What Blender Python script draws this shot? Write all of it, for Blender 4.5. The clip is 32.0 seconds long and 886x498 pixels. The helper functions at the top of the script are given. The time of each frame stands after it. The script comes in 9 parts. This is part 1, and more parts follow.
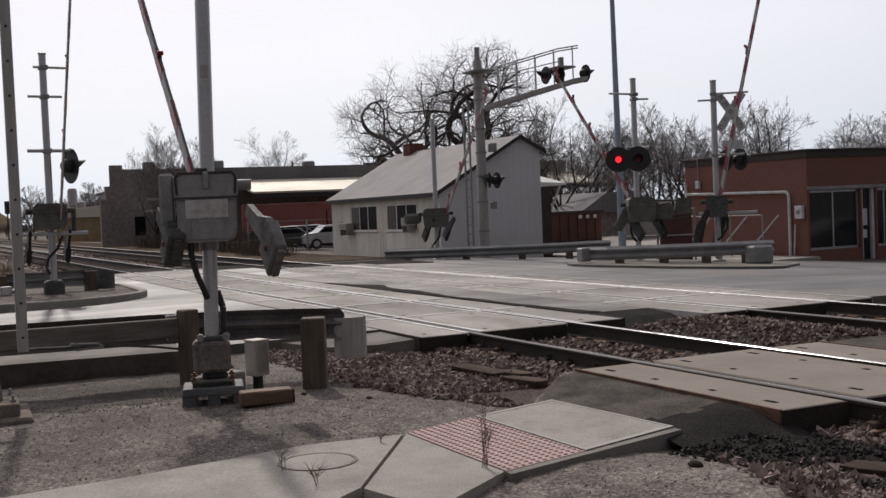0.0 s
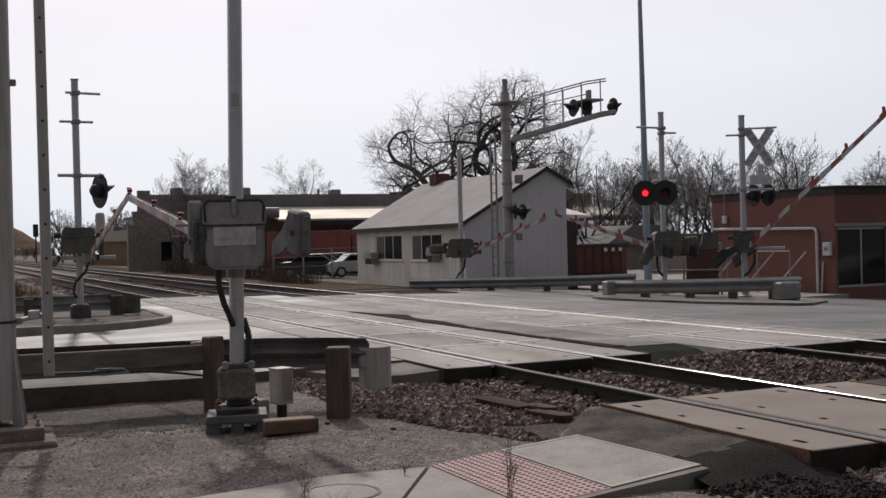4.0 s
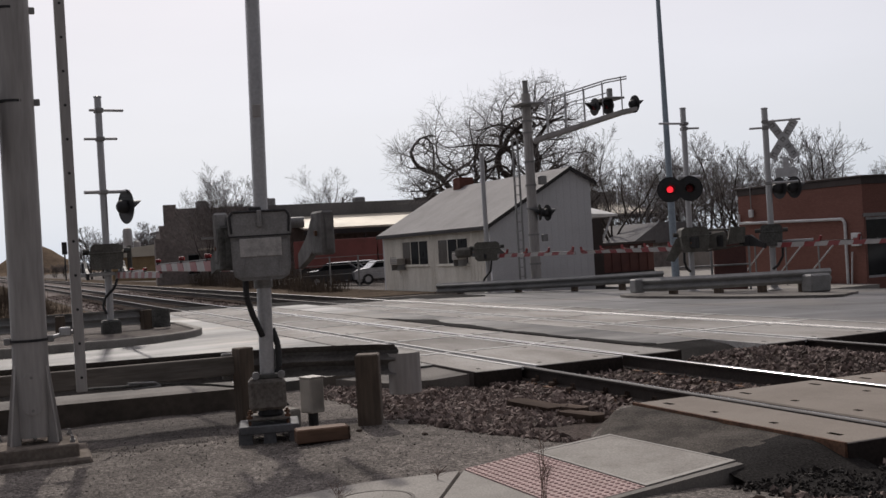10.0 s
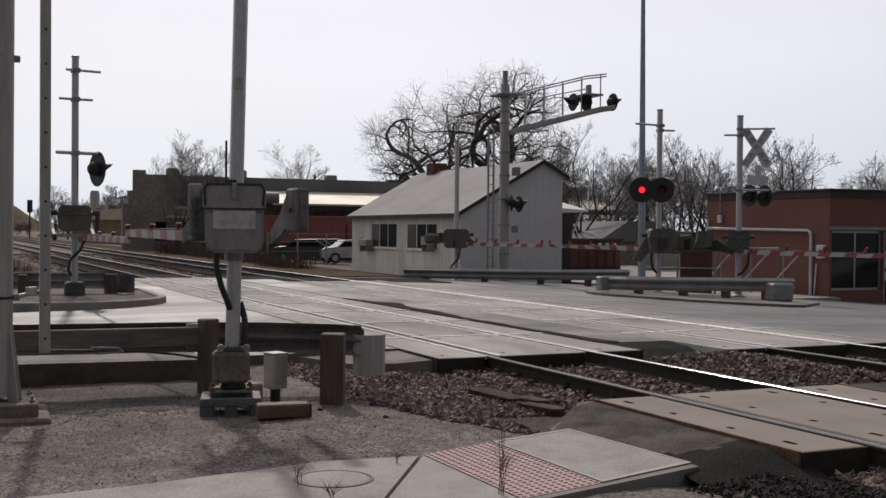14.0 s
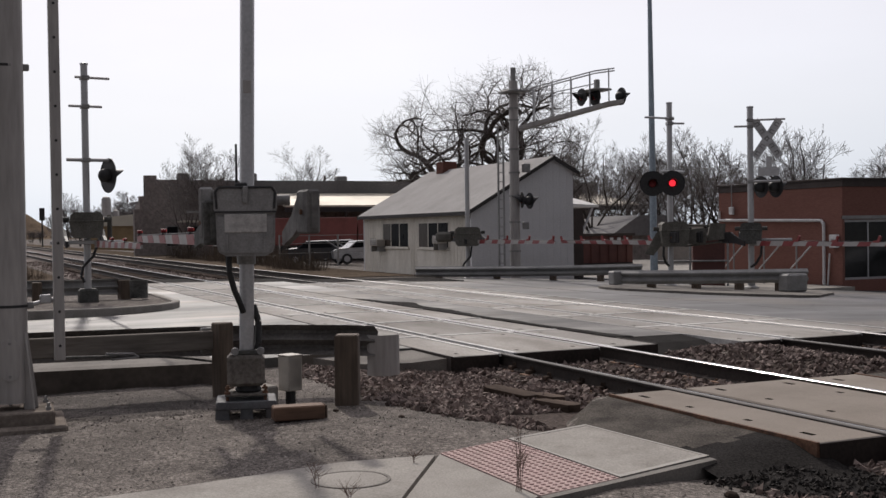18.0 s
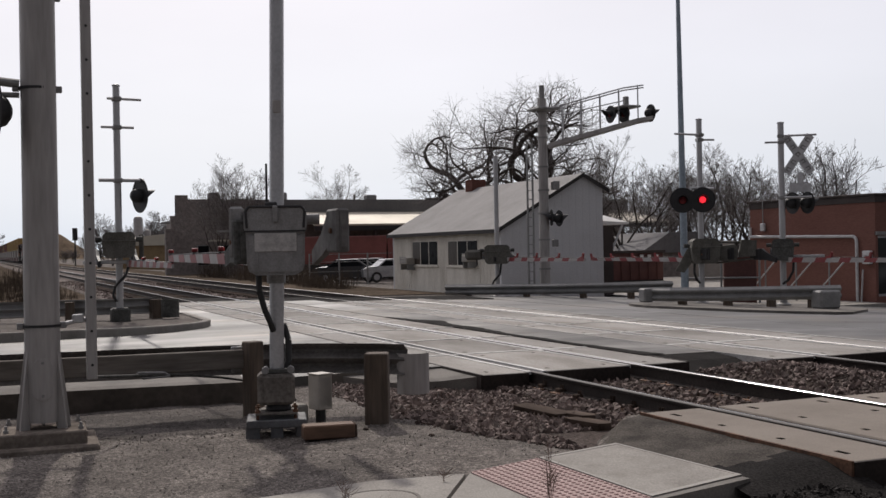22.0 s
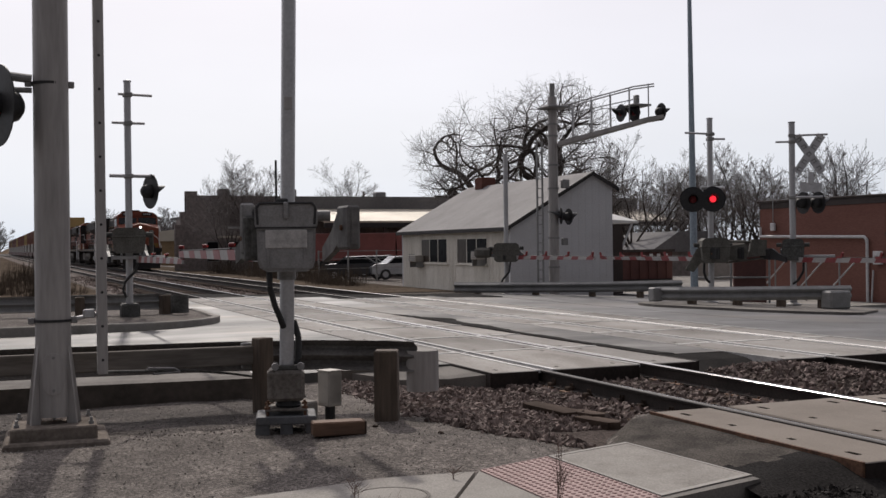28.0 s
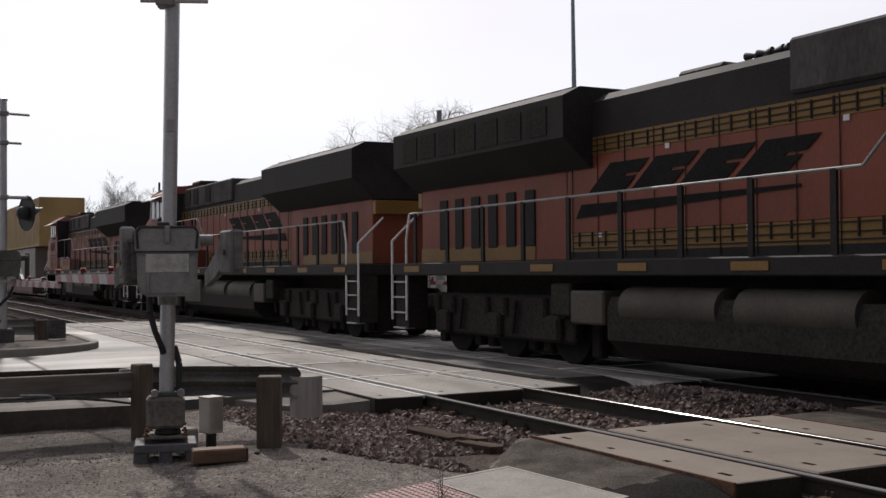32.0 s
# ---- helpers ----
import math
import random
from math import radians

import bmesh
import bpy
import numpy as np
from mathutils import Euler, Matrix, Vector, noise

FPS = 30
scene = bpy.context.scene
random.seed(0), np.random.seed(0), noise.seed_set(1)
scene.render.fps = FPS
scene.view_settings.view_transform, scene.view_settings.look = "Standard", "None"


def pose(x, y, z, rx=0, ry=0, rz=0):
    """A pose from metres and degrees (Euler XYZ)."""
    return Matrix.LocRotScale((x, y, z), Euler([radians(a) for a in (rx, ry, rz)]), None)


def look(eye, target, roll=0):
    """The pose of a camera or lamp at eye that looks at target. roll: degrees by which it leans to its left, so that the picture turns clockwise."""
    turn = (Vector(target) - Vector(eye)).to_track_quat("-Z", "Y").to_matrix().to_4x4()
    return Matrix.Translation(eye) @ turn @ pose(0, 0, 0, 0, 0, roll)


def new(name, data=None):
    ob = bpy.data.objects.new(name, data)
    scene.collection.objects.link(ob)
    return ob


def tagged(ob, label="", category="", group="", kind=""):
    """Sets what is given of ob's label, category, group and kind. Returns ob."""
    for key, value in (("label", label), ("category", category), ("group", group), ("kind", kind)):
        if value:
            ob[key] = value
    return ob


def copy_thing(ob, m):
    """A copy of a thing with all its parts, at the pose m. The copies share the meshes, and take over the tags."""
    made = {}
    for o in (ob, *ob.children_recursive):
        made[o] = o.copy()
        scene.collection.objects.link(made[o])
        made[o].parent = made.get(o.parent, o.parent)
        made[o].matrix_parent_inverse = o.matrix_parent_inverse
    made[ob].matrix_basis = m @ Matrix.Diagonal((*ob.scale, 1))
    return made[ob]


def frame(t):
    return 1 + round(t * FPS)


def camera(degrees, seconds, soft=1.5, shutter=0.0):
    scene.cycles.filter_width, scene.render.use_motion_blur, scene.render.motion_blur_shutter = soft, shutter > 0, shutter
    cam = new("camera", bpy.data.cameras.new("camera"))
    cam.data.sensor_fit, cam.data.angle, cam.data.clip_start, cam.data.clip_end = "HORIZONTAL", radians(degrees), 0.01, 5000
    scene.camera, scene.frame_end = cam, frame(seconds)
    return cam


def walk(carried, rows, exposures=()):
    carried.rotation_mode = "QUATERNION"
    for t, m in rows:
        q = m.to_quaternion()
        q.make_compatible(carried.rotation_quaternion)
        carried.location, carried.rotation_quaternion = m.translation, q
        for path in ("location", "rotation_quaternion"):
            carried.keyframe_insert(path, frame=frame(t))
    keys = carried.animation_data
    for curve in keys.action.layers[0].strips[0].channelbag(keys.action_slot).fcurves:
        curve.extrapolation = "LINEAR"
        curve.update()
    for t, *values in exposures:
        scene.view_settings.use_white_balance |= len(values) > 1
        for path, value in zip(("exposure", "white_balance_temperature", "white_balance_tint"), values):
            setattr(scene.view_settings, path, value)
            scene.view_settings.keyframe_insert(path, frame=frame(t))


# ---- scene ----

# ---- camera: hand-held at one spot beside the road, it turns and sways a little ----
EYE = (0.0, 0.0, 1.518)
cam = camera(42.81, 32.0, soft=1.5)
PATH = [  # seconds, turn about x, y and z, and the drift of the eye
    (0, 88.073, 2.403, 64.483, 0.029, 0.058, -0.021), (0.5, 88.742, 1.606, 63.797, 0.012, 0.052, -0.011),
    (1, 89.458, 1.802, 63.920, 0.011, 0.046, -0.008), (1.5, 89.755, 0.998, 64.600, 0.011, 0.040, -0.007),
    (2, 89.884, 0.357, 64.871, 0.011, 0.041, -0.008), (2.5, 90.116, 0.223, 64.825, 0.010, 0.048, -0.011),
    (4.5, 89.364, 1.811, 65.727, -0.008, 0.046, -0.009), (5, 89.860, 2.234, 64.306, 0.010, 0.048, -0.007),
    (5.5, 90.545, 1.949, 63.473, 0.027, 0.045, -0.005), (6, 90.965, 2.969, 63.141, 0.031, 0.038, -0.004),
    (6.5, 91.216, 3.063, 63.612, 0.034, 0.031, -0.004), (7, 91.271, 3.110, 64.223, 0.038, 0.030, -0.005),
    (7.5, 91.209, 3.168, 64.609, 0.035, 0.035, -0.005), (8, 91.156, 3.741, 65.386, 0.027, 0.043, -0.009),
    (8.5, 90.811, 3.987, 65.927, 0.017, 0.048, -0.012), (9, 90.340, 3.834, 66.455, 0.006, 0.049, -0.013),
    (9.5, 90.026, 3.917, 66.867, -0.001, 0.050, -0.013), (10, 89.906, 3.402, 67.037, -0.004, 0.050, -0.012),
    (10.5, 89.825, 3.310, 67.095, -0.003, 0.047, -0.010), (11, 89.953, 3.466, 67.162, -0.000, 0.044, -0.009),
    (11.5, 90.105, 2.932, 66.711, 0.003, 0.041, -0.007), (12, 90.127, 2.907, 66.168, 0.006, 0.037, -0.005),
    (12.5, 90.019, 2.446, 66.075, 0.006, 0.027, -0.003), (13, 89.675, 0.237, 66.334, 0.009, 0.015, -0.003),
    (13.5, 89.222, -0.629, 65.541, 0.013, 0.003, 0.000), (14, 89.101, -0.515, 65.431, 0.013, -0.006, 0.002),
    (14.5, 88.965, 0.208, 65.946, 0.006, -0.005, 0.002), (16.5, 89.009, 0.782, 66.344, -0.007, -0.004, 0.001),
    (17, 89.157, 0.890, 65.870, -0.001, -0.003, -0.000), (17.5, 89.128, 0.757, 65.876, 0.004, -0.003, 0.000),
    (18, 89.027, 0.819, 65.996, 0.002, -0.004, 0.001), (18.5, 89.176, 0.639, 66.023, -0.001, -0.008, 0.002),
    (19, 89.358, 0.624, 66.167, -0.000, -0.011, 0.003), (19.5, 89.484, 0.345, 66.425, -0.000, -0.011, 0.003),
    (20, 89.611, 0.625, 66.927, -0.004, -0.009, 0.004), (20.5, 89.725, 0.816, 67.206, -0.007, -0.007, 0.003),
    (21, 89.858, 0.628, 67.188, -0.004, -0.005, 0.003), (21.5, 89.871, 0.798, 67.307, 0.001, -0.003, 0.003),
    (22, 89.963, 1.104, 67.491, 0.004, -0.001, 0.003), (22.5, 89.940, 1.357, 67.688, 0.002, 0.004, 0.001),
    (23, 89.789, 1.535, 67.741, -0.002, 0.005, 0.001), (23.5, 89.624, 1.631, 67.918, -0.002, 0.003, 0.001),
    (24, 89.759, 1.551, 67.941, -0.001, 0.001, 0.003), (24.5, 89.839, 1.524, 68.027, -0.003, -0.001, 0.003),
    (25, 89.897, 1.338, 67.945, -0.003, -0.003, 0.003), (25.5, 89.889, 1.087, 67.821, -0.004, -0.006, 0.001),
    (27.5, 89.769, 0.488, 67.918, -0.011, -0.024, 0.005), (28, 89.851, 0.724, 67.936, -0.007, -0.014, 0.003),
    (28.5, 89.904, 1.154, 67.217, -0.006, -0.004, 0.003), (29, 89.987, 1.188, 65.755, -0.001, 0.003, 0.004),
    (29.5, 89.895, 1.068, 64.679, 0.010, 0.000, 0.006), (30, 90.013, 1.150, 63.852, 0.013, -0.000, 0.007),
    (30.5, 90.118, 1.089, 63.270, 0.003, 0.004, 0.006), (31, 90.392, 0.497, 62.961, -0.003, 0.008, 0.004),
    (31.5, 90.826, 0.415, 62.673, 0.007, 0.008, 0.003), (32, 91.053, 0.448, 62.236, 0.036, -0.004, 0.008)]
walk(cam, [(t, pose(EYE[0] + dx, EYE[1] + dy, EYE[2] + dz, rx, ry, rz)) for t, rx, ry, rz, dx, dy, dz in PATH],
     [(0, 0.03), (1, 0.05), (2, 0.02), (5, -0.04), (6, -0.09), (7, -0.13), (9, -0.16), (10, -0.11), (12, -0.05), (14, -0.04), (17, 0.05), (19, 0.06), (21, 0.0), (25, -0.02), (28, 0.0), (31, 0.0), (32, 0.12)])

# ---- world and sun: thin bright overcast, hazy sun low over the line ----
SUN_AZ, SUN_EL = radians(172.0), radians(39.0)


def make_world():
    w = bpy.data.worlds.new("world")
    scene.world = w
    w.use_nodes = True
    nt = w.node_tree
    nt.nodes.clear()
    out = nt.nodes.new("ShaderNodeOutputWorld")
    sky = nt.nodes.new("ShaderNodeTexSky")
    sky.sky_type = "NISHITA"
    sky.sun_disc = False
    sky.sun_elevation = SUN_EL
    sky.sun_rotation = math.pi / 2 - SUN_AZ
    sky.dust_density = 3.0
    bg1 = nt.nodes.new("ShaderNodeBackground")
    bg1.inputs["Strength"].default_value = 0.01
    nt.links.new(sky.outputs[0], bg1.inputs["Color"])
    # the cloud deck: white overhead, a little bluer towards the horizon
    geo = nt.nodes.new("ShaderNodeTexCoord")
    sep = nt.nodes.new("ShaderNodeSeparateXYZ")
    nt.links.new(geo.outputs["Generated"], sep.inputs[0])
    ramp = nt.nodes.new("ShaderNodeValToRGB")
    el = ramp.color_ramp.elements
    el[0].position, el[0].color = 0.0, (0.80, 0.88, 1.0, 1)
    el[1].position, el[1].color = 0.30, (0.98, 0.93, 1.0, 1)
    e = el.new(0.10)
    e.color = (0.90, 0.92, 1.0, 1)
    nt.links.new(sep.outputs["Z"], ramp.inputs[0])
    noi = nt.nodes.new("ShaderNodeTexNoise")
    noi.inputs["Scale"].default_value = 2.2
    noi.inputs["Detail"].default_value = 4.0
    mp = nt.nodes.new("ShaderNodeMapping")
    mp.inputs["Scale"].default_value = (1, 1, 4)
    nt.links.new(geo.outputs["Generated"], mp.inputs[0])
    nt.links.new(mp.outputs[0], noi.inputs["Vector"])
    mr = nt.nodes.new("ShaderNodeMapRange")
    mr.inputs["To Min"].default_value = 0.90
    mr.inputs["To Max"].default_value = 1.08
    nt.links.new(noi.outputs["Fac"], mr.inputs["Value"])
    # the thin cloud glows on the sun's side and is duller away from it
    dot = nt.nodes.new("ShaderNodeVectorMath")
    dot.operation = "DOT_PRODUCT"
    dot.inputs[1].default_value = (math.cos(SUN_AZ) * math.cos(SUN_EL), math.sin(SUN_AZ) * math.cos(SUN_EL), math.sin(SUN_EL))
    nt.links.new(geo.outputs["Generated"], dot.inputs[0])
    gl = nt.nodes.new("ShaderNodeMapRange")
    gl.inputs["From Min"].default_value = 0.10
    gl.inputs["From Max"].default_value = 0.80
    gl.inputs["To Min"].default_value = 0.20
    gl.inputs["To Max"].default_value = 0.86
    gl.interpolation_type = "SMOOTHSTEP"
    nt.links.new(dot.outputs["Value"], gl.inputs["Value"])
    mul = nt.nodes.new("ShaderNodeMath")
    mul.operation = "MULTIPLY"
    nt.links.new(mr.outputs[0], mul.inputs[0])
    nt.links.new(gl.outputs[0], mul.inputs[1])
    bg2 = nt.nodes.new("ShaderNodeBackground")
    nt.links.new(ramp.outputs[0], bg2.inputs["Color"])
    nt.links.new(mul.outputs[0], bg2.inputs["Strength"])
    add = nt.nodes.new("ShaderNodeAddShader")
    nt.links.new(bg1.outputs[0], add.inputs[0])
    nt.links.new(bg2.outputs[0], add.inputs[1])
    nt.links.new(add.outputs[0], out.inputs["Surface"])


make_world()
sun = new("sun", bpy.data.lights.new("sun", "SUN"))
sun.data.energy, sun.data.angle, sun.data.color = 2.42, radians(1.8), (1.0, 0.93, 0.86)
sun.matrix_world = look((math.cos(SUN_AZ) * 50, math.sin(SUN_AZ) * 50, 60), (0, 0, 60 - 50 * math.tan(SUN_EL)))
scene.view_settings.exposure = 0.0


# ---- materials ----
def mat(name, color, rough=0.7, metal=0.0, grain=30.0, amount=0.25, stain=1.2, stains=0.25, bump=0.3, dark=None, emit=0.0,
        stretch=(1, 1, 1), world_space=False, spec=0.5, bumpscale=None, per_piece=0.0):
    """A surface with fine grain and broad stains, in metres of the object's (or the world's) space."""
    m = bpy.data.materials.new(name)
    m.use_nodes = True
    nt = m.node_tree
    b = nt.nodes["Principled BSDF"]
    b.inputs["Metallic"].default_value = metal
    b.inputs["Specular IOR Level"].default_value = spec
    if world_space:
        src = nt.nodes.new("ShaderNodeNewGeometry").outputs["Position"]
    else:
        src = nt.nodes.new("ShaderNodeTexCoord").outputs["Object"]
    mp = nt.nodes.new("ShaderNodeMapping")
    mp.inputs["Scale"].default_value = stretch
    nt.links.new(src, mp.inputs[0])
    n1 = nt.nodes.new("ShaderNodeTexNoise")
    n1.inputs["Scale"].default_value, n1.inputs["Detail"].default_value = grain, 3.0
    n2 = nt.nodes.new("ShaderNodeTexNoise")
    n2.inputs["Scale"].default_value, n2.inputs["Detail"].default_value, n2.inputs["Roughness"].default_value = stain, 6.0, 0.65
    nt.links.new(mp.outputs[0], n1.inputs["Vector"])
    nt.links.new(mp.outputs[0], n2.inputs["Vector"])
    c = Vector(color)
    d = Vector(dark) if dark else c * 0.45
    lo = nt.nodes.new("ShaderNodeMix")
    lo.data_type = "RGBA"
    lo.inputs["A"].default_value = (*c, 1)
    lo.inputs["B"].default_value = (*d, 1)
    r2 = nt.nodes.new("ShaderNodeMapRange")
    r2.inputs["From Min"].default_value, r2.inputs["From Max"].default_value = 0.42, 0.72
    r2.inputs["To Max"].default_value = min(1.0, stains * 2)
    nt.links.new(n2.outputs["Fac"], r2.inputs["Value"])
    nt.links.new(r2.outputs[0], lo.inputs["Factor"])
    r1 = nt.nodes.new("ShaderNodeMapRange")
    r1.inputs["From Min"].default_value, r1.inputs["From Max"].default_value = 0.3, 0.7
    r1.inputs["To Min"].default_value, r1.inputs["To Max"].default_value = 1 - amount, 1 + amount
    nt.links.new(n1.outputs["Fac"], r1.inputs["Value"])
    fac = r1.outputs[0]
    if per_piece:
        oi = nt.nodes.new("ShaderNodeObjectInfo")
        r3 = nt.nodes.new("ShaderNodeMapRange")
        r3.inputs["To Min"].default_value, r3.inputs["To Max"].default_value = 1 - per_piece, 1 + per_piece
        nt.links.new(oi.outputs["Random"], r3.inputs["Value"])
        mm = nt.nodes.new("ShaderNodeMath")
        mm.operation = "MULTIPLY"
        nt.links.new(fac, mm.inputs[0])
        nt.links.new(r3.outputs[0], mm.inputs[1])
        fac = mm.outputs[0]
    sc = nt.nodes.new("ShaderNodeVectorMath")
    sc.operation = "SCALE"
    nt.links.new(lo.outputs["Result"], sc.inputs[0])
    nt.links.new(fac, sc.inputs["Scale"])
    nt.links.new(sc.outputs[0], b.inputs["Base Color"])
    rr = nt.nodes.new("ShaderNodeMapRange")
    rr.inputs["To Min"].default_value, rr.inputs["To Max"].default_value = max(0.03, rough - 0.12), min(1.0, rough + 0.12)
    nt.links.new(n2.outputs["Fac"], rr.inputs["Value"])
    nt.links.new(rr.outputs[0], b.inputs["Roughness"])
    if bump:
        bp = nt.nodes.new("ShaderNodeBump")
        bp.inputs["Strength"].default_value = bump
        bp.inputs["Distance"].default_value = bumpscale or 0.3 / grain
        nt.links.new(n1.outputs["Fac"], bp.inputs["Height"])
        nt.links.new(bp.outputs[0], b.inputs["Normal"])
    if emit:
        b.inputs["Emission Color"].default_value = (*color, 1)
        b.inputs["Emission Strength"].default_value = emit
    return m


def island_mat(name, dark, light, rough=0.85, grain=25.0):
    """Stones: each loose piece takes a tone of its own."""
    m = bpy.data.materials.new(name)
    m.use_nodes = True
    nt = m.node_tree
    b = nt.nodes["Principled BSDF"]
    g = nt.nodes.new("ShaderNodeNewGeometry")
    ramp = nt.nodes.new("ShaderNodeValToRGB")
    ramp.color_ramp.elements[0].color = (*dark, 1)
    ramp.color_ramp.elements[1].color = (*light, 1)
    nt.links.new(g.outputs["Random Per Island"], ramp.inputs[0])
    n = nt.nodes.new("ShaderNodeTexNoise")
    n.inputs["Scale"].default_value = grain
    nt.links.new(g.outputs["Position"], n.inputs["Vector"])
    r = nt.nodes.new("ShaderNodeMapRange")
    r.inputs["To Min"].default_value, r.inputs["To Max"].default_value = 0.6, 1.4
    nt.links.new(n.outputs["Fac"], r.inputs["Value"])
    sc = nt.nodes.new("ShaderNodeVectorMath")
    sc.operation = "SCALE"
    nt.links.new(ramp.outputs[0], sc.inputs[0])
    nt.links.new(r.outputs[0], sc.inputs["Scale"])
    nt.links.new(sc.outputs[0], b.inputs["Base Color"])
    b.inputs["Roughness"].default_value = rough
    b.inputs["Specular IOR Level"].default_value = 0.15
    return m


def gravel_mat(name, color):
    """Fine crushed stone: every chip its own tone and tilt, in broad drifts of lighter and darker dust."""
    m = bpy.data.materials.new(name)
    m.use_nodes = True
    nt = m.node_tree
    b = nt.nodes["Principled BSDF"]
    b.inputs["Roughness"].default_value, b.inputs["Specular IOR Level"].default_value = 1.0, 0.08
    src = nt.nodes.new("ShaderNodeNewGeometry").outputs["Position"]
    fac = None
    for kind, scale, lo, hi in (("cell", 52.0, 0.60, 1.44), ("cell", 120.0, 0.56, 1.46), ("noise", 30.0, 0.62, 1.38), ("noise", 9.0, 0.78, 1.22), ("noise", 3.0, 0.80, 1.20), ("noise", 0.8, 0.70, 1.30)):
        if kind == "cell":
            t = nt.nodes.new("ShaderNodeTexVoronoi")
            col = nt.nodes.new("ShaderNodeSeparateXYZ")
            nt.links.new(t.outputs["Color"], col.inputs[0])
            val = col.outputs[0]
            if scale < 60:
                height = t.outputs["Distance"]
        else:
            t = nt.nodes.new("ShaderNodeTexNoise")
            t.inputs["Detail"].default_value = 5.0
            val = t.outputs["Fac"]
        t.inputs["Scale"].default_value = scale
        nt.links.new(src, t.inputs["Vector"])
        r = nt.nodes.new("ShaderNodeMapRange")
        r.inputs["From Min"].default_value, r.inputs["From Max"].default_value = (0.0, 1.0) if kind == "cell" else (0.3, 0.7)
        r.inputs["To Min"].default_value, r.inputs["To Max"].default_value = lo, hi
        nt.links.new(val, r.inputs["Value"])
        if fac is None:
            fac = r.outputs[0]
        else:
            mm = nt.nodes.new("ShaderNodeMath")
            mm.operation = "MULTIPLY"
            nt.links.new(fac, mm.inputs[0])
            nt.links.new(r.outputs[0], mm.inputs[1])
            fac = mm.outputs[0]
    sc = nt.nodes.new("ShaderNodeVectorMath")
    sc.operation = "SCALE"
    sc.inputs[0].default_value = color
    nt.links.new(fac, sc.inputs["Scale"])
    nt.links.new(sc.outputs[0], b.inputs["Base Color"])
    bp = nt.nodes.new("ShaderNodeBump")
    bp.invert = True
    bp.inputs["Strength"].default_value, bp.inputs["Distance"].default_value = 0.3, 0.008
    nt.links.new(height, bp.inputs["Height"])
    nt.links.new(bp.outputs[0], b.inputs["Normal"])
    return m


def glow(name, color, strength):
    m = bpy.data.materials.new(name)
    m.use_nodes = True
    b = m.node_tree.nodes["Principled BSDF"]
    b.inputs["Base Color"].default_value = (*color, 1)
    b.inputs["Emission Color"].default_value = (*color, 1)
    b.inputs["Emission Strength"].default_value = strength
    return m


GALV = mat("galvanised_steel", (0.46, 0.455, 0.46), 0.42, 0.6, 40, 0.1, 3, 0.25, 0.05, dark=(0.36, 0.36, 0.37))
GALV_DULL = mat("dull_zinc", (0.28, 0.278, 0.272), 0.65, 0.3, 50, 0.15, 2.5, 0.3, 0.1, dark=(0.14, 0.135, 0.13))
ALU = mat("weathered_aluminium", (0.42, 0.42, 0.43), 0.5, 0.5, 60, 0.1, 2, 0.3, 0.05)
DARK_CAST = mat("dark_weathered_casting", (0.10, 0.10, 0.094), 0.75, 0.1, 30, 0.35, 3, 0.6, 0.2, dark=(0.035, 0.034, 0.032), spec=0.25)
CAST = mat("grey_cast_housing", (0.27, 0.265, 0.262), 0.6, 0.1, 60, 0.15, 4, 0.4, 0.15, dark=(0.15, 0.145, 0.14))
PEDESTAL = mat("brown_grey_casting", (0.185, 0.168, 0.15), 0.8, 0.1, 35, 0.25, 5, 0.5, 0.25, dark=(0.085, 0.075, 0.066), spec=0.2)
STOOL = mat("blue_grey_steel_stool", (0.145, 0.148, 0.155), 0.7, 0.2, 40, 0.2, 5, 0.5, 0.15, dark=(0.09, 0.09, 0.092), spec=0.3)
WEIGHT = mat("faded_grey_counterweight", (0.17, 0.165, 0.16), 0.75, 0.1, 40, 0.2, 5, 0.5, 0.2, dark=(0.055, 0.052, 0.05), spec=0.2)
PALE_PLATE = mat("bare_paint_patch", (0.47, 0.455, 0.44), 0.7, 0.05, 60, 0.12, 9, 0.4, 0.05)
BLACK_METAL = mat("black_painted_steel", (0.025, 0.025, 0.027), 0.6, 0.2, 40, 0.3, 3, 0.2, 0.15, dark=(0.05, 0.047, 0.042))
RUBBER = mat("black_cable_sheath", (0.02, 0.02, 0.02), 0.6, 0.0, 40, 0.2, 3, 0.2, 0.1)
RUST = mat("rusty_steel", (0.16, 0.085, 0.05), 0.85, 0.3, 40, 0.3, 4, 0.5, 0.3, dark=(0.06, 0.035, 0.028))
RAIL_SIDE = mat("rail_web_rust", (0.035, 0.026, 0.022), 0.85, 0.3, 30, 0.3, 2, 0.4, 0.2)
RAIL_DULL = mat("dull_rail_head", (0.15, 0.142, 0.135), 0.8, 0.1, 60, 0.1, 1.5, 0.3, 0.03, stretch=(0.05, 1, 1), dark=(0.12, 0.115, 0.11), spec=0.3)
RAIL_WORN = mat("worn_rail_head", (0.30, 0.29, 0.285), 0.5, 0.7, 60, 0.08, 1.5, 0.3, 0.03, stretch=(0.05, 1, 1))
RAIL_TOP = mat("polished_rail_head", (0.48, 0.47, 0.46), 0.16, 1.0, 60, 0.08, 1.5, 0.15, 0.03, stretch=(0.05, 1, 1))
WOOD_POST = mat("weathered_timber_post", (0.115, 0.088, 0.067), 0.95, 0.0, 25, 0.3, 4, 0.4, 0.5, stretch=(1, 1, 0.12), dark=(0.05, 0.038, 0.03))
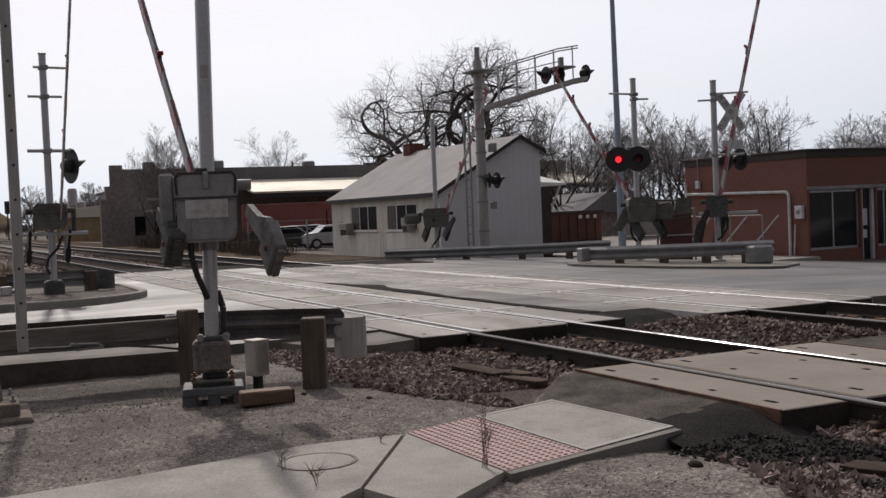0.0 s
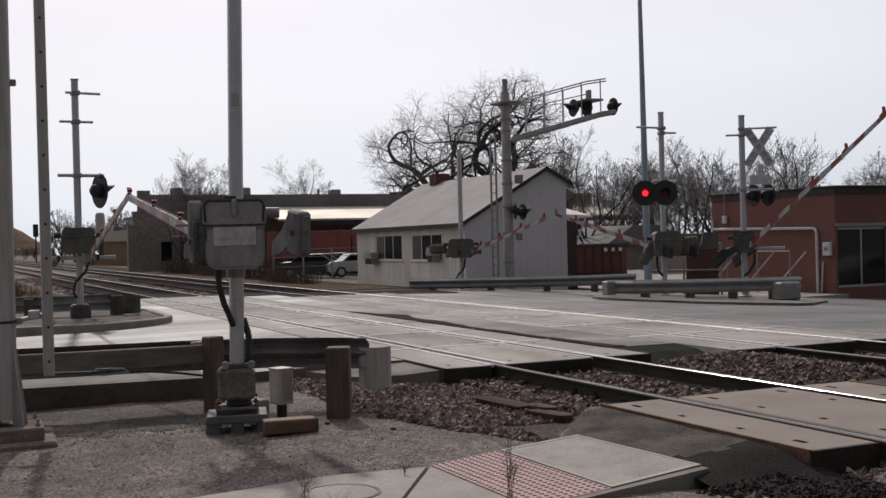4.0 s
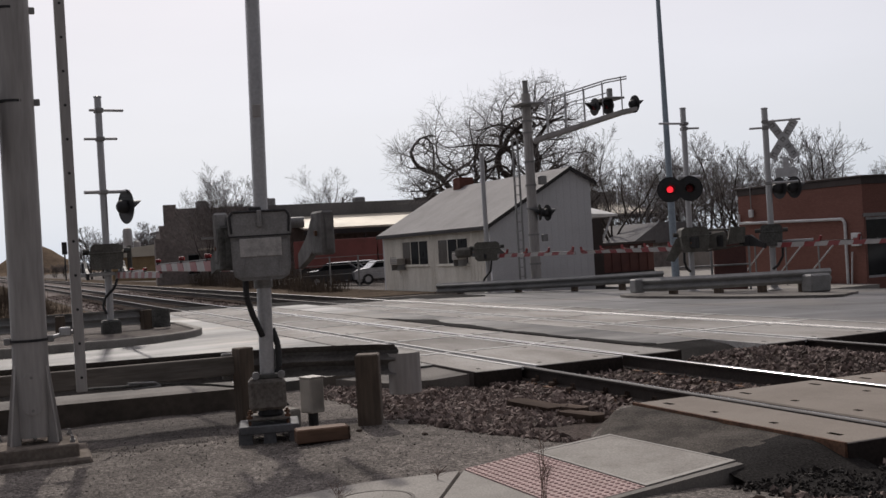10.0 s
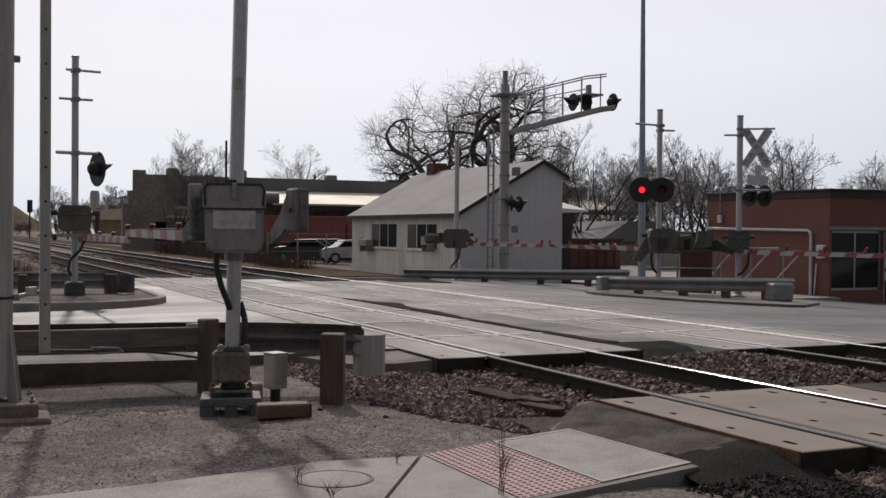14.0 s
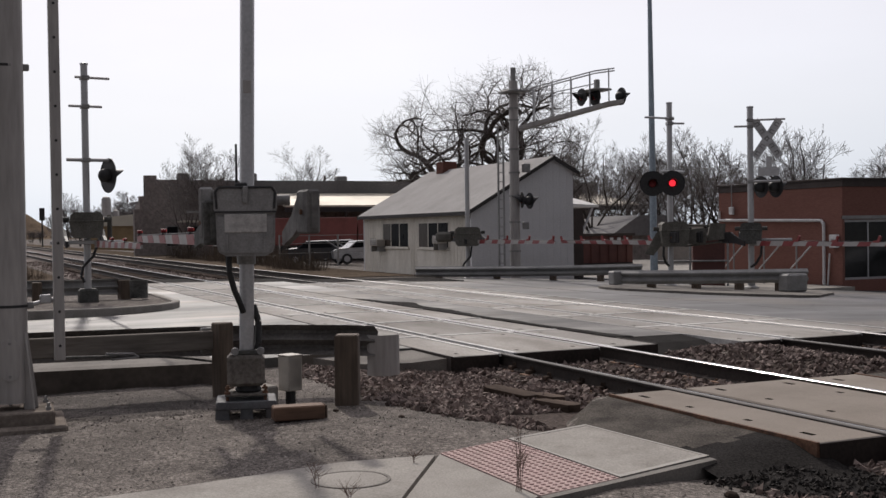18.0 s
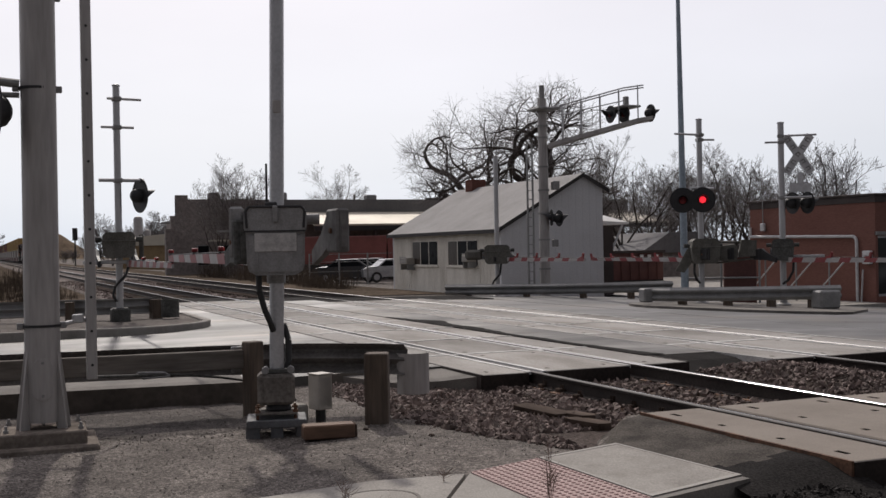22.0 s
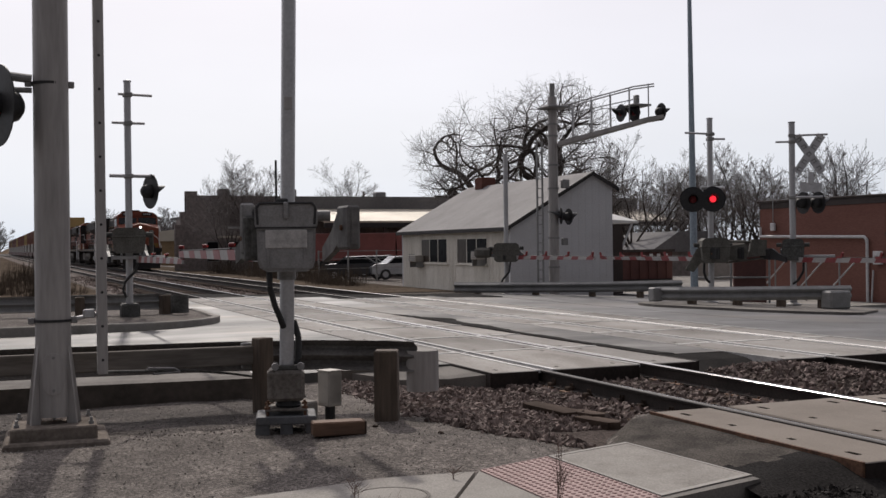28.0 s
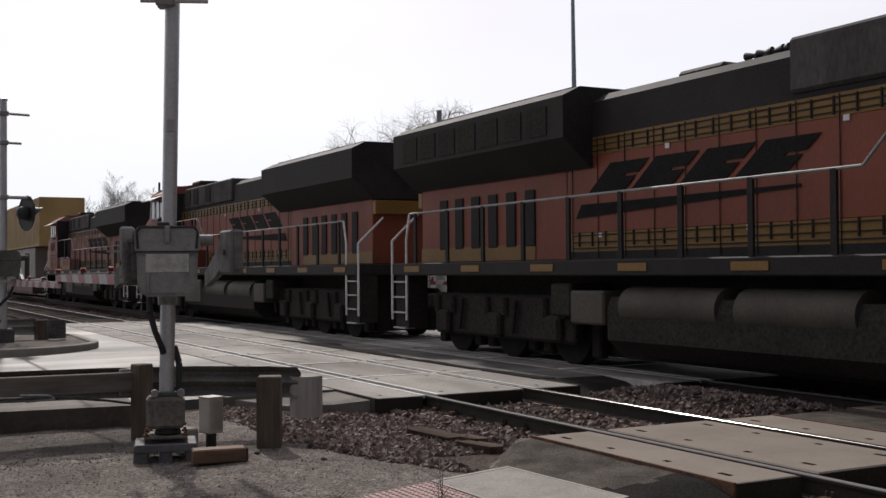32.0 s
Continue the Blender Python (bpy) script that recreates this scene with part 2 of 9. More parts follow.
TIE_WOOD = mat("creosoted_tie_timber", (0.072, 0.054, 0.044), 1.0, 0.0, 20, 0.35, 3, 0.5, 0.5, stretch=(0.15, 1, 1), dark=(0.035, 0.025, 0.019), per_piece=0.5, spec=0.05)
BROWN_WOOD = mat("stained_timber_block", (0.16, 0.092, 0.058), 0.8, 0.0, 30, 0.25, 5, 0.4, 0.3, stretch=(0.2, 1, 1), dark=(0.05, 0.03, 0.02))
CONC = mat("pale_concrete", (0.31, 0.292, 0.265), 0.95, 0.0, 70, 0.2, 1.9, 0.55, 0.25, world_space=True, dark=(0.22, 0.205, 0.185), spec=0.12)
CONC_MARGIN = mat("pale_tooled_concrete", (0.37, 0.352, 0.325), 0.95, 0.0, 70, 0.15, 2.5, 0.4, 0.15, world_space=True, spec=0.1, dark=(0.29, 0.275, 0.25))
CONC_KERB = mat("grey_kerb_concrete", (0.20, 0.186, 0.168), 0.95, 0.0, 70, 0.16, 1.2, 0.4, 0.3, world_space=True, spec=0.12, dark=(0.08, 0.075, 0.07))
PANEL_CONC = mat("crossing_panel_concrete", (0.26, 0.243, 0.222), 0.85, 0.0, 60, 0.2, 0.9, 0.8, 0.2, world_space=True, dark=(0.11, 0.094, 0.078), per_piece=0.2, stretch=(0.35, 1, 1))
PANEL_WARM = mat("walkway_panel_concrete", (0.235, 0.205, 0.175), 0.85, 0.0, 70, 0.12, 1.4, 0.3, 0.2, world_space=True, spec=0.12, dark=(0.165, 0.14, 0.118), per_piece=0.08)
HOLE_DIRT = mat("dirt_filled_recess", (0.07, 0.062, 0.055), 1.0, 0.0, 40, 0.2, 3, 0.2, 0.0, spec=0.0)
HOLE = mat("dark_recess", (0.012, 0.011, 0.01), 1.0, 0.0, 40, 0.2, 3, 0.2, 0.0, spec=0.0)
ASPHALT_DARK = mat("dusty_dark_asphalt", (0.088, 0.078, 0.068), 1.0, 0.0, 70, 0.5, 2.2, 0.85, 0.9, world_space=True, spec=0.06, dark=(0.027, 0.024, 0.022))
# weathered zinc, darkened further by putting the shade on the beam's back into it
BEAM_DARK = mat("shaded_grimy_zinc_beam", (0.15, 0.142, 0.135), 0.8, 0.1, 30, 0.2, 2.0, 0.5, 0.1, dark=(0.075, 0.07, 0.066), spec=0.15)
FOOT_DIRT = mat("dirt_covered_concrete", (0.225, 0.193, 0.166), 1.0, 0.0, 30, 0.2, 2.0, 0.5, 0.3, world_space=True, spec=0.05, dark=(0.10, 0.085, 0.072))
DARK_KERB = mat("dark_brown_kerb_face", (0.105, 0.09, 0.078), 1.0, 0.0, 12, 0.15, 1.2, 0.4, 0.4, world_space=True, spec=0.05, dark=(0.05, 0.045, 0.04))
DARK_STONE = island_mat("sooty_stone", (0.011, 0.01, 0.0095), (0.034, 0.029, 0.026))
CINDER = mat("black_cinder_fill", (0.022, 0.02, 0.019), 1.0, 0.0, 60, 0.6, 1.5, 0.4, 1.0, world_space=True, spec=0.05, bumpscale=0.01)
GRAVEL = gravel_mat("crushed_stone_ground", (0.127, 0.113, 0.102))
SHADED_DIRT = gravel_mat("shaded_dark_gravel", (0.082, 0.073, 0.067))
BALLAST_WEST = mat("paler_brown_ballast", (0.18, 0.152, 0.138), 1.0, 0.0, 14, 0.5, 0.5, 0.4, 0.8, world_space=True, spec=0.05, bumpscale=0.03, dark=(0.10, 0.083, 0.075))
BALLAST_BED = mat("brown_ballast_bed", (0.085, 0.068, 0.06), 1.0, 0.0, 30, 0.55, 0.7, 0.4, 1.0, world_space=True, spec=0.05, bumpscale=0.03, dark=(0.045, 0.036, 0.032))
GALV_OLD = mat("old_streaked_zinc", (0.385, 0.365, 0.352), 0.55, 0.25, 25, 0.12, 2.5, 0.4, 0.06, stretch=(1, 1, 0.12), dark=(0.24, 0.23, 0.22))
BRIGHT_EDGE = mat("bright_worn_edge", (0.66, 0.65, 0.63), 0.8, 0.0, 30, 0.2, 1.2, 0.5, 0.03, dark=(0.34, 0.33, 0.31), spec=0.2, stretch=(0.1, 1, 1))
WORN_STEEL = mat("worn_bright_steel", (0.46, 0.45, 0.435), 0.95, 0.0, 30, 0.2, 2, 0.5, 0.05, spec=0.05, dark=(0.25, 0.24, 0.23))
BALLAST = island_mat("ballast_stone", (0.066, 0.051, 0.045), (0.25, 0.196, 0.174))
DIRT_STONE = island_mat("dirty_small_stone", (0.09, 0.08, 0.073), (0.24, 0.215, 0.195))
PEBBLE = island_mat("loose_gravel", (0.15, 0.135, 0.12), (0.46, 0.42, 0.38))
DOMES = mat("faded_red_paver", (0.42, 0.31, 0.29), 0.85, 0.0, 60, 0.15, 3, 0.3, 0.15, world_space=True, dark=(0.34, 0.28, 0.25), spec=0.12)
DOME_DOT = mat("red_dome", (0.34, 0.225, 0.21), 0.8, 0.0, 60, 0.15, 3, 0.2, 0.1)
WHITE_PAINT = mat("white_paint", (0.37, 0.355, 0.345), 0.6, 0.0, 40, 0.08, 3, 0.2, 0.05)
RED_PAINT = mat("red_reflective_sheet", (0.21, 0.03, 0.032), 0.45, 0.0, 40, 0.08, 3, 0.15, 0.05)
RED_DIM = mat("unlit_red_lens", (0.16, 0.008, 0.012), 0.6, 0.0, 60, 0.1, 8, 0.1, 0.1)
RED_LIT = glow("lit_red_lens", (1.0, 0.03, 0.05), 1.1)
GATE_LAMP_LIT = glow("lit_gate_lamp", (1.0, 0.10, 0.08), 0.5)
HEADLIGHT = glow("headlight_lens", (1.0, 0.93, 0.95), 90.0)
LEAN_WHITE = mat("white_sheet_roof", (0.8, 0.79, 0.76), 0.6, 0.0, 20, 0.06, 1, 0.2, 0.03)
SIDING = mat("white_metal_siding", (0.60, 0.60, 0.61), 0.7, 0.0, 20, 0.08, 0.6, 0.3, 0.05, dark=(0.48, 0.48, 0.48))
SIDING_CREAM = mat("cream_painted_boards", (0.66, 0.63, 0.56), 0.8, 0.0, 25, 0.1, 0.9, 0.35, 0.1, stretch=(1, 1, 0.3), dark=(0.38, 0.35, 0.29))
SHINGLE = mat("grey_asphalt_shingles", (0.25, 0.24, 0.235), 0.95, 0.0, 40, 0.2, 0.7, 0.35, 0.3, dark=(0.17, 0.165, 0.16))
TRIM_DARK = mat("dark_roof_trim", (0.04, 0.037, 0.036), 0.8)
GLASS_DARK = mat("dark_window_glass", (0.012, 0.013, 0.015), 0.3, 0.0, 5, 0.1, 1, 0.1, 0.0, spec=0.02)
# pane with brown tones and light reflections painted into its colour
GLASS_TINTED = mat("reflection_tinted_glass", (0.075, 0.062, 0.052), 0.3, 0.0, 5, 0.1, 3, 0.35, 0.0, stretch=(3, 1, 0.3), spec=0.1)
OLIVE_CAST = mat("faded_olive_casting", (0.135, 0.13, 0.115), 0.75, 0.1, 30, 0.25, 3, 0.5, 0.2, dark=(0.075, 0.07, 0.062), spec=0.25)
GLASS_SHOP = mat("shop_window_glass", (0.022, 0.024, 0.024), 0.07, 0.0, 5, 0.1, 1, 0.3, 0.0, spec=0.3)
CHIMNEY = mat("faded_chimney_brick", (0.14, 0.066, 0.053), 0.95, 0.0, 12, 0.25, 2, 0.35, 0.3, stretch=(1, 1, 4), spec=0.1)
BRICK = mat("red_brick_face", (0.20, 0.098, 0.079), 0.95, 0.0, 9, 0.12, 0.35, 0.3, 0.2, world_space=True, stretch=(1, 1, 4), spec=0.15, dark=(0.165, 0.079, 0.064))
BRICK_OLD = mat("dark_old_brick", (0.25, 0.22, 0.205), 0.95, 0.0, 4, 0.25, 0.3, 0.3, 0.2, world_space=True, dark=(0.17, 0.145, 0.135))
FASCIA = mat("brown_black_fascia", (0.05, 0.038, 0.034), 0.8)
METAL_ROOF = mat("cream_metal_roof", (0.62, 0.57, 0.47), 0.6, 0.2, 10, 0.06, 0.2, 0.25, 0.05, world_space=True)
ROOF_GREY = mat("grey_membrane_roof", (0.17, 0.165, 0.165), 0.9, 0.0, 5, 0.1, 0.15, 0.3, 0.05, world_space=True)
BARK = mat("dark_bark", (0.055, 0.045, 0.038), 0.95, 0.0, 14, 0.3, 2, 0.4, 0.6, stretch=(1, 1, 0.3), dark=(0.025, 0.02, 0.017))
WEED = mat("dry_weed_stalk", (0.17, 0.115, 0.095), 0.95, 0.0, 30, 0.2, 5, 0.3, 0.0)
# twigs and far wood are mixed paler: distance haze put into the colour
TWIG = mat("grey_brown_twigs", (0.18, 0.162, 0.154), 0.95, 0.0, 10, 0.3, 0.3, 0.4, 0.0)
BARK_HAZED = mat("hazed_grey_bark", (0.095, 0.084, 0.08), 0.95, 0.0, 6, 0.3, 0.5, 0.4, 0.0)
TWIG_HAZED = mat("hazed_bare_wood", (0.225, 0.212, 0.21), 0.95, 0.0, 2, 0.3, 0.1, 0.4, 0.0)
SPOIL = mat("brown_spoil", (0.17, 0.13, 0.095), 0.95, 0.0, 2, 0.3, 0.1, 0.4, 0.3, world_space=True, spec=0.0)
DRY_GRASS = mat("dry_winter_grass", (0.115, 0.092, 0.072), 0.95, 0.0, 6, 0.4, 0.2, 0.4, 0.3, world_space=True, dark=(0.036, 0.03, 0.024), spec=0.0)
RED_FIN = mat("red_gate_lamp_case", (0.24, 0.03, 0.03), 0.5, 0.0, 40, 0.1, 3, 0.2, 0.05)
TIMBER_RAIL = mat("greyed_timber_rail", (0.16, 0.145, 0.13), 0.95, 0.0, 25, 0.25, 3, 0.5, 0.4, stretch=(1, 0.12, 1), dark=(0.10, 0.086, 0.073), spec=0.1, world_space=True)
WHITE_LINE = mat("worn_white_line", (0.55, 0.54, 0.52), 0.85, 0.0, 20, 0.2, 1.5, 0.5, 0.1, world_space=True, dark=(0.22, 0.21, 0.2))
BLUE_POLE = mat("blue_grey_painted_pole", (0.30, 0.36, 0.41), 0.5, 0.2)
TAN_BOX = mat("pale_beige_enclosure", (0.42, 0.39, 0.345), 0.6, 0.0, 40, 0.06, 5, 0.25, 0.05)
SIGN_BACK = mat("bare_sign_back", (0.55, 0.55, 0.56), 0.6, 0.1, 30, 0.06, 4, 0.25, 0.05)
CHALK = mat("pale_sign_face", (0.62, 0.62, 0.62), 0.6, 0.0, 30, 0.06, 4, 0.25, 0.05)
# locomotive paints
ORANGE = mat("dusty_orange_paint", (0.215, 0.058, 0.031), 0.55, 0.0, 30, 0.1, 0.9, 0.5, 0.03, dark=(0.15, 0.055, 0.038), spec=0.25, stretch=(1, 1, 0.35))
# faded orange for the trailing engine, paled further to carry the haze
FADED_HAZED = mat("hazed_faded_orange_paint", (0.36, 0.22, 0.19), 0.85, 0.0, 8, 0.2, 0.7, 0.9, 0.03, dark=(0.17, 0.06, 0.042), spec=0.15)
GLASS_CAB = mat("dark_cab_glass", (0.012, 0.014, 0.016), 0.08, 0.0, 5, 0.1, 1, 0.1, 0.0, spec=0.5)
YELLOW = mat("ochre_yellow_paint", (0.215, 0.12, 0.031), 0.45, 0.0, 30, 0.1, 1.0, 0.35, 0.03, dark=(0.17, 0.10, 0.03), spec=0.2)
LOCO_BLACK = mat("sooty_black_paint", (0.023, 0.021, 0.021), 0.7, 0.0, 30, 0.2, 1.0, 0.35, 0.03, dark=(0.045, 0.041, 0.038), spec=0.15)
DUSTY_BLACK = mat("dust_greyed_black_paint", (0.085, 0.08, 0.077), 0.8, 0.0, 20, 0.2, 0.9, 0.6, 0.03, dark=(0.035, 0.032, 0.031), spec=0.12, stretch=(1, 1, 0.4))
RUN_GEAR = mat("grimy_running_gear", (0.033, 0.029, 0.027), 0.85, 0.0, 25, 0.35, 1.5, 0.4, 0.2, dark=(0.05, 0.044, 0.038), spec=0.08)
TANK_GREY = mat("dusty_tank_paint", (0.080, 0.070, 0.058), 0.7, 0.0, 25, 0.15, 1.2, 0.4, 0.05, dark=(0.04, 0.036, 0.031), spec=0.2)
NUMBER_PAINT = mat("faded_dark_number_paint", (0.05, 0.026, 0.02), 0.6)
LETTER = mat("black_lettering", (0.017, 0.016, 0.016), 0.8, spec=0.1)
RAILING = mat("white_grab_rail", (0.8, 0.8, 0.8), 0.5)
WHEEL = mat("worn_wheel_steel", (0.025, 0.022, 0.02), 0.8, 0.1, 30, 0.2, 3, 0.3, 0.1, spec=0.12)
BOX_YELLOW = mat("yellow_container_steel", (0.40, 0.28, 0.11), 0.6, 0.0, 20, 0.1, 0.5, 0.3, 0.05)
BOX_BROWN = mat("red_brown_container_steel", (0.20, 0.085, 0.06), 0.6, 0.0, 20, 0.1, 0.5, 0.3, 0.05)
BOX_BLUE = mat("grey_container_steel", (0.22, 0.20, 0.18), 0.6, 0.0, 20, 0.1, 0.5, 0.3, 0.05)
CAR_RED = mat("dull_red_steel", (0.10, 0.036, 0.03), 0.6, 0.0, 20, 0.15, 0.6, 0.35, 0.05)
LORRY_RED = mat("faded_red_lorry_paint", (0.24, 0.07, 0.06), 0.5, 0.0, 20, 0.15, 0.6, 0.35, 0.05)
CAR_WHITE = mat("white_car_paint", (0.66, 0.66, 0.67), 0.3)
CAR_SILVER = mat("silver_car_paint", (0.40, 0.41, 0.43), 0.3, 0.4)
CAR_DARK = mat("dark_car_paint", (0.03, 0.03, 0.035), 0.3)


# ---- mesh building ----
class Solid:
    """Collects faces of primitives into one mesh."""

    def __init__(self):
        self.v, self.f, self.m, self.mats = [], [], [], []

    def _mi(self, material):
        if material is None:
            return 0
        if material not in self.mats:
            self.mats.append(material)
        return self.mats.index(material)

    def add(self, verts, faces, material=None, m=None):
        o, mi = len(self.v), self._mi(material)
        for p in verts:
            q = Vector(p)
            self.v.append(tuple(m @ q if m else q))
        for f in faces:
            self.f.append(tuple(o + i for i in f))
            self.m.append(mi)
        return self

    def box(self, x0, x1, y0, y1, z0, z1, bev=0.0, material=None, m=None):
        cx, cy, cz = (x0 + x1) / 2, (y0 + y1) / 2, (z0 + z1) / 2
        hx, hy, hz = abs(x1 - x0) / 2, abs(y1 - y0) / 2, abs(z1 - z0) / 2
        b = min(bev, hx * 0.9, hy * 0.9, hz * 0.9)
        S = [(a, c, d) for a in (-1, 1) for c in (-1, 1) for d in (-1, 1)]
        if b <= 0:
            vs = [(cx + a * hx, cy + c * hy, cz + d * hz) for a, c, d in S]
            fs = [(0, 1, 3, 2), (4, 6, 7, 5), (0, 4, 5, 1), (2, 3, 7, 6), (0, 2, 6, 4), (1, 5, 7, 3)]
            return self.add(vs, fs, material, m)
        vs, ix = [], {}
        for s in S:
            for ax in range(3):
                h = [hx - b, hy - b, hz - b]
                h[ax] += b
                ix[s, ax] = len(vs)
                vs.append((cx + s[0] * h[0], cy + s[1] * h[1], cz + s[2] * h[2]))
        fs = []
        for ax in range(3):
            u, w = [k for k in range(3) if k != ax]
            for sg in (-1, 1):
                ring = []
                for a, c in ((-1, -1), (1, -1), (1, 1), (-1, 1)):
                    s = [0, 0, 0]
                    s[ax], s[u], s[w] = sg, a, c
                    ring.append(ix[tuple(s), ax])
                fs.append(tuple(ring if (sg > 0) == (ax != 1) else ring[::-1]))
            for a in (-1, 1):
                for c in (-1, 1):
                    s1, s2 = [0, 0, 0], [0, 0, 0]
                    s1[u] = s2[u] = a
                    s1[w] = s2[w] = c
                    s1[ax], s2[ax] = -1, 1
                    s1, s2 = tuple(s1), tuple(s2)
                    fs.append((ix[s1, u], ix[s2, u], ix[s2, w], ix[s1, w]))
        for s in S:
            fs.append((ix[s, 0], ix[s, 1], ix[s, 2]))
        return self.add(vs, fs, material, m)

    def tube(self, a, b, r0, r1=None, seg=10, material=None, caps=True, m=None):
        a, b = Vector(a), Vector(b)
        r1 = r0 if r1 is None else r1
        d = (b - a)
        if d.length < 1e-6:
            return self
        q = d.to_track_quat("Z", "Y")
        vs = []
        for p, r in ((a, r0), (b, r1)):
            for k in range(seg):
                t = 2 * math.pi * k / seg
                vs.append(p + q @ Vector((math.cos(t) * r, math.sin(t) * r, 0)))
        fs = [(k, (k + 1) % seg, seg + (k + 1) % seg, seg + k) for k in range(seg)]
        if caps:
            fs += [tuple(range(seg))[::-1], tuple(range(seg, 2 * seg))]
        return self.add(vs, fs, material, m)

    def path(self, pts, r, seg=8, material=None, m=None):
        for a, b in zip(pts, pts[1:]):
            self.tube(a, b, r, r, seg, material, True, m)
        return self

    def prism(self, outline, axis, lo, hi, material=None, m=None):
        """An outline of (u, w) swept along axis 'x' (u=y, w=z), 'y' (u=x, w=z) or 'z' (u=x, w=y)."""
        def at(u, w, k):
            return {"x": (k, u, w), "y": (u, k, w), "z": (u, w, k)}[axis]
        n = len(outline)
        vs = [at(u, w, lo) for u, w in outline] + [at(u, w, hi) for u, w in outline]
        fs = [(k, (k + 1) % n, n + (k + 1) % n, n + k) for k in range(n)] + [tuple(range(n))[::-1], tuple(range(n, 2 * n))]
        return self.add(vs, fs, material, m)

    def lathe(self, profile, seg=16, material=None, m=None):
        """(radius, z) points turned about z."""
        vs, n = [], len(profile)
        for r, z in profile:
            for k in range(seg):
                t = 2 * math.pi * k / seg
                vs.append((r * math.cos(t), r * math.sin(t), z))
        fs = [(i * seg + k, i * seg + (k + 1) % seg, (i + 1) * seg + (k + 1) % seg, (i + 1) * seg + k) for i in range(n - 1) for k in range(seg)]
        return self.add(vs, fs, material, m)

    def mesh(self, name, material=None, smooth=False):
        me = bpy.data.meshes.new(name)
        me.from_pydata(self.v, [], self.f)
        mats = self.mats or [material]
        for x in mats:
            me.materials.append(x)
        if len(mats) > 1:
            me.polygons.foreach_set("material_index", self.m)
        bm = bmesh.new()
        bm.from_mesh(me)
        bmesh.ops.recalc_face_normals(bm, faces=bm.faces)
        bm.to_mesh(me)
        bm.free()
        if smooth:
            me.polygons.foreach_set("use_smooth", [True] * len(me.polygons))
            me.set_sharp_from_angle(angle=radians(35))
        me.update()
        return me


def part(name, solid, material, parent, label="", smooth=False, at=None):
    """One mesh under a thing or a part."""
    me = solid if isinstance(solid, bpy.types.Mesh) else solid.mesh(name, material, smooth)
    ob = new(name, me)
    ob.parent = parent
    if at is not None:
        ob.matrix_basis = at
    if label:
        ob["label"] = label
    return ob


def thing(name, at, label, category, group="", kind=""):
    ob = new(name)
    ob.empty_display_size = 0.2
    ob.matrix_basis = at
    return tagged(ob, label, category, group, kind)


def single(name, solid, material, label, category, kind="", at=None, smooth=False, group=""):
    ob = new(name, solid.mesh(name, material, smooth))
    if at is not None:
        ob.matrix_basis = at
    return tagged(ob, label, category, group, kind)

# ---- plan: x runs along the line (trains go to +x), y away from the camera, z = 0 at the rail tops ----
NEAR_Y, FAR_Y, GAUGE = 7.04, 11.09, 1.435
ROAD_W, ROAD_E = -41.0, -13.1


def lerp(t, pts):
    for (a, va), (b, vb) in zip(pts, pts[1:]):
        if t <= b:
            k = max(0.0, min(1.0, (t - a) / (b - a)))
            return va + (vb - va) * k
    return pts[-1][1]


def road_z(y):
    return lerp(y, [(-60, -0.35), (-10, -0.14), (2, -0.05), (5.4, -0.012), (12.8, -0.012), (16, -0.10), (20, -0.25), (30, -0.85), (60, -1.3), (200, -1.6)])


def ground_z(x, y):
    z = lerp(y, [(-200, -0.6), (-20, -0.3), (0, -0.17), (3.8, -0.15), (4.8, -0.22), (13.2, -0.27), (15, -0.25), (18, -0.34), (30, -1.0), (60, -1.5), (400, -2.0)])
    if x < -41:
        z = min(z, lerp(y, [(-30, -0.6), (2, -0.42), (5, -0.30), (13.4, -0.30), (17, -0.32), (40, -0.6)])) if y < 60 else z
    near = max(0.0, 1 - math.hypot(x + 8, y - 3) / 14)
    z += near * 0.035 * (noise.noise(Vector((x * 0.9, y * 0.9, 0))) + 0.5 * noise.noise(Vector((x * 2.7, y * 2.7, 3))))
    z += (1 - near) * 0.03 * noise.noise(Vector((x * 0.3, y * 0.3, 1)))
    # the gravel swells against the slab and the ballast shoulder
    z += 0.05 * math.exp(-((x + 8.6) ** 2 / 1.2 + (y - 3.6) ** 2 / 0.5)) + 0.05 * math.exp(-((x + 5.4) ** 2 / 0.6 + (y - 4.3) ** 2 / 0.3))
    # the ground dips to the foot of the near kerb
    if x > -13.6 and y < 4.0:
        z -= 0.075 * math.exp(-((x + 12.9) / 1.1) ** 2) * lerp(y, [(2.4, 1.0), (3.8, 0.0)])
    # stone heaped between the two lines beside the road
    if y > 8.4 and y < 10.4 and x > -13.5:
        z += 0.19 * math.sin(math.pi * (y - 8.4) / 2.0) * lerp(x, [(-13.1, 0.0), (-11.6, 1.0), (-9.6, 1.0), (-8.4, 0.3), (10, 0.3)])
    if ROAD_W + 0.2 < x < ROAD_E - 0.2 and not (5.5 < y < 12.8):
        z = min(z, road_z(y) - 0.12)
    return z


def spaced(lo, hi, step_pts):
    out, v = [lo], lo
    while v < hi:
        v += lerp(v, step_pts)
        out.append(min(v, hi))
    return out


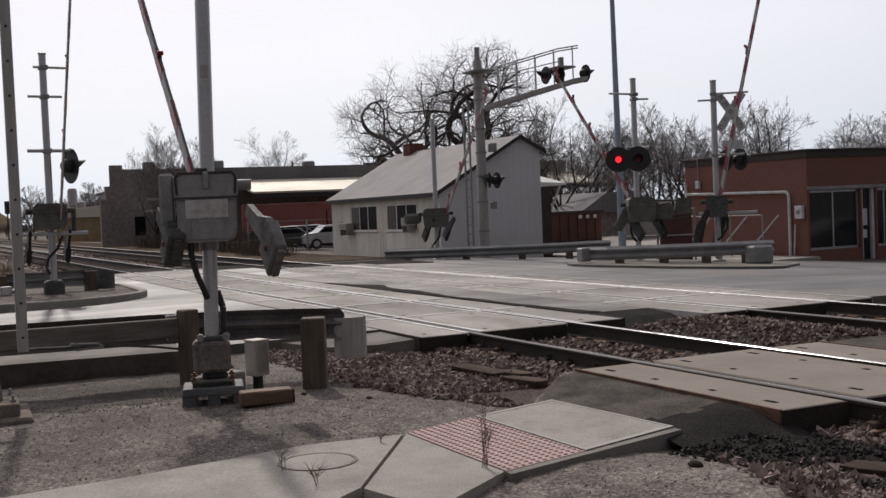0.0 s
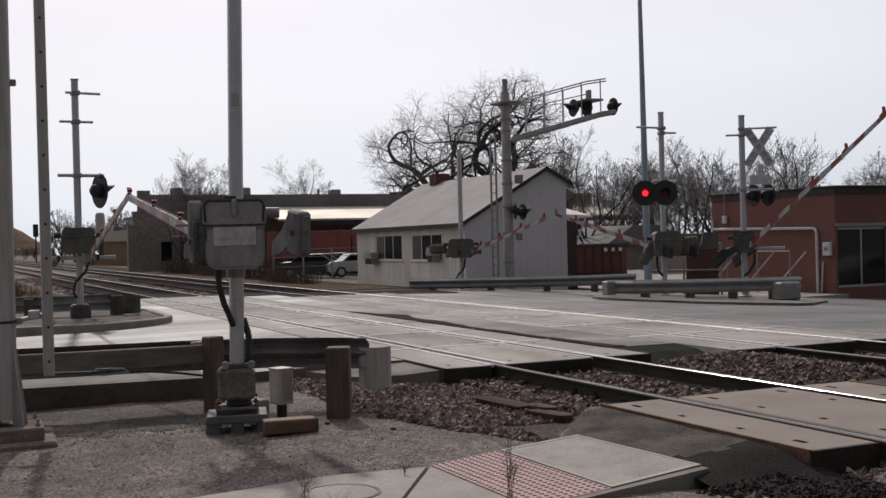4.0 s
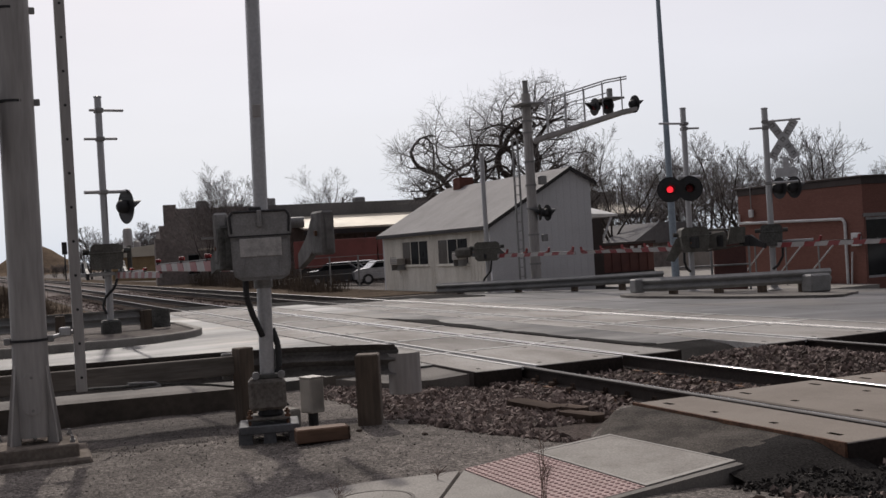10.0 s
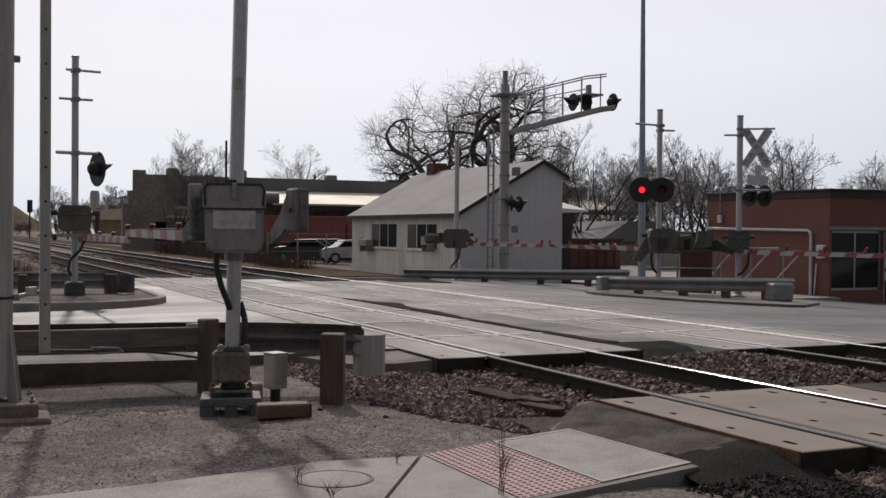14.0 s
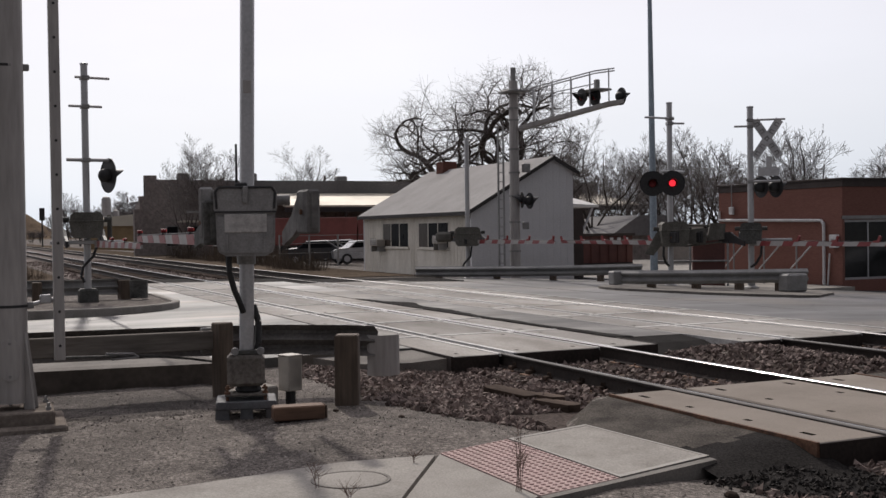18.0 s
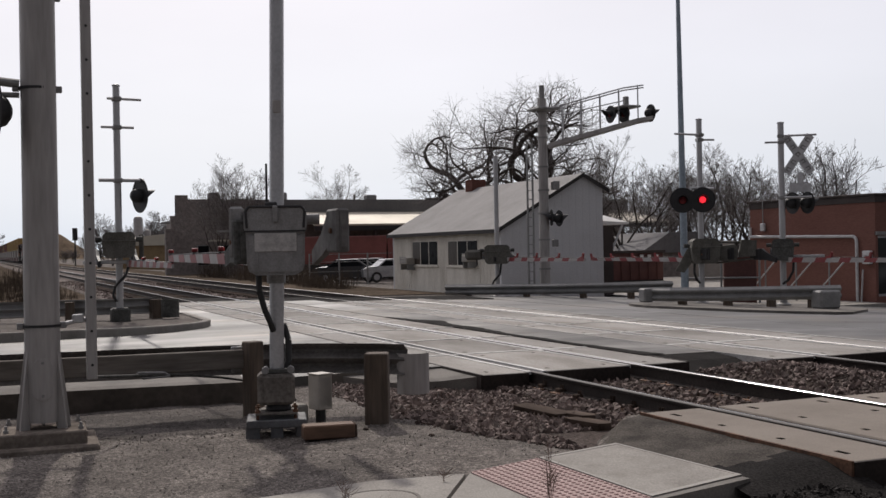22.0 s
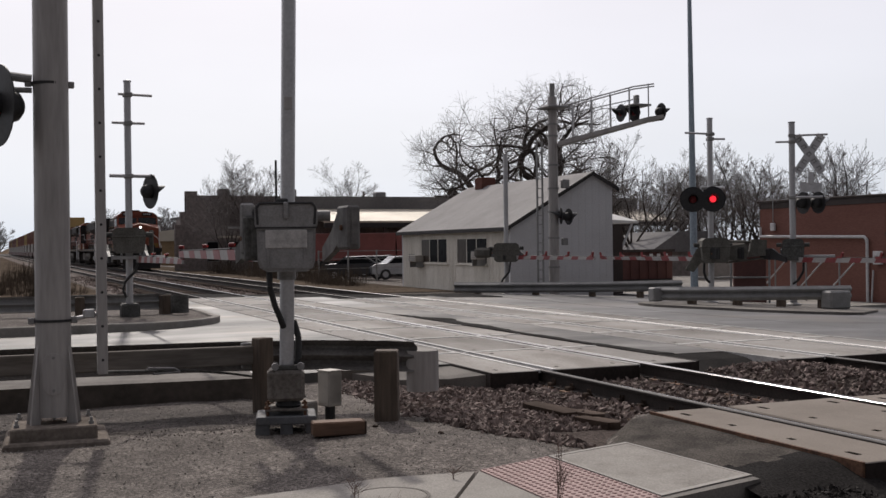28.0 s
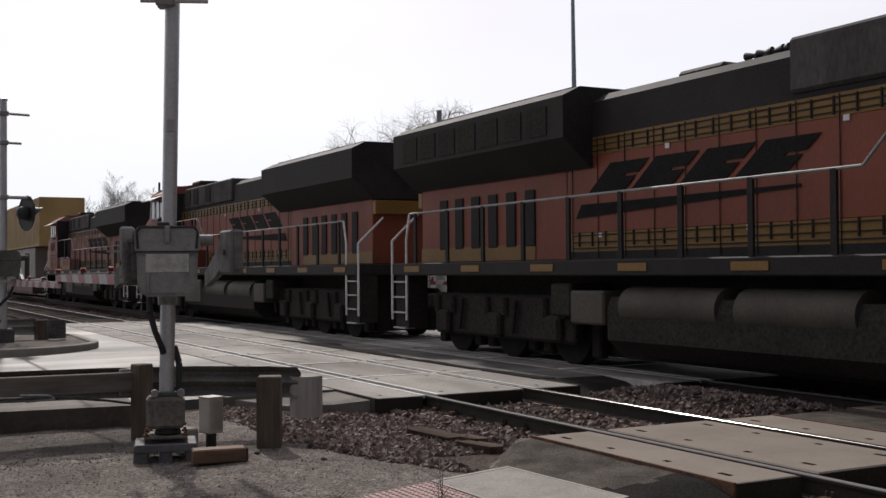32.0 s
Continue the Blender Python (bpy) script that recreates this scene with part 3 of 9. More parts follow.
def grid_mesh(name, xs, ys, fn, material):
    nx, ny = len(xs), len(ys)
    vs = [(x, y, fn(x, y)) for y in ys for x in xs]
    fs = [(j * nx + i, j * nx + i + 1, (j + 1) * nx + i + 1, (j + 1) * nx + i) for j in range(ny - 1) for i in range(nx - 1)]
    me = bpy.data.meshes.new(name)
    me.from_pydata(vs, [], fs)
    me.materials.append(material)
    me.polygons.foreach_set("use_smooth", [True] * len(me.polygons))
    me.update()
    return new(name, me)


def build_ground():
    xs = spaced(-1500, 1500, [(-1500, 250), (-200, 20), (-60, 3.0), (-42, 1.2), (-13.4, 0.22), (-4, 0.25), (2, 2.5), (60, 20), (200, 250)])
    ys = spaced(-1500, 1500, [(-1500, 250), (-60, 15), (-8, 1.2), (-1, 0.22), (13, 0.3), (16, 1.5), (60, 12), (250, 250)])
    g = grid_mesh("ground", xs, ys, ground_z, GRAVEL)
    tagged(g, "grey crushed-stone ground beside the railway crossing", "ground", kind="structure")
    # darker dirt along the kerb; the shadows lying there are put into its colour
    xs = [-12.95 + 0.07 * k for k in range(50)]
    ys = [-6 + 0.14 * k for k in range(66)]

    def dirt(x, y):
        w = 2.3 + 0.6 * noise.noise(Vector((y * 0.7, 1, 2))) + 0.25 * noise.noise(Vector((y * 2.5, x * 2.5, 6)))
        k = max(0.0, min(1.0, (x + 12.9 - w) / 0.25))
        k = max(k, max(0.0, min(1.0, (y - 2.7 + 0.2 * noise.noise(Vector((x * 3, y, 0)))) / 0.3)))
        return ground_z(x, y) + 0.022 - 0.07 * k
    v = grid_mesh("shaded_dirt_strip", xs, ys, dirt, SHADED_DIRT)
    tagged(v, "dark dirt along the foot of the kerb, with shadow put into its colour", "dirt", kind="structure")
    # winter grass verges beyond the road, west of the crossing, either side of the line
    for y0, y1, tag in ((-40, 4.6, "n"), (13.9, 17.7, "s")):
        xs = spaced(-420, -41.6, [(-420, 20), (-90, 5), (-41.6, 2.5)])
        ys = [y0 + (y1 - y0) * k / 8 for k in range(9)]
        v = grid_mesh("grass_verge", xs, ys, lambda x, y: ground_z(x, y) + 0.03, DRY_GRASS)
        tagged(v, "dry brown winter grass beside the tracks", "grass", kind="structure")
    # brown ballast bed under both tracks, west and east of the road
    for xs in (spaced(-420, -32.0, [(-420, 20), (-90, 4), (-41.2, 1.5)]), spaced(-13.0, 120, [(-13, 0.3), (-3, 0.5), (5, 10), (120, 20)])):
        # the bed west of the road takes the paler tone
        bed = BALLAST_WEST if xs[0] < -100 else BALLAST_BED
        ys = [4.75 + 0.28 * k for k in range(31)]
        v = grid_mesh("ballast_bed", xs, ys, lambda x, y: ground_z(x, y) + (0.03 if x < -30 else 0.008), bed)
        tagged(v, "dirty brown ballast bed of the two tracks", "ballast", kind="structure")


def road_mat(name, pale, dark, rough, bands, patchy):
    """Worn roadway: grain, broad patches, tyre bands along the street and thin cracks."""
    m = bpy.data.materials.new(name)
    m.use_nodes = True
    nt = m.node_tree
    b = nt.nodes["Principled BSDF"]
    src = nt.nodes.new("ShaderNodeNewGeometry").outputs["Position"]

    def noise_node(scale, stretch, detail):
        mp = nt.nodes.new("ShaderNodeMapping")
        mp.inputs["Scale"].default_value = stretch
        nt.links.new(src, mp.inputs[0])
        n = nt.nodes.new("ShaderNodeTexNoise")
        n.inputs["Scale"].default_value, n.inputs["Detail"].default_value, n.inputs["Roughness"].default_value = scale, detail, 0.6
        nt.links.new(mp.outputs[0], n.inputs["Vector"])
        return n.outputs["Fac"]

    def ranged(v, a, c, lo, hi):
        r = nt.nodes.new("ShaderNodeMapRange")
        for k, x in (("From Min", a), ("From Max", c), ("To Min", lo), ("To Max", hi)):
            r.inputs[k].default_value = x
        nt.links.new(v, r.inputs["Value"])
        return r.outputs[0]

    def times(u, v):
        r = nt.nodes.new("ShaderNodeMath")
        r.operation = "MULTIPLY"
        nt.links.new(u, r.inputs[0])
        nt.links.new(v, r.inputs[1])
        return r.outputs[0]
    wear = noise_node(2.6, (1, 0.10, 0.3), 4.0)
    soil = noise_node(0.33, (1, 0.8, 1), 6.0)
    band = noise_node(1.1, (1, 0.03, 0.1), 2.0)
    patch = noise_node(0.42, (1, 0.55, 1), 5.0)
    grain = noise_node(70, (1, 1, 1), 3.0)
    mix = nt.nodes.new("ShaderNodeMix")
    mix.data_type = "RGBA"
    mix.inputs["A"].default_value = (*dark, 1)
    mix.inputs["B"].default_value = (*pale, 1)
    nt.links.new(ranged(patch, 0.5 - patchy, 0.5 + patchy, 0.0, 1.0), mix.inputs["Factor"])
    f = times(ranged(band, 0.35, 0.65, 1 - bands, 1 + bands * 0.6), ranged(grain, 0.3, 0.7, 0.85, 1.15))
    f = times(f, ranged(wear, 0.3, 0.7, 0.78, 1.22))
    tan = nt.nodes.new("ShaderNodeMix")
    tan.data_type = "RGBA"
    tan.inputs["B"].default_value = (pale[0] * 1.12, pale[1] * 1.0, pale[2] * 0.86, 1)
    nt.links.new(mix.outputs["Result"], tan.inputs["A"])
    nt.links.new(ranged(soil, 0.5, 0.62, 0.0, 0.85), tan.inputs["Factor"])
    vor = nt.nodes.new("ShaderNodeTexVoronoi")
    vor.feature = "DISTANCE_TO_EDGE"
    vor.inputs["Scale"].default_value = 0.28
    wob = nt.nodes.new("ShaderNodeVectorMath")
    wob.operation = "ADD"
    wn = nt.nodes.new("ShaderNodeTexNoise")
    wn.inputs["Scale"].default_value = 0.9
    nt.links.new(src, wn.inputs["Vector"])
    nt.links.new(src, wob.inputs[0])
    nt.links.new(wn.outputs["Color"], wob.inputs[1])
    nt.links.new(wob.outputs[0], vor.inputs["Vector"])
    f = times(f, ranged(vor.outputs["Distance"], 0.0, 0.008, 0.55, 1.0))
    sc = nt.nodes.new("ShaderNodeVectorMath")
    sc.operation = "SCALE"
    nt.links.new(tan.outputs["Result"], sc.inputs[0])
    nt.links.new(f, sc.inputs["Scale"])
    nt.links.new(sc.outputs[0], b.inputs["Base Color"])
    nt.links.new(ranged(patch, 0.3, 0.7, rough + 0.15, rough - 0.12), b.inputs["Roughness"])
    bp = nt.nodes.new("ShaderNodeBump")
    bp.inputs["Strength"].default_value, bp.inputs["Distance"].default_value = 0.15, 0.004
    nt.links.new(grain, bp.inputs["Height"])
    nt.links.new(bp.outputs[0], b.inputs["Normal"])
    return m


ROAD_NEAR = road_mat("pale_road_concrete", (0.127, 0.122, 0.116), (0.058, 0.06, 0.057), 0.62, 0.5, 0.10)
ROAD_MID = road_mat("grey_patched_road", (0.14, 0.132, 0.122), (0.047, 0.045, 0.044), 0.7, 0.35, 0.12)
ROAD_FAR = road_mat("dark_worn_road", (0.092, 0.089, 0.088), (0.05, 0.05, 0.051), 0.62, 0.35, 0.12)


def road_piece(name, x0, x1, y0, y1, material, label, wedge=0.0, dz=0.0):
    """A slab of road with the crossfall of the street, its east end sloping off into the stone."""
    xs = [x0, x1 - 1.2, x1 - 0.6, x1 - 0.2, x1]
    n = max(2, int((y1 - y0) / 1.5))
    ys = [y0 + (y1 - y0) * k / n for k in range(n + 1)]
    s = Solid()

    def z(x, y):
        return road_z(y) + dz - wedge * lerp(x, [(x1 - 1.2, 0), (x1 - 0.5, 0.25), (x1, 1.0)]) + 0.012 * noise.noise(Vector((x * 0.4, y * 0.4, 7)))
    nx, ny = len(xs), len(ys)
    vs = [(x, y, z(x, y)) for y in ys for x in xs] + [(x, y, z(x, y) - 0.3) for y in ys for x in xs]
    o = nx * ny
    fs = [(j * nx + i, j * nx + i + 1, (j + 1) * nx + i + 1, (j + 1) * nx + i) for j in range(ny - 1) for i in range(nx - 1)]
    fs += [(i, i + 1, o + i + 1, o + i) for i in range(nx - 1)] + [((ny - 1) * nx + i, o + (ny - 1) * nx + i, o + (ny - 1) * nx + i + 1, (ny - 1) * nx + i + 1) for i in range(nx - 1)]
    fs += [(j * nx, o + j * nx, o + (j + 1) * nx, (j + 1) * nx) for j in range(ny - 1)] + [(j * nx + nx - 1, (j + 1) * nx + nx - 1, o + (j + 1) * nx + nx - 1, o + j * nx + nx - 1) for j in range(ny - 1)]
    s.add(vs, fs)
    return single(name, s, material, label, "road", kind="structure")


def build_road():
    road_piece("road", -37.4, ROAD_E - 0.5, -60, NEAR_Y - 1.42, ROAD_NEAR, "pale worn concrete roadway leading up to the rails")
    road_piece("road", -33.9, -27.0, NEAR_Y + 1.50, FAR_Y - 1.42, ROAD_NEAR, "pale worn roadway between the two tracks")
    road_piece("road", -27.0, -13.3, NEAR_Y + 1.50, FAR_Y - 1.42, ROAD_MID, "dark patched asphalt roadway between the two tracks")
    road_piece("road", -13.3, ROAD_E + 0.9, NEAR_Y + 1.50, FAR_Y - 1.42, CINDER, "rough black asphalt end of the roadway between the tracks", wedge=0.2)
    road_piece("road", -31.2, ROAD_E + 0.9, FAR_Y + 1.50, 14.6, ROAD_FAR, "dark worn roadway edge beside the farther rails")
    road_piece("road", -34.2, ROAD_E + 0.9, 14.6, 23.0, ROAD_FAR, "dark worn roadway before the far median")
    road_piece("road", ROAD_W, ROAD_E + 0.9, 23.0, 190, ROAD_FAR, "dark worn roadway beyond the tracks")
    # the road ends askew of the line: black fill paints the shaded gap at the panel ends
    s = Solid()
    for pts in ([(-37.42, 2.0), (-37.42, NEAR_Y - 1.5), (-41.0, NEAR_Y - 1.5), (-41.6, 2.0)], [(-35.72, NEAR_Y - 0.62), (-35.72, NEAR_Y + 0.62), (-38.6, NEAR_Y + 0.62), (-39.6, NEAR_Y - 0.62)],
                [(-35.72, NEAR_Y + 0.84), (-35.72, NEAR_Y + 1.5), (-33.92, NEAR_Y + 1.5), (-33.92, FAR_Y - 1.42), (-32.32, FAR_Y - 1.42), (-32.32, FAR_Y - 0.86), (-36.8, FAR_Y - 0.86), (-38.0, NEAR_Y + 0.84)], [(-32.32, FAR_Y - 0.62), (-32.32, FAR_Y + 0.62), (-35.0, FAR_Y + 0.62), (-36.0, FAR_Y - 0.62)],
                [(-32.32, FAR_Y + 0.86), (-32.32, 12.55), (-31.22, 12.7), (-31.22, 14.58), (-34.2, 14.58), (-35.0, FAR_Y + 0.86)]):
        s.prism(pts, "z", -0.4, -0.03)
    single("road_edge", s, CINDER, "black fill standing for the shaded gap along the ends of the crossing panels", "road edge", kind="structure")
    # crumbling shoulder that fills the corner between roadway and rails
    s = Solid()
    top = [(-13.65, 4.2, -0.06), (-13.65, 5.62, -0.03), (-12.45, 5.62, -0.035), (-12.75, 5.2, -0.10), (-13.1, 4.7, -0.12)]
    s.add(top + [(x, y, -0.4) for x, y, z in top], [(0, 1, 2, 3, 4)] + [(i, (i + 1) % 5, 5 + (i + 1) % 5, 5 + i) for i in range(5)])
    single("road_shoulder", s, CONC_KERB, "tan crumbling shoulder beside the crossing panels", "road edge", kind="structure")
    # a broken dark seam of tar and dirt along the far edge of the nearer panels
    xs = [-24.0 + 0.12 * k for k in range(90)]
    ys = [NEAR_Y + 1.46 + 0.05 * k for k in range(14)]

    def seam(x, y):
        w = lerp(x, [(-24.0, 0.05), (-22.0, 0.5), (-19.5, 0.42), (-17.5, 0.16), (-13.4, 0.3)]) * (0.75 + 0.6 * noise.noise(Vector((x * 0.8, 3.0, 1.0))))
        k = max(0.0, min(1.0, (y - NEAR_Y - 1.5 - w) / 0.06))
        return road_z(y) + 0.014 - 0.06 * k
    t = grid_mesh("tar_seam", xs, ys, seam, CINDER)
    tagged(t, "broken black seam of tar along the crossing panels", "tar seam", kind="structure")
    # stop and lane lines
    s = Solid()
    for x in (-17.6, -33.5):
        for y in range(-40, 4, 9):
            s.add([(x - 0.06, y, road_z(y) + 0.012), (x + 0.06, y, road_z(y) + 0.012), (x + 0.06, y + 3, road_z(y + 3) + 0.012), (x - 0.06, y + 3, road_z(y + 3) + 0.012)], [(0, 1, 2, 3)])
        for y in range(22, 120, 9):
            s.add([(x - 0.06, y, road_z(y) + 0.016), (x + 0.06, y, road_z(y) + 0.016), (x + 0.06, y + 3, road_z(y + 3) + 0.016), (x - 0.06, y + 3, road_z(y + 3) + 0.016)], [(0, 1, 2, 3)])
    single("lane_line", s, WHITE_LINE, "worn white dashed lane lines on the road", "road marking", kind="structure")


def rail_profile():
    corner = [(0.037, -0.015), (0.0362, -0.0105), (0.0338, -0.0070), (0.0300, -0.0042), (0.0250, -0.0022), (0.0190, -0.0010)]
    half = [(0.07, -0.18), (0.07, -0.165), (0.012, -0.15), (0.010, -0.045), (0.035, -0.035)] + corner
    return half + [(0, 0.0)] + [(-u, w) for u, w in half[::-1]]


def build_tracks():
    prof = rail_profile()
    n = len(prof)
    for cy, tag in ((NEAR_Y, "nearer"), (FAR_Y, "farther")):
        track = thing("railway_track", pose(0, cy, 0), "steel railway track on ties and stone ballast", "railway track", "the two tracks", "structure")
        for side in (-1, 1):
            s = Solid()
            xs = [-900, -300, -100, -41, -13, 0, 40, 200]
            vs = [(x, side * GAUGE / 2 + side * 0.035 + u, w) for x in xs for u, w in prof]
            for i in range(len(xs) - 1):
                for k in range(n):
                    (u0, w0), (u1, w1) = prof[k], prof[(k + 1) % n]
                    u = (u0 + u1) / 2
                    head = w0 > -0.0152 and w1 > -0.0152
                    worn = (RAIL_TOP if cy == NEAR_Y else RAIL_WORN) if -0.0325 < u * side < -0.006 else RAIL_DULL
                    s.add([vs[i * n + k], vs[i * n + (k + 1) % n], vs[(i + 1) * n + (k + 1) % n], vs[(i + 1) * n + k]], [(0, 1, 2, 3)], worn if head else RAIL_SIDE)
            me = s.mesh("rail", None)
            bm = bmesh.new()
            bm.from_mesh(me)
            bmesh.ops.remove_doubles(bm, verts=bm.verts, dist=1e-4)
            bm.to_mesh(me)
            bm.free()
            part("rail", me, None, track, "rusty rail with a polished head")
        # ties: east of the road and beyond it to the west
        tie = Solid().box(-0.11, 0.11, -1.28, 1.28, -0.36, -0.185, 0.012).mesh("tie", TIE_WOOD)
        plate = Solid().box(-0.1, 0.1, -0.17, 0.17, -0.186, -0.172, 0.004)
        plate.tube((0.06, 0.1, -0.17), (0.06, 0.1, -0.15), 0.013).tube((-0.06, -0.1, -0.17), (-0.06, -0.1, -0.15), 0.013)
        plate = plate.mesh("tie_plate", RUST)
        clip = Solid().box(-0.05, 0.05, -0.04, 0.05, -0.175, -0.125, 0.01).tube((-0.03, 0.03, -0.14), (-0.03, 0.03, -0.09), 0.012, seg=6).tube((0.035, 0.02, -0.14), (0.035, 0.02, -0.085), 0.012, seg=6).mesh("rail_clip", TIE_WOOD)
        xs = [-12.6 + 0.52 * k for k in range(46)] + [(-36.0 if cy == NEAR_Y else -32.6) - 0.52 * k for k in range(68)]
        for i, x in enumerate(xs):
            if -9.0 < x < -6.0:
                continue
            t = part("tie", tie, None, track, at=pose(x + random.uniform(-0.03, 0.03), random.uniform(-0.05, 0.05), random.uniform(-0.012, 0.004), 0, 0, random.uniform(-1.2, 1.2)))
            if -12.8 < x < -3:
                for side in (-1, 1):
                    pl = part("tie_plate", plate, None, t, at=pose(0, side * 0.755, 0))
                    part("rail_clip", clip, None, pl, "rusty rail clip", at=pose(0, side * 0.085, 0))


def crossing_panels():
    """Concrete panels inside and outside the rails, over the road and over the footway."""
    def lifting_holes(s, length, w, dirty):
        for fx in (-0.38, 0.38) if dirty else (-0.40, -0.15, 0.13, 0.38):
            for fy in ((-0.33, 0.33) if w > 0.9 else (-0.2,)):
                e, f = (0.04, 0.018) if dirty else (0.034, 0.022) if abs(fx) < 0.2 else (0.065, 0.022)
                s.box(fx * length - e, fx * length + e, fy * w - f, fy * w + f, -0.012, 0.0025, 0.0, HOLE_DIRT if dirty else HOLE)
        return s
    half = GAUGE / 2
    for cy, tag in ((NEAR_Y, "near"), (FAR_Y, "far")):
        for x0, x1, count, material, lab in ((-35.7 if tag == "near" else -32.3, ROAD_E + (0.75 if tag == "near" else 1.1), 9 if tag == "near" else 8, PANEL_CONC, "row of pale concrete crossing panels in the road"), (-8.85, -6.15, 1, PANEL_WARM, "tan concrete crossing panels in the footway")):
            deck = thing("crossing_deck", pose(0, cy, -0.012), lab, "crossing panels", "crossing panels", "structure")
            L = (x1 - x0) / count
            specs = [(0.0, 2 * half - 0.21), (-(half + 0.10 + 0.31), 0.62), (half + 0.10 + 0.34, 0.66)]
            meshes = []
            for yc, w in specs:
                base = Solid()
                base.box(-L / 2 + 0.012, L / 2 - 0.012, -w / 2, w / 2, -0.22, 0.0, 0.012, material)
                lifting_holes(base, L, w, count > 1)
                meshes.append((yc, base.mesh("panel")))
            for k in range(count):
                for yc, me in meshes:
                    part("panel", me, None, deck, at=pose(x0 + (k + 0.5) * L, yc, random.uniform(-0.004, 0.002), random.uniform(-0.15, 0.15), 0, 0))
            # pale filler in the cross joints
            if count > 1:
                for k in range(1, count):
                    part("joint_strip", Solid().box(x0 + k * L - 0.04, x0 + k * L + 0.04, -half - 0.70, half + 0.74, -0.05, 0.007), BRIGHT_EDGE, deck, "pale joint strip")
                # pale worn steel along the flangeways
                for yy in (-half - 0.085, -half + 0.12, half - 0.12, half + 0.085):
                    part("flange_edge", Solid().box(x0, x1, yy - 0.028, yy + 0.028, -0.03, 0.008), BRIGHT_EDGE, deck, "pale worn steel edge")
            # dark sheets added over the panel ends, painting the shade there
            for yc, w in specs:
                part("end_shade", Solid().box(x1 - 0.012, x1 + 0.008, yc - w / 2, yc + w / 2, -0.24, -0.006), RAIL_SIDE, deck, "dark added sheet standing for the shade on the panel end")
            # steel edge angle along the outer panels
            s = Solid()
            for yc in (-(half + 0.10 + 0.62) - 0.012, half + 0.10 + 0.67 + 0.012):
                far_strip = tag == "far" and count > 1 and yc > 0
                s.box(x0, x1, yc - (0.06 if far_strip else 0.012), yc + 0.012, -0.2, 0.010 if far_strip else 0.004)
            part("edge_angle", s, WORN_STEEL if count > 1 and tag == "far" else RAIL_SIDE if count > 1 else RUST, deck, "steel edge strip")


def build_footway():
    """The footway that climbs to the tracks: slabs, dome pavers, joints and the asphalt ramp."""
    z = -0.095
    def slab(name, pts, z0, material, label, kind="structure", drop=0.16):
        s = Solid()
        s.prism(pts, "z", z0 - drop, z0)
        return single(name, s, material, label, "footway slab", kind=kind)
    slab("pavement_slab", [(-7.70, 3.95), (-6.17, 3.97), (-6.46, 4.89), (-7.96, 4.79)], z + 0.004, CONC, "clean pale concrete landing slab of the footway")
    slab("pavement_slab", [(-7.44, 3.26), (-5.99, 3.27), (-5.45, 2.55), (-6.10, 2.40)], z - 0.004, CONC, "pale concrete footway slab below the dome strip", drop=0.3)
    slab("pavement_slab", [(-7.48, 3.24), (-6.16, 2.40), (-5.2, 1.2), (-4.6, -2.0), (-6.9, -2.0), (-7.3, 1.3), (-7.55, 2.55)], z - 0.012, CONC, "pale concrete footway slab with a round cover")
    # pale tooled margin round the landing slab
    rim = [Vector((x, y, z + 0.006)) for x, y in ((-7.70, 3.95), (-6.17, 3.97), (-6.46, 4.89), (-7.96, 4.79))]
    hub = sum(rim, Vector()) / 4
    for k in range(4):
        a, b = rim[k], rim[(k + 1) % 4]
        s = Solid().prism([(q.x, q.y) for q in (a, b, b.lerp(hub, 0.06), a.lerp(hub, 0.06))], "z", z - 0.02, z + 0.0075)
        single("slab_margin", s, CONC_MARGIN, "pale tooled margin of the footway slab", "slab margin", kind="structure")
    # kerb edge at the open side
    slab("pavement_kerb", [(-5.97, 3.27), (-5.90, 3.27), (-6.36, 4.88), (-6.44, 4.88)], z - 0.002, CONC_KERB, "low concrete edge of the footway")
    dom = single("dome_paver", Solid().prism([(-7.45, 3.27), (-5.98, 3.28), (-6.165, 3.96), (-7.70, 3.94)], "z", z - 0.14, z + 0.002), DOMES,
                 "faded red warning paver with rows of domes", "tactile paving", kind="structure")
    dot = Solid().lathe([(0.012, 0.0), (0.011, 0.004), (0.007, 0.006), (0.0, 0.0065)], 7)
    dm = dot.mesh("dome", DOME_DOT)
    for i in range(26):
        for j in range(11):
            u, v = (i + 0.5) / 26, (j + 0.5) / 11
            x = (-7.45 + 1.47 * u) * (1 - v) + (-7.70 + 1.535 * u) * v
            y = (3.27 + 0.01 * u) * (1 - v) + (3.94 + 0.02 * u) * v
            part("dome", dm, None, dom, at=Matrix.Translation((x, y, z + 0.002)) @ Matrix.Diagonal((1.35, 1.35, 1.3, 1)))
    # round cover
    c = thing("utility_cover", pose(-6.98, 2.42, z - 0.012), "round concrete utility cover set in the footway", "manhole cover")
    part("ring", Solid().lathe([(0.262, 0.0), (0.262, 0.006), (0.24, 0.006), (0.24, 0.0)], 32), CONC_KERB, c, "worn iron ring")
    part("lid", Solid().lathe([(0.235, 0.004), (0.20, 0.007), (0.0, 0.008)], 32), CONC, c)
    # asphalt ramp from the slab to the panels
    xs = [-9.5 + 0.08 * k for k in range(56)]
    ys = [4.72 + 0.045 * k for k in range(23)]

    def ramp(x, y):
        t = (y - 4.8) / 0.85
        left = -9.25 + 0.85 * max(0.0, min(1.0, 1 - t)) ** 1.6 + 0.12 * noise.noise(Vector((y * 3, 0, 5)))
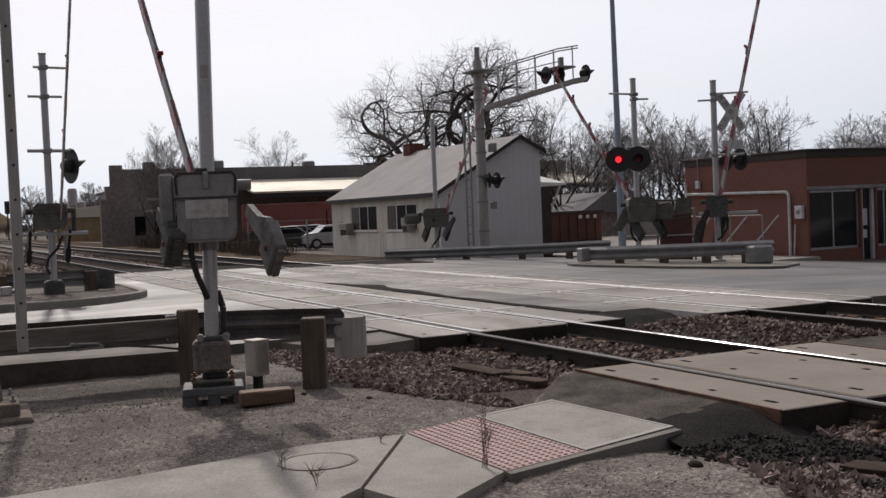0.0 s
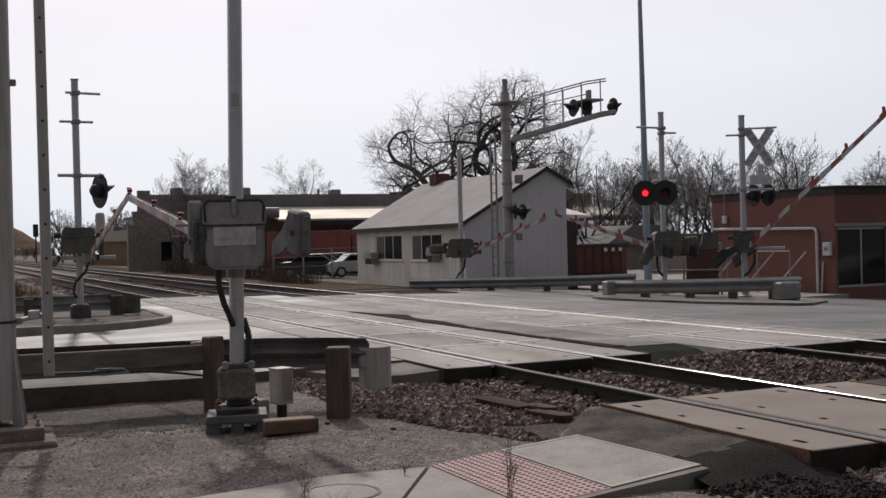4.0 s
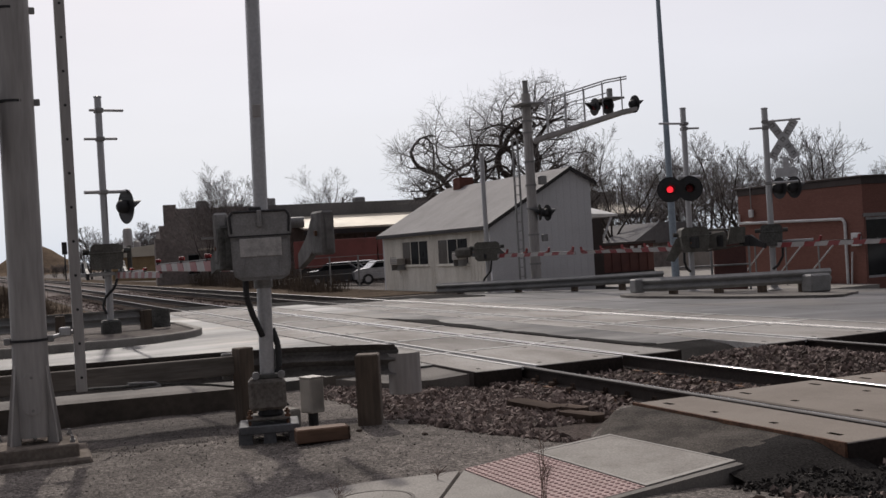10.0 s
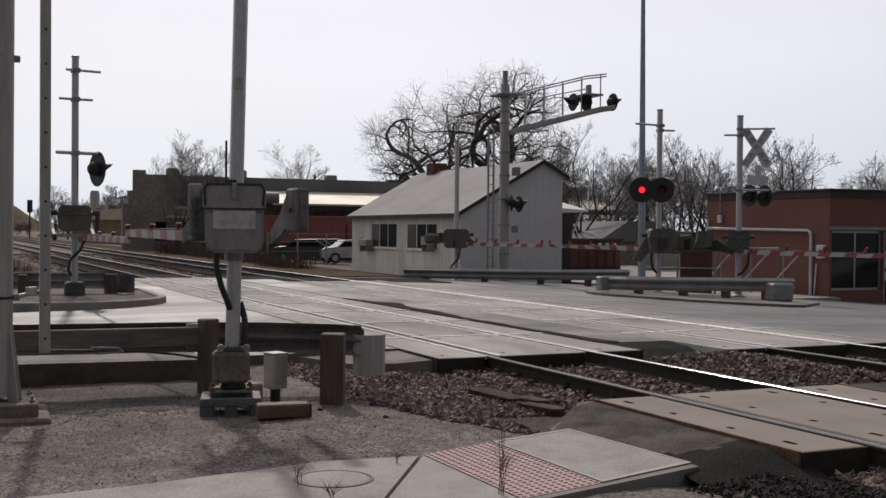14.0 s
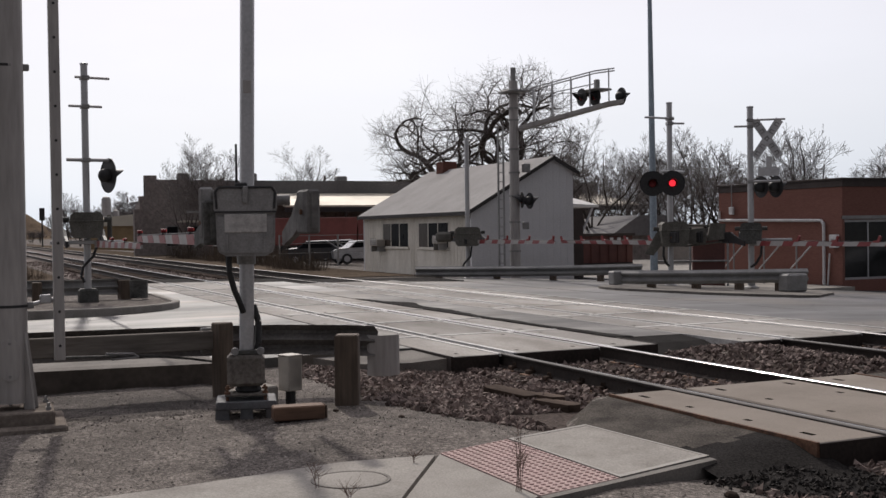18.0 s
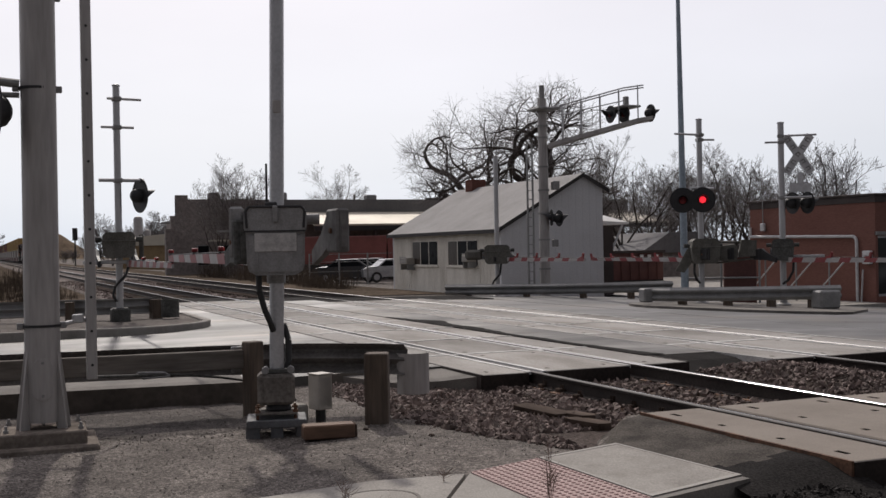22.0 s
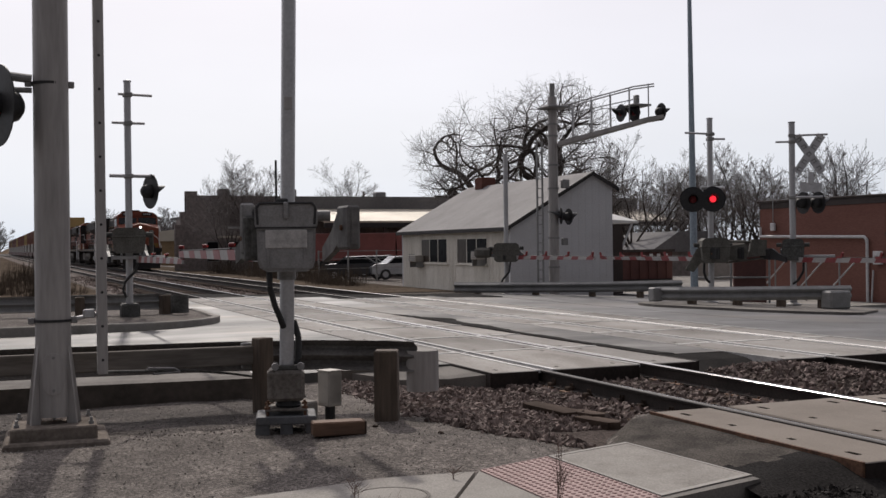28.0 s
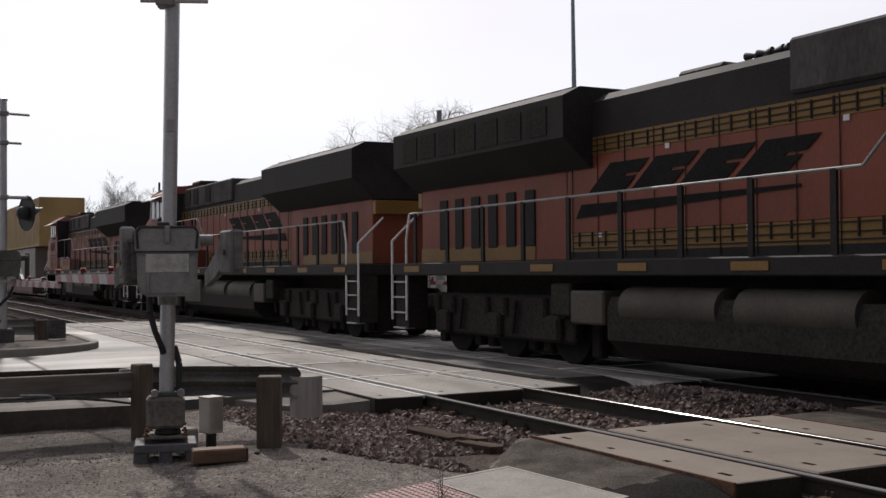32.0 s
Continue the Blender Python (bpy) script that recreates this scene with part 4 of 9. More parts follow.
        side = min(1.0, max(0.0, (x - left) / 0.35)) * min(1.0, max(0.0, (-5.55 + 0.25 * noise.noise(Vector((y * 2.2, 3, 1))) - x) / 0.9))
        zz = -0.115 + 0.10 * max(0, min(1, t)) + 0.045 * noise.noise(Vector((x * 1.3, y * 1.6, 0))) + 0.012 * noise.noise(Vector((x * 7, y * 7, 2)))
        z = zz * side + (-0.26) * (1 - side)
        return min(z, -0.034) if y > 5.48 else min(z, -0.012)
    r = grid_mesh("asphalt_ramp", xs, ys, ramp, ASPHALT_DARK)
    r.data.materials.append(CINDER)
    r.data.materials.append(GRAVEL)
    for f in r.data.polygons:
        c = f.center
        rim = -8.72 + 0.6 * max(0.0, 5.2 - c.y) + 0.3 * noise.noise(Vector((c.x * 3, c.y * 3, 4)))
        f.material_index = 2 if c.x < rim else 1 if c.x + 0.35 * noise.noise(Vector((c.x * 2, c.y * 2, 8))) > -6.75 else 0
    tagged(r, "dark asphalt ramp between the footway slab and the rails", "asphalt", kind="structure")
    xs = [-7.2 + 0.1 * k for k in range(42)]
    ys = [4.3 + 0.07 * k for k in range(22)]

    def fill(x, y):
        edge = min(1.0, max(0.0, (x + 6.9) / 0.9), max(0.0, (-3.2 - x) / 0.8)) * min(1.0, max(0.0, (y - 4.35 - 0.25 * max(0.0, x + 6.2)) / 0.3))
        return (-0.165 + 0.05 * noise.noise(Vector((x * 1.7, y * 1.7, 9))) + 0.02 * noise.noise(Vector((x * 6, y * 6, 4)))) * edge - 0.34 * (1 - edge)
    r = grid_mesh("cinder_fill", xs, ys, fill, CINDER)
    tagged(r, "black cinder fill beside the footway ramp", "cinders", kind="structure")
    # the strip of asphalt between the two footway decks
    xs = [-9.2 + 0.2 * k for k in range(20)]
    ys = [NEAR_Y + 1.5 + 0.12 * k for k in range(10)]
    r = grid_mesh("asphalt_strip", xs, ys, lambda x, y: -0.02 + 0.02 * noise.noise(Vector((x, y, 0))) - 0.2 * max(0, (-8.8 - x)) , ASPHALT_DARK)
    tagged(r, "dark asphalt footway between the two tracks", "asphalt", kind="structure")


def stones(name, count, region, size, material, label, zf, seed):
    """Loose crushed stone: each a squashed, turned, uneven lump."""
    rng = np.random.default_rng(seed)
    base_v = np.array([(1, 0, 0), (-1, 0, 0), (0, 1, 0), (0, -1, 0), (0, 0, 1), (0, 0, -1)], float)
    base_f = np.array([(0, 2, 4), (2, 1, 4), (1, 3, 4), (3, 0, 4), (2, 0, 5), (1, 2, 5), (3, 1, 5), (0, 3, 5)])
    pts = []
    while len(pts) < count:
        x, y = region(rng)
        z = zf(x, y)
        if z is not None:
            pts.append((x, y, z))
    pts = np.array(pts)
    n = len(pts)
    sz = size[0] + (size[1] - size[0]) * rng.random(n) ** 1.6
    V = base_v[None] * (0.65 + 0.7 * rng.random((n, 6, 1))) + 0.25 * rng.normal(size=(n, 6, 3))
    V *= (sz[:, None, None] * (0.7 + 0.6 * rng.random((n, 1, 3))))
    V[:, :, 2] *= 0.75
    q = rng.normal(size=(n, 4))
    q /= np.linalg.norm(q, axis=1)[:, None]
    w, x, y, z = q.T
    R = np.stack([1 - 2 * (y * y + z * z), 2 * (x * y - z * w), 2 * (x * z + y * w), 2 * (x * y + z * w), 1 - 2 * (x * x + z * z), 2 * (y * z - x * w),
                  2 * (x * z - y * w), 2 * (y * z + x * w), 1 - 2 * (x * x + y * y)], 1).reshape(n, 3, 3)
    V = np.einsum("nij,nkj->nki", R, V) + pts[:, None]
    F = (base_f[None] + 6 * np.arange(n)[:, None, None]).reshape(-1, 3)
    me = bpy.data.meshes.new(name)
    me.from_pydata(V.reshape(-1, 3).tolist(), [], F.tolist())
    me.materials.append(material)
    me.update()
    return tagged(new(name, me), label, "stones", kind="stuff")


def build_stones():
    def free(x, y):
        if -9.35 < x < -5.4 and 4.75 < y < 5.8:
            return False
        for cy in (NEAR_Y, FAR_Y):
            if -8.95 < x < -6.05 and abs(y - cy) < 1.5:
                return False
        if -9.2 < x < -5.4 and 8.5 < y < 9.7:
            return False
        if x < -12.75 and y > 5.5:
            return False
        return True

    def zf(x, y):
        return ground_z(x, y) + (0.012 if y < 5.8 else 0.045) if free(x, y) else None

    def shoulder(rng):
        while True:
            x, y = rng.uniform(-13.4, -4.0), rng.uniform(3.5, 5.9)
            edge = lerp(x, [(-13.4, 3.9), (-10.4, 3.9), (-9.2, 4.15), (-8.3, 4.75), (-6.4, 4.95), (-5.6, 4.7), (-4.0, 4.3)])
            if y > edge + rng.normal() * 0.06:
                return x, y
    stones("ballast_stones", 15000, shoulder, (0.016, 0.047), BALLAST, "brown-grey crushed ballast stones beside the nearer rail", zf, 1)
    stones("ballast_stones", 9000, lambda r: (r.uniform(-13.2, -3.0), r.uniform(5.8, 10.3)), (0.018, 0.048), BALLAST, "brown-grey ballast stones between the rails", zf, 2)
    stones("ballast_stones", 3500, lambda r: (r.uniform(-13.0, -2.0), r.uniform(10.3, 13.2)), (0.025, 0.055), BALLAST, "brown-grey ballast stones under the farther track", zf, 3)
    stones("ballast_stones", 9000, lambda r: (-36.6 - 44 * r.random() ** 1.5, r.uniform(4.9, 13.3)), (0.03, 0.07), BALLAST, "brown-grey ballast stones along both tracks west of the road", lambda x, y: ground_z(x, y) + 0.035, 4)

    def dark_fill(x, y):
        return -0.16 + 0.05 * noise.noise(Vector((x * 1.7, y * 1.7, 9))) if y > 4.5 + 0.25 * max(0.0, x + 6.2) else None
    stones("cinder_stones", 2200, lambda r: (r.uniform(-6.1, -3.6), r.uniform(4.5, 5.75)), (0.008, 0.024), DARK_STONE, "black cinder and stone fill beside the ramp", dark_fill, 8)

    def plain(x, y):
        if y > lerp(x, [(-13.4, 3.9), (-10.4, 3.9), (-9.2, 4.15), (-8.3, 4.75), (-4.0, 4.9)]):
            return None
        if -7.6 < x < -4.6 and y < 3.3 and x > -7.6:
            return None
        if -7.95 < x < -5.9 and 3.2 < y < 4.95:
            return None
        return ground_z(x, y) + 0.003
    stones("gravel_chips", 5200, lambda r: (r.uniform(-12.8, -5.0), r.uniform(-1.8, 4.8)), (0.003, 0.010), PEBBLE, "small pale gravel chips strewn on the ground", plain, 5)

    def along_kerb(r):
        return -12.85 + 2.75 * r.random() ** 0.8, r.uniform(-5.5, 2.9)
    stones("dirt_stones", 3000, along_kerb, (0.004, 0.011), DIRT_STONE, "small dull stones in the dirt along the kerb", lambda x, y: None if plain(x, y) is None else plain(x, y) + 0.018, 15)


def kerb_strip(name, pts, width, z_top, z_base, material, label, face=None):
    """A kerb along a line of plan points, with a rounded arris."""
    s = Solid()
    P = [Vector((x, y, 0)) for x, y in pts]
    n = len(P)
    ring = []
    for i, p in enumerate(P):
        a = P[max(0, i - 1)]
        b = P[min(n - 1, i + 1)]
        d = (b - a).normalized()
        nrm = Vector((-d.y, d.x, 0)) * width / 2
        prof = [(-1, z_base), (-1, z_top - 0.02), (-0.86, z_top), (0.86, z_top), (1, z_top - 0.02), (1, z_base)]
        ring.append([(p + nrm * u + Vector((0, 0, w))) for u, w in prof])
    k = 6
    vs = [v for r in ring for v in r]
    fs = [(i * k + j, i * k + (j + 1) % k, (i + 1) * k + (j + 1) % k, (i + 1) * k + j) for i in range(n - 1) for j in range(k)]
    fs += [tuple(range(k)), tuple(range((n - 1) * k, n * k))]
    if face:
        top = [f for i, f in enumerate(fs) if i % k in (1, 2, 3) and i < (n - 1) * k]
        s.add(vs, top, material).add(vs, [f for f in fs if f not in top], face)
    else:
        s.add(vs, fs)
    return single(name, s, material, label, "kerb", kind="structure")


def arc(cx, cy, r, a0, a1, n=8):
    return [(cx + r * math.cos(radians(a0 + (a1 - a0) * k / n)), cy + r * math.sin(radians(a0 + (a1 - a0) * k / n))) for k in range(n + 1)]


def build_kerbs():
    # the near kerb that parts the gravel from the road, its face darker than its top
    kerb_strip("kerb", [(-14.25, -30), (-14.2, -8), (-14.1, 0.5), (-13.95, 2.0), (-13.85, 2.95)], 2.0, 0.05, -0.35, CONC_KERB, "low grey concrete kerb behind the guard rail, its face darker brown", DARK_KERB)
    # median noses before and beyond the tracks
    near = [(-22.6, -40), (-22.5, 1.2)] + arc(-24.4, 2.6, 1.95, -25, 80, 9)[1:] + [(-27.2, 4.6), (-28.4, 3.4), (-28.6, -40)]
    single("median_island", Solid().prism(near, "z", -0.3, 0.07), GRAVEL, "raised concrete median island with a rounded nose", "median", kind="structure")
    kerb_strip("kerb", near, 0.16, 0.11, -0.3, CONC, "grey concrete kerb round the median island", CONC)
    far = [(-26.4, 22.6), (-27.4, 20.8), (-27.6, 18.4)] + arc(-24.9, 17.9, 2.1, 200, 300, 8) + [(-22.2, 16.75), (-21.3, 17.55), (-20.75, 18.4), (-20.8, 19.0), (-22.9, 21.4), (-24.6, 22.7)]
    s = Solid()
    n = len(far)
    vs = [(x, y, road_z(y) + 0.06) for x, y in far] + [(x, y, road_z(y) - 0.3) for x, y in far]
    s.add(vs, [tuple(range(n))] + [(i, (i + 1) % n, n + (i + 1) % n, n + i) for i in range(n)])
    single("median_island", s, CONC_KERB, "low pale concrete median island beyond the tracks", "median", kind="structure")


build_ground()
build_road()
build_kerbs()


# ---- crossing signals and gates ----
def facing(dx, dy):
    """Turn that brings local +x onto the plan direction (dx, dy), in degrees."""
    return math.degrees(math.atan2(dy, dx))


LENS = Solid().lathe([(0.105, 0.0), (0.10, 0.012), (0.06, 0.028), (0.0, 0.034)], 20).mesh("lens", RED_DIM, True)


def lamp_head(parent, at, r=0.31):
    """A flasher: round black background, hooded red lens and rear cone; local +x looks out."""
    up = pose(0, 0, 0, 0, 90, 0)
    head = part("lamp_head", Solid().lathe([(r, 0.0), (r, 0.012), (0.12, 0.018), (0.12, 0.0)], 28, m=up), BLACK_METAL, parent, "round black flasher head with a hooded lens", True, at)
    cone = Solid().lathe([(0.15, 0.0), (0.15, -0.09), (0.125, -0.16), (0.07, -0.20), (0.0, -0.205)], 18, m=up)
    part("lamp_housing", cone, BLACK_METAL, head, "", True)
    hood = Solid()
    vs, fs, n = [], [], 14
    for k in range(n + 1):
        a = radians(-35 + 250 * k / n)
        c, s_ = math.cos(a), math.sin(a)
        for rr, xx in ((0.125, 0.015), (0.14, 0.36 * max(0.35, (s_ + 0.9) / 1.9)), (0.132, 0.36 * max(0.35, (s_ + 0.9) / 1.9)), (0.117, 0.015)):
            vs.append((xx, rr * c, rr * s_))
    for k in range(n):
        for j in range(4):
            fs.append((k * 4 + j, k * 4 + (j + 1) % 4, (k + 1) * 4 + (j + 1) % 4, (k + 1) * 4 + j))
    hood.add(vs, fs)
    part("hood", hood, BLACK_METAL, head, "", True)
    part("lens", LENS, None, head, "dark red lens", at=pose(0.02, 0, 0, 0, 90, 0))
    return head


def arm_section(x0, x1, length, y, sk):
    """A slanted slice of the tapering arm, from x0 to x1."""
    h0, h1 = 0.07 - 0.025 * x0 / length, 0.07 - 0.025 * x1 / length
    vs = [(x0 + sk, -y, h0), (x1 + sk, -y, h1), (x1 - sk, -y, -h1), (x0 - sk, -y, -h0), (x0 + sk, y, h0), (x1 + sk, y, h1), (x1 - sk, y, -h1), (x0 - sk, y, -h0)]
    return Solid().add(vs, [(0, 1, 2, 3), (4, 7, 6, 5), (0, 4, 5, 1), (3, 2, 6, 7), (0, 3, 7, 4), (1, 5, 6, 2)])


def gate_arm(mast, pivot, turn, length, lamps, lit=True, fin=False):
    """The arm as a part that swings at the pivot; turn: plan direction of the lowered arm. Returned for keying."""
    arm = part("gate_arm", arm_section(0, length, length, 0.018, 0.0), WHITE_PAINT, mast, "red and white striped gate arm")
    n = int(length / 0.82)
    for k in range(n):
        x0 = (k + 0.5) * length / n
        part("red_band", arm_section(x0, x0 + 0.41, length, 0.021, 0.045), RED_PAINT, arm, "slanting red band")
    lamp = Solid().box(-0.035, 0.035, -0.03, 0.03, 0.0, 0.05, 0.006, BLACK_METAL)
    lamp.tube((0, -0.04, 0.09), (0, 0.04, 0.09), 0.034, seg=12, material=RED_DIM)
    lamp.tube((0, -0.045, 0.09), (0, -0.04, 0.09), 0.02, seg=12, material=GATE_LAMP_LIT if lit else RED_DIM)
    if fin:
        lamp = Solid().prism([(-0.20, 0.0), (0.10, 0.0), (0.17, 0.20), (0.10, 0.22), (0.02, 0.08), (-0.20, 0.05)], "y", -0.035, 0.035, RED_FIN)
    lm = lamp.mesh("gate_lamp")
    for x in lamps:
        part("gate_lamp", lm, None, arm, "small red gate lamp", at=pose(x, 0, 0.058 - 0.025 * x / length) @ Matrix.Diagonal((0.65, 0.8, 0.75, 1)))
    cable = Solid().path([(0.3, 0.0, 0.085), (length * 0.5, 0.0, 0.07), (length - 0.1, 0.0, 0.05)], 0.008, 5)
    part("lamp_cable", cable, RUBBER, arm)
    arm.matrix_basis = pose(*pivot, 0, 0, turn)
    arm["pivot"], arm["turn"] = pivot, turn
    return arm


def counterweight(arm, y_off, length=0.95, lift=0.16, half=0.03, material=None, tall=0.15):
    """A weighted tail plate on the far side of the pivot, moving with the arm."""
    k = length / 0.8
    out = [(0.2, 0.07), (0.2, -0.07), (-0.16, -0.07 + lift * 0.4), (-0.3 * k, lift - 0.16), (-length, lift - 0.15), (-length, lift + 0.17), (-0.34 * k, lift + 0.16), (-0.12, 0.1 + lift * 0.5)]
    material, thin = material or BLACK_METAL, min(half, 0.03)
    p = part("counterweight_arm", Solid().prism(out, "y", y_off - thin, y_off + thin), material, arm, "dark steel counterweight arm")
    part("counterweight", Solid().box(-length * 0.95, -length * 0.5, y_off - half - 0.03, y_off + half + 0.03, lift - tall, lift + tall, 0.02), material, p, "stacked counterweight plates")
    part("bolt", Solid().tube((-length * 0.72, y_off - half - 0.05, lift), (-length * 0.72, y_off + half + 0.05, lift), 0.025, seg=8), RUST, p)


def pole_part(mast, h, r=0.058, label="galvanised steel pole"):
    p = part("pole", Solid().tube((0, 0, 0.1), (0, 0, h), r, seg=20), GALV, mast, label, True)
    part("pole_cap", Solid().lathe([(r + 0.012, h - 0.02), (r + 0.012, h + 0.01), (0, h + 0.03)], 16), ALU, p)
    return p


def crossarm(mast, z, y0, y1, yaw=0.0, r=0.028):
    """A horizontal tube clamped to the pole."""
    a = part("crossarm", Solid().tube((0.075, y0, z), (0.075, y1, z), r, seg=10), GALV, mast, "", True, pose(0, 0, 0, 0, 0, yaw))
    part("clamp", Solid().box(-0.085, 0.12, -0.085, 0.085, z - 0.05, z + 0.05, 0.015), GALV_DULL, a)
    return a


def mast_base(mast, r=0.058):
    s = Solid().lathe([(0.21, 0.0), (0.21, 0.03), (r + 0.05, 0.08), (r + 0.02, 0.32), (r + 0.003, 0.34)], 16)
    part("base", s, GALV_DULL, mast, "flared cast base", True)


def mechanism(mast, z0, yaw, wide=0.40, deep=0.34, high=0.5, material=None):
    """The gate drive: rounded box, lid, side crank discs and clamp to the pole."""
    holder, material = pose(0, 0, 0, 0, 0, yaw), material or DARK_CAST
    box = part("gate_mechanism", Solid().prism([(-wide * 0.36, z0), (wide * 0.36, z0), (wide * 0.46, z0 + high * 0.12), (wide / 2, z0 + high * 0.6), (wide * 0.47, z0 + high * 0.9), (wide * 0.36, z0 + high), (-wide * 0.36, z0 + high), (-wide * 0.47, z0 + high * 0.9), (-wide / 2, z0 + high * 0.6), (-wide * 0.46, z0 + high * 0.12)], "x", 0.07, 0.07 + deep), material, mast, "weathered grey gate mechanism housing", at=holder)
    part("lid", Solid().box(0.06, 0.085 + deep, -wide / 2 - 0.012, wide / 2 + 0.012, z0 + high * 0.62, z0 + high * 0.68, 0.01), material, box)
    for y in (-1, 1):
        part("crank", Solid().tube((0.22, y * wide / 2, z0 + high * 0.72), (0.22, y * (wide / 2 + 0.14), z0 + high * 0.72), 0.06, seg=14), DARK_CAST, box, "", True)
    part("bracket", Solid().box(-0.14, 0.14, -0.09, 0.09, z0 + high * 0.2, z0 + high * 0.4, 0.02), GALV_DULL, box)
    return box


ARMS = []


def near_gate():
    """The gate beside the footway, seen from behind."""
    base_z = -0.15
    m = thing("crossing_gate", pose(-10.2, 2.56, base_z), "galvanised crossing gate mast with a grey mechanism box, by the footway", "crossing gate", "crossing gates")
    part("pole", Solid().tube((0, -0.012, 0.55), (0.0, 0.072, 5.0), 0.066, seg=24), GALV, m, "tall galvanised steel pole", True)
    part("pole_band", Solid().box(0.045, 0.072, -0.02, 0.058, 2.94, 3.06, 0.008), GALV_OLD, m, "worn grey sticker on the pole")
    # arms near the pole's top
    crossarm(m, 4.13, -0.22, 0.38, yaw=-22, r=0.022)
    crossarm(m, 4.30, -0.48, 0.10, yaw=-22, r=0.022)
    yaw = facing(10.2, -2.56)          # local +x to the viewer
    h = pose(0, 0, 0, 0, 0, yaw)
    # housing: deep rounded box before the pole, two-step front
    z0 = 1.46
    T = Matrix.Translation((0, 0, z0))
    s = Solid()
    s.prism([(-0.17, 0.0), (0.17, 0.0), (0.235, 0.035), (0.255, 0.10), (0.262, 0.38), (-0.262, 0.38), (-0.255, 0.10), (-0.235, 0.035)], "x", 0.05, 0.34, m=T)
    s.prism([(-0.262, 0.38), (0.262, 0.38), (0.278, 0.42), (0.278, 0.57), (0.25, 0.612), (0.20, 0.622), (-0.20, 0.622), (-0.25, 0.612), (-0.278, 0.57), (-0.278, 0.42)], "x", 0.05, 0.362, m=T)
    s.prism([(-0.20, 0.03), (0.20, 0.03), (0.232, 0.10), (0.24, 0.35), (-0.24, 0.35), (-0.232, 0.10)], "x", 0.34, 0.36, m=T)
    box = part("gate_mechanism", s, CAST, m, "weathered grey gate mechanism housing", at=h)
    part("front_panel", Solid().box(0.36, 0.372, -0.185, 0.185, z0 + 0.21, z0 + 0.375, 0.005), PALE_PLATE, box, "pale worn plate on the housing front")
    part("lid_rim", Solid().path([(0.37, -0.25, z0 + 0.42), (0.37, -0.26, z0 + 0.57), (0.37, -0.23, z0 + 0.61), (0.37, 0.23, z0 + 0.61), (0.37, 0.26, z0 + 0.57), (0.37, 0.25, z0 + 0.42)], 0.012, 6), BLACK_METAL, box, "dark rim of the lid")
    part("lid_seam", Solid().box(0.35, 0.368, -0.27, 0.27, z0 + 0.385, z0 + 0.40), BLACK_METAL, box)
    part("latch", Solid().box(0.36, 0.40, -0.022, 0.022, z0 + 0.47, z0 + 0.62, 0.008), CAST, box, "dark hasp and padlock")
    part("rib", Solid().box(0.355, 0.375, -0.17, -0.155, z0 + 0.03, z0 + 0.21), CAST, box)
    part("rib", Solid().box(0.355, 0.375, 0.155, 0.17, z0 + 0.03, z0 + 0.21), CAST, box)
    part("breather", Solid().box(0.1, 0.2, -0.09, 0.02, z0 + 0.62, z0 + 0.66, 0.01), BLACK_METAL, box)
    for y in (-1, 1):
        part("crank_shaft", Solid().tube((0.16, y * 0.27, z0 + 0.50), (0.16, y * 0.40, z0 + 0.50), 0.05, seg=14), CAST, box, "", True)
    # side junction box on the left and its tray
    part("junction_box", Solid().box(0.02, 0.24, -0.41, -0.28, z0 + 0.16, z0 + 0.62, 0.02), CAST, box, "slim grey junction box")
    part("tray", Solid().box(-0.05, 0.2, -0.52, -0.36, z0 + 0.395, z0 + 0.41), CAST, box)
    # lower bracket, conduit and the square pedestal
    part("lower_collar", Solid().lathe([(0.064, 1.38), (0.085, 1.38), (0.085, 1.46), (0.064, 1.46)], 20), GALV_DULL, m, "", True)
    part("conduit", Solid().path([(0.16, -0.20, 1.48), (0.17, -0.20, 1.32), (0.15, -0.15, 1.15), (0.12, -0.09, 1.02), (0.09, -0.06, 0.95)], 0.028, 10), RUBBER, m, "black flexible conduit", True)
    part("conduit", Solid().path([(-0.05, 0.07, 1.0), (-0.03, 0.11, 0.85), (0.0, 0.10, 0.65), (0.0, 0.06, 0.56)], 0.03, 10), RUBBER, m, "black flexible conduit", True)
    ped = part("pedestal", Solid().box(-0.16, 0.12, -0.19, 0.12, 0.27, 0.56, 0.03).box(-0.10, 0.15, -0.135, 0.15, 0.275, 0.555, 0.03), PEDESTAL, m, "square brown-grey cast junction pedestal", at=h)
    part("pedestal_neck", Solid().lathe([(0.10, 0.20), (0.12, 0.23), (0.10, 0.275)], 16), BLACK_METAL, ped, "dark neck under the pedestal")
    part("clamp", Solid().box(0.03, 0.10, -0.11, 0.11, 0.555, 0.60, 0.01), DARK_CAST, ped)
    for y in (-0.115, 0.115):
        part("clamp_bolt", Solid().tube((0.06, y, 0.59), (0.125, y, 0.59), 0.034, seg=12), CAST, ped, "round pale bolt head", True)
    part("pedestal_door", Solid().box(0.149, 0.157, -0.10, 0.12, 0.30, 0.53, 0.01), PEDESTAL, ped)
    part("base_plate", Solid().box(-0.21, 0.18, -0.21, 0.17, 0.19, 0.212, 0.006), PEDESTAL, ped, "rusty base plate")
    fr = part("base_frame", Solid().box(-0.26, 0.25, -0.29, 0.25, 0.11, 0.15, 0.01), STOOL, m, "grey steel stool under the pedestal", at=h)
    part("stool_rim", Solid().box(0.245, 0.262, -0.28, 0.24, 0.085, 0.155, 0.006), STOOL, fr)
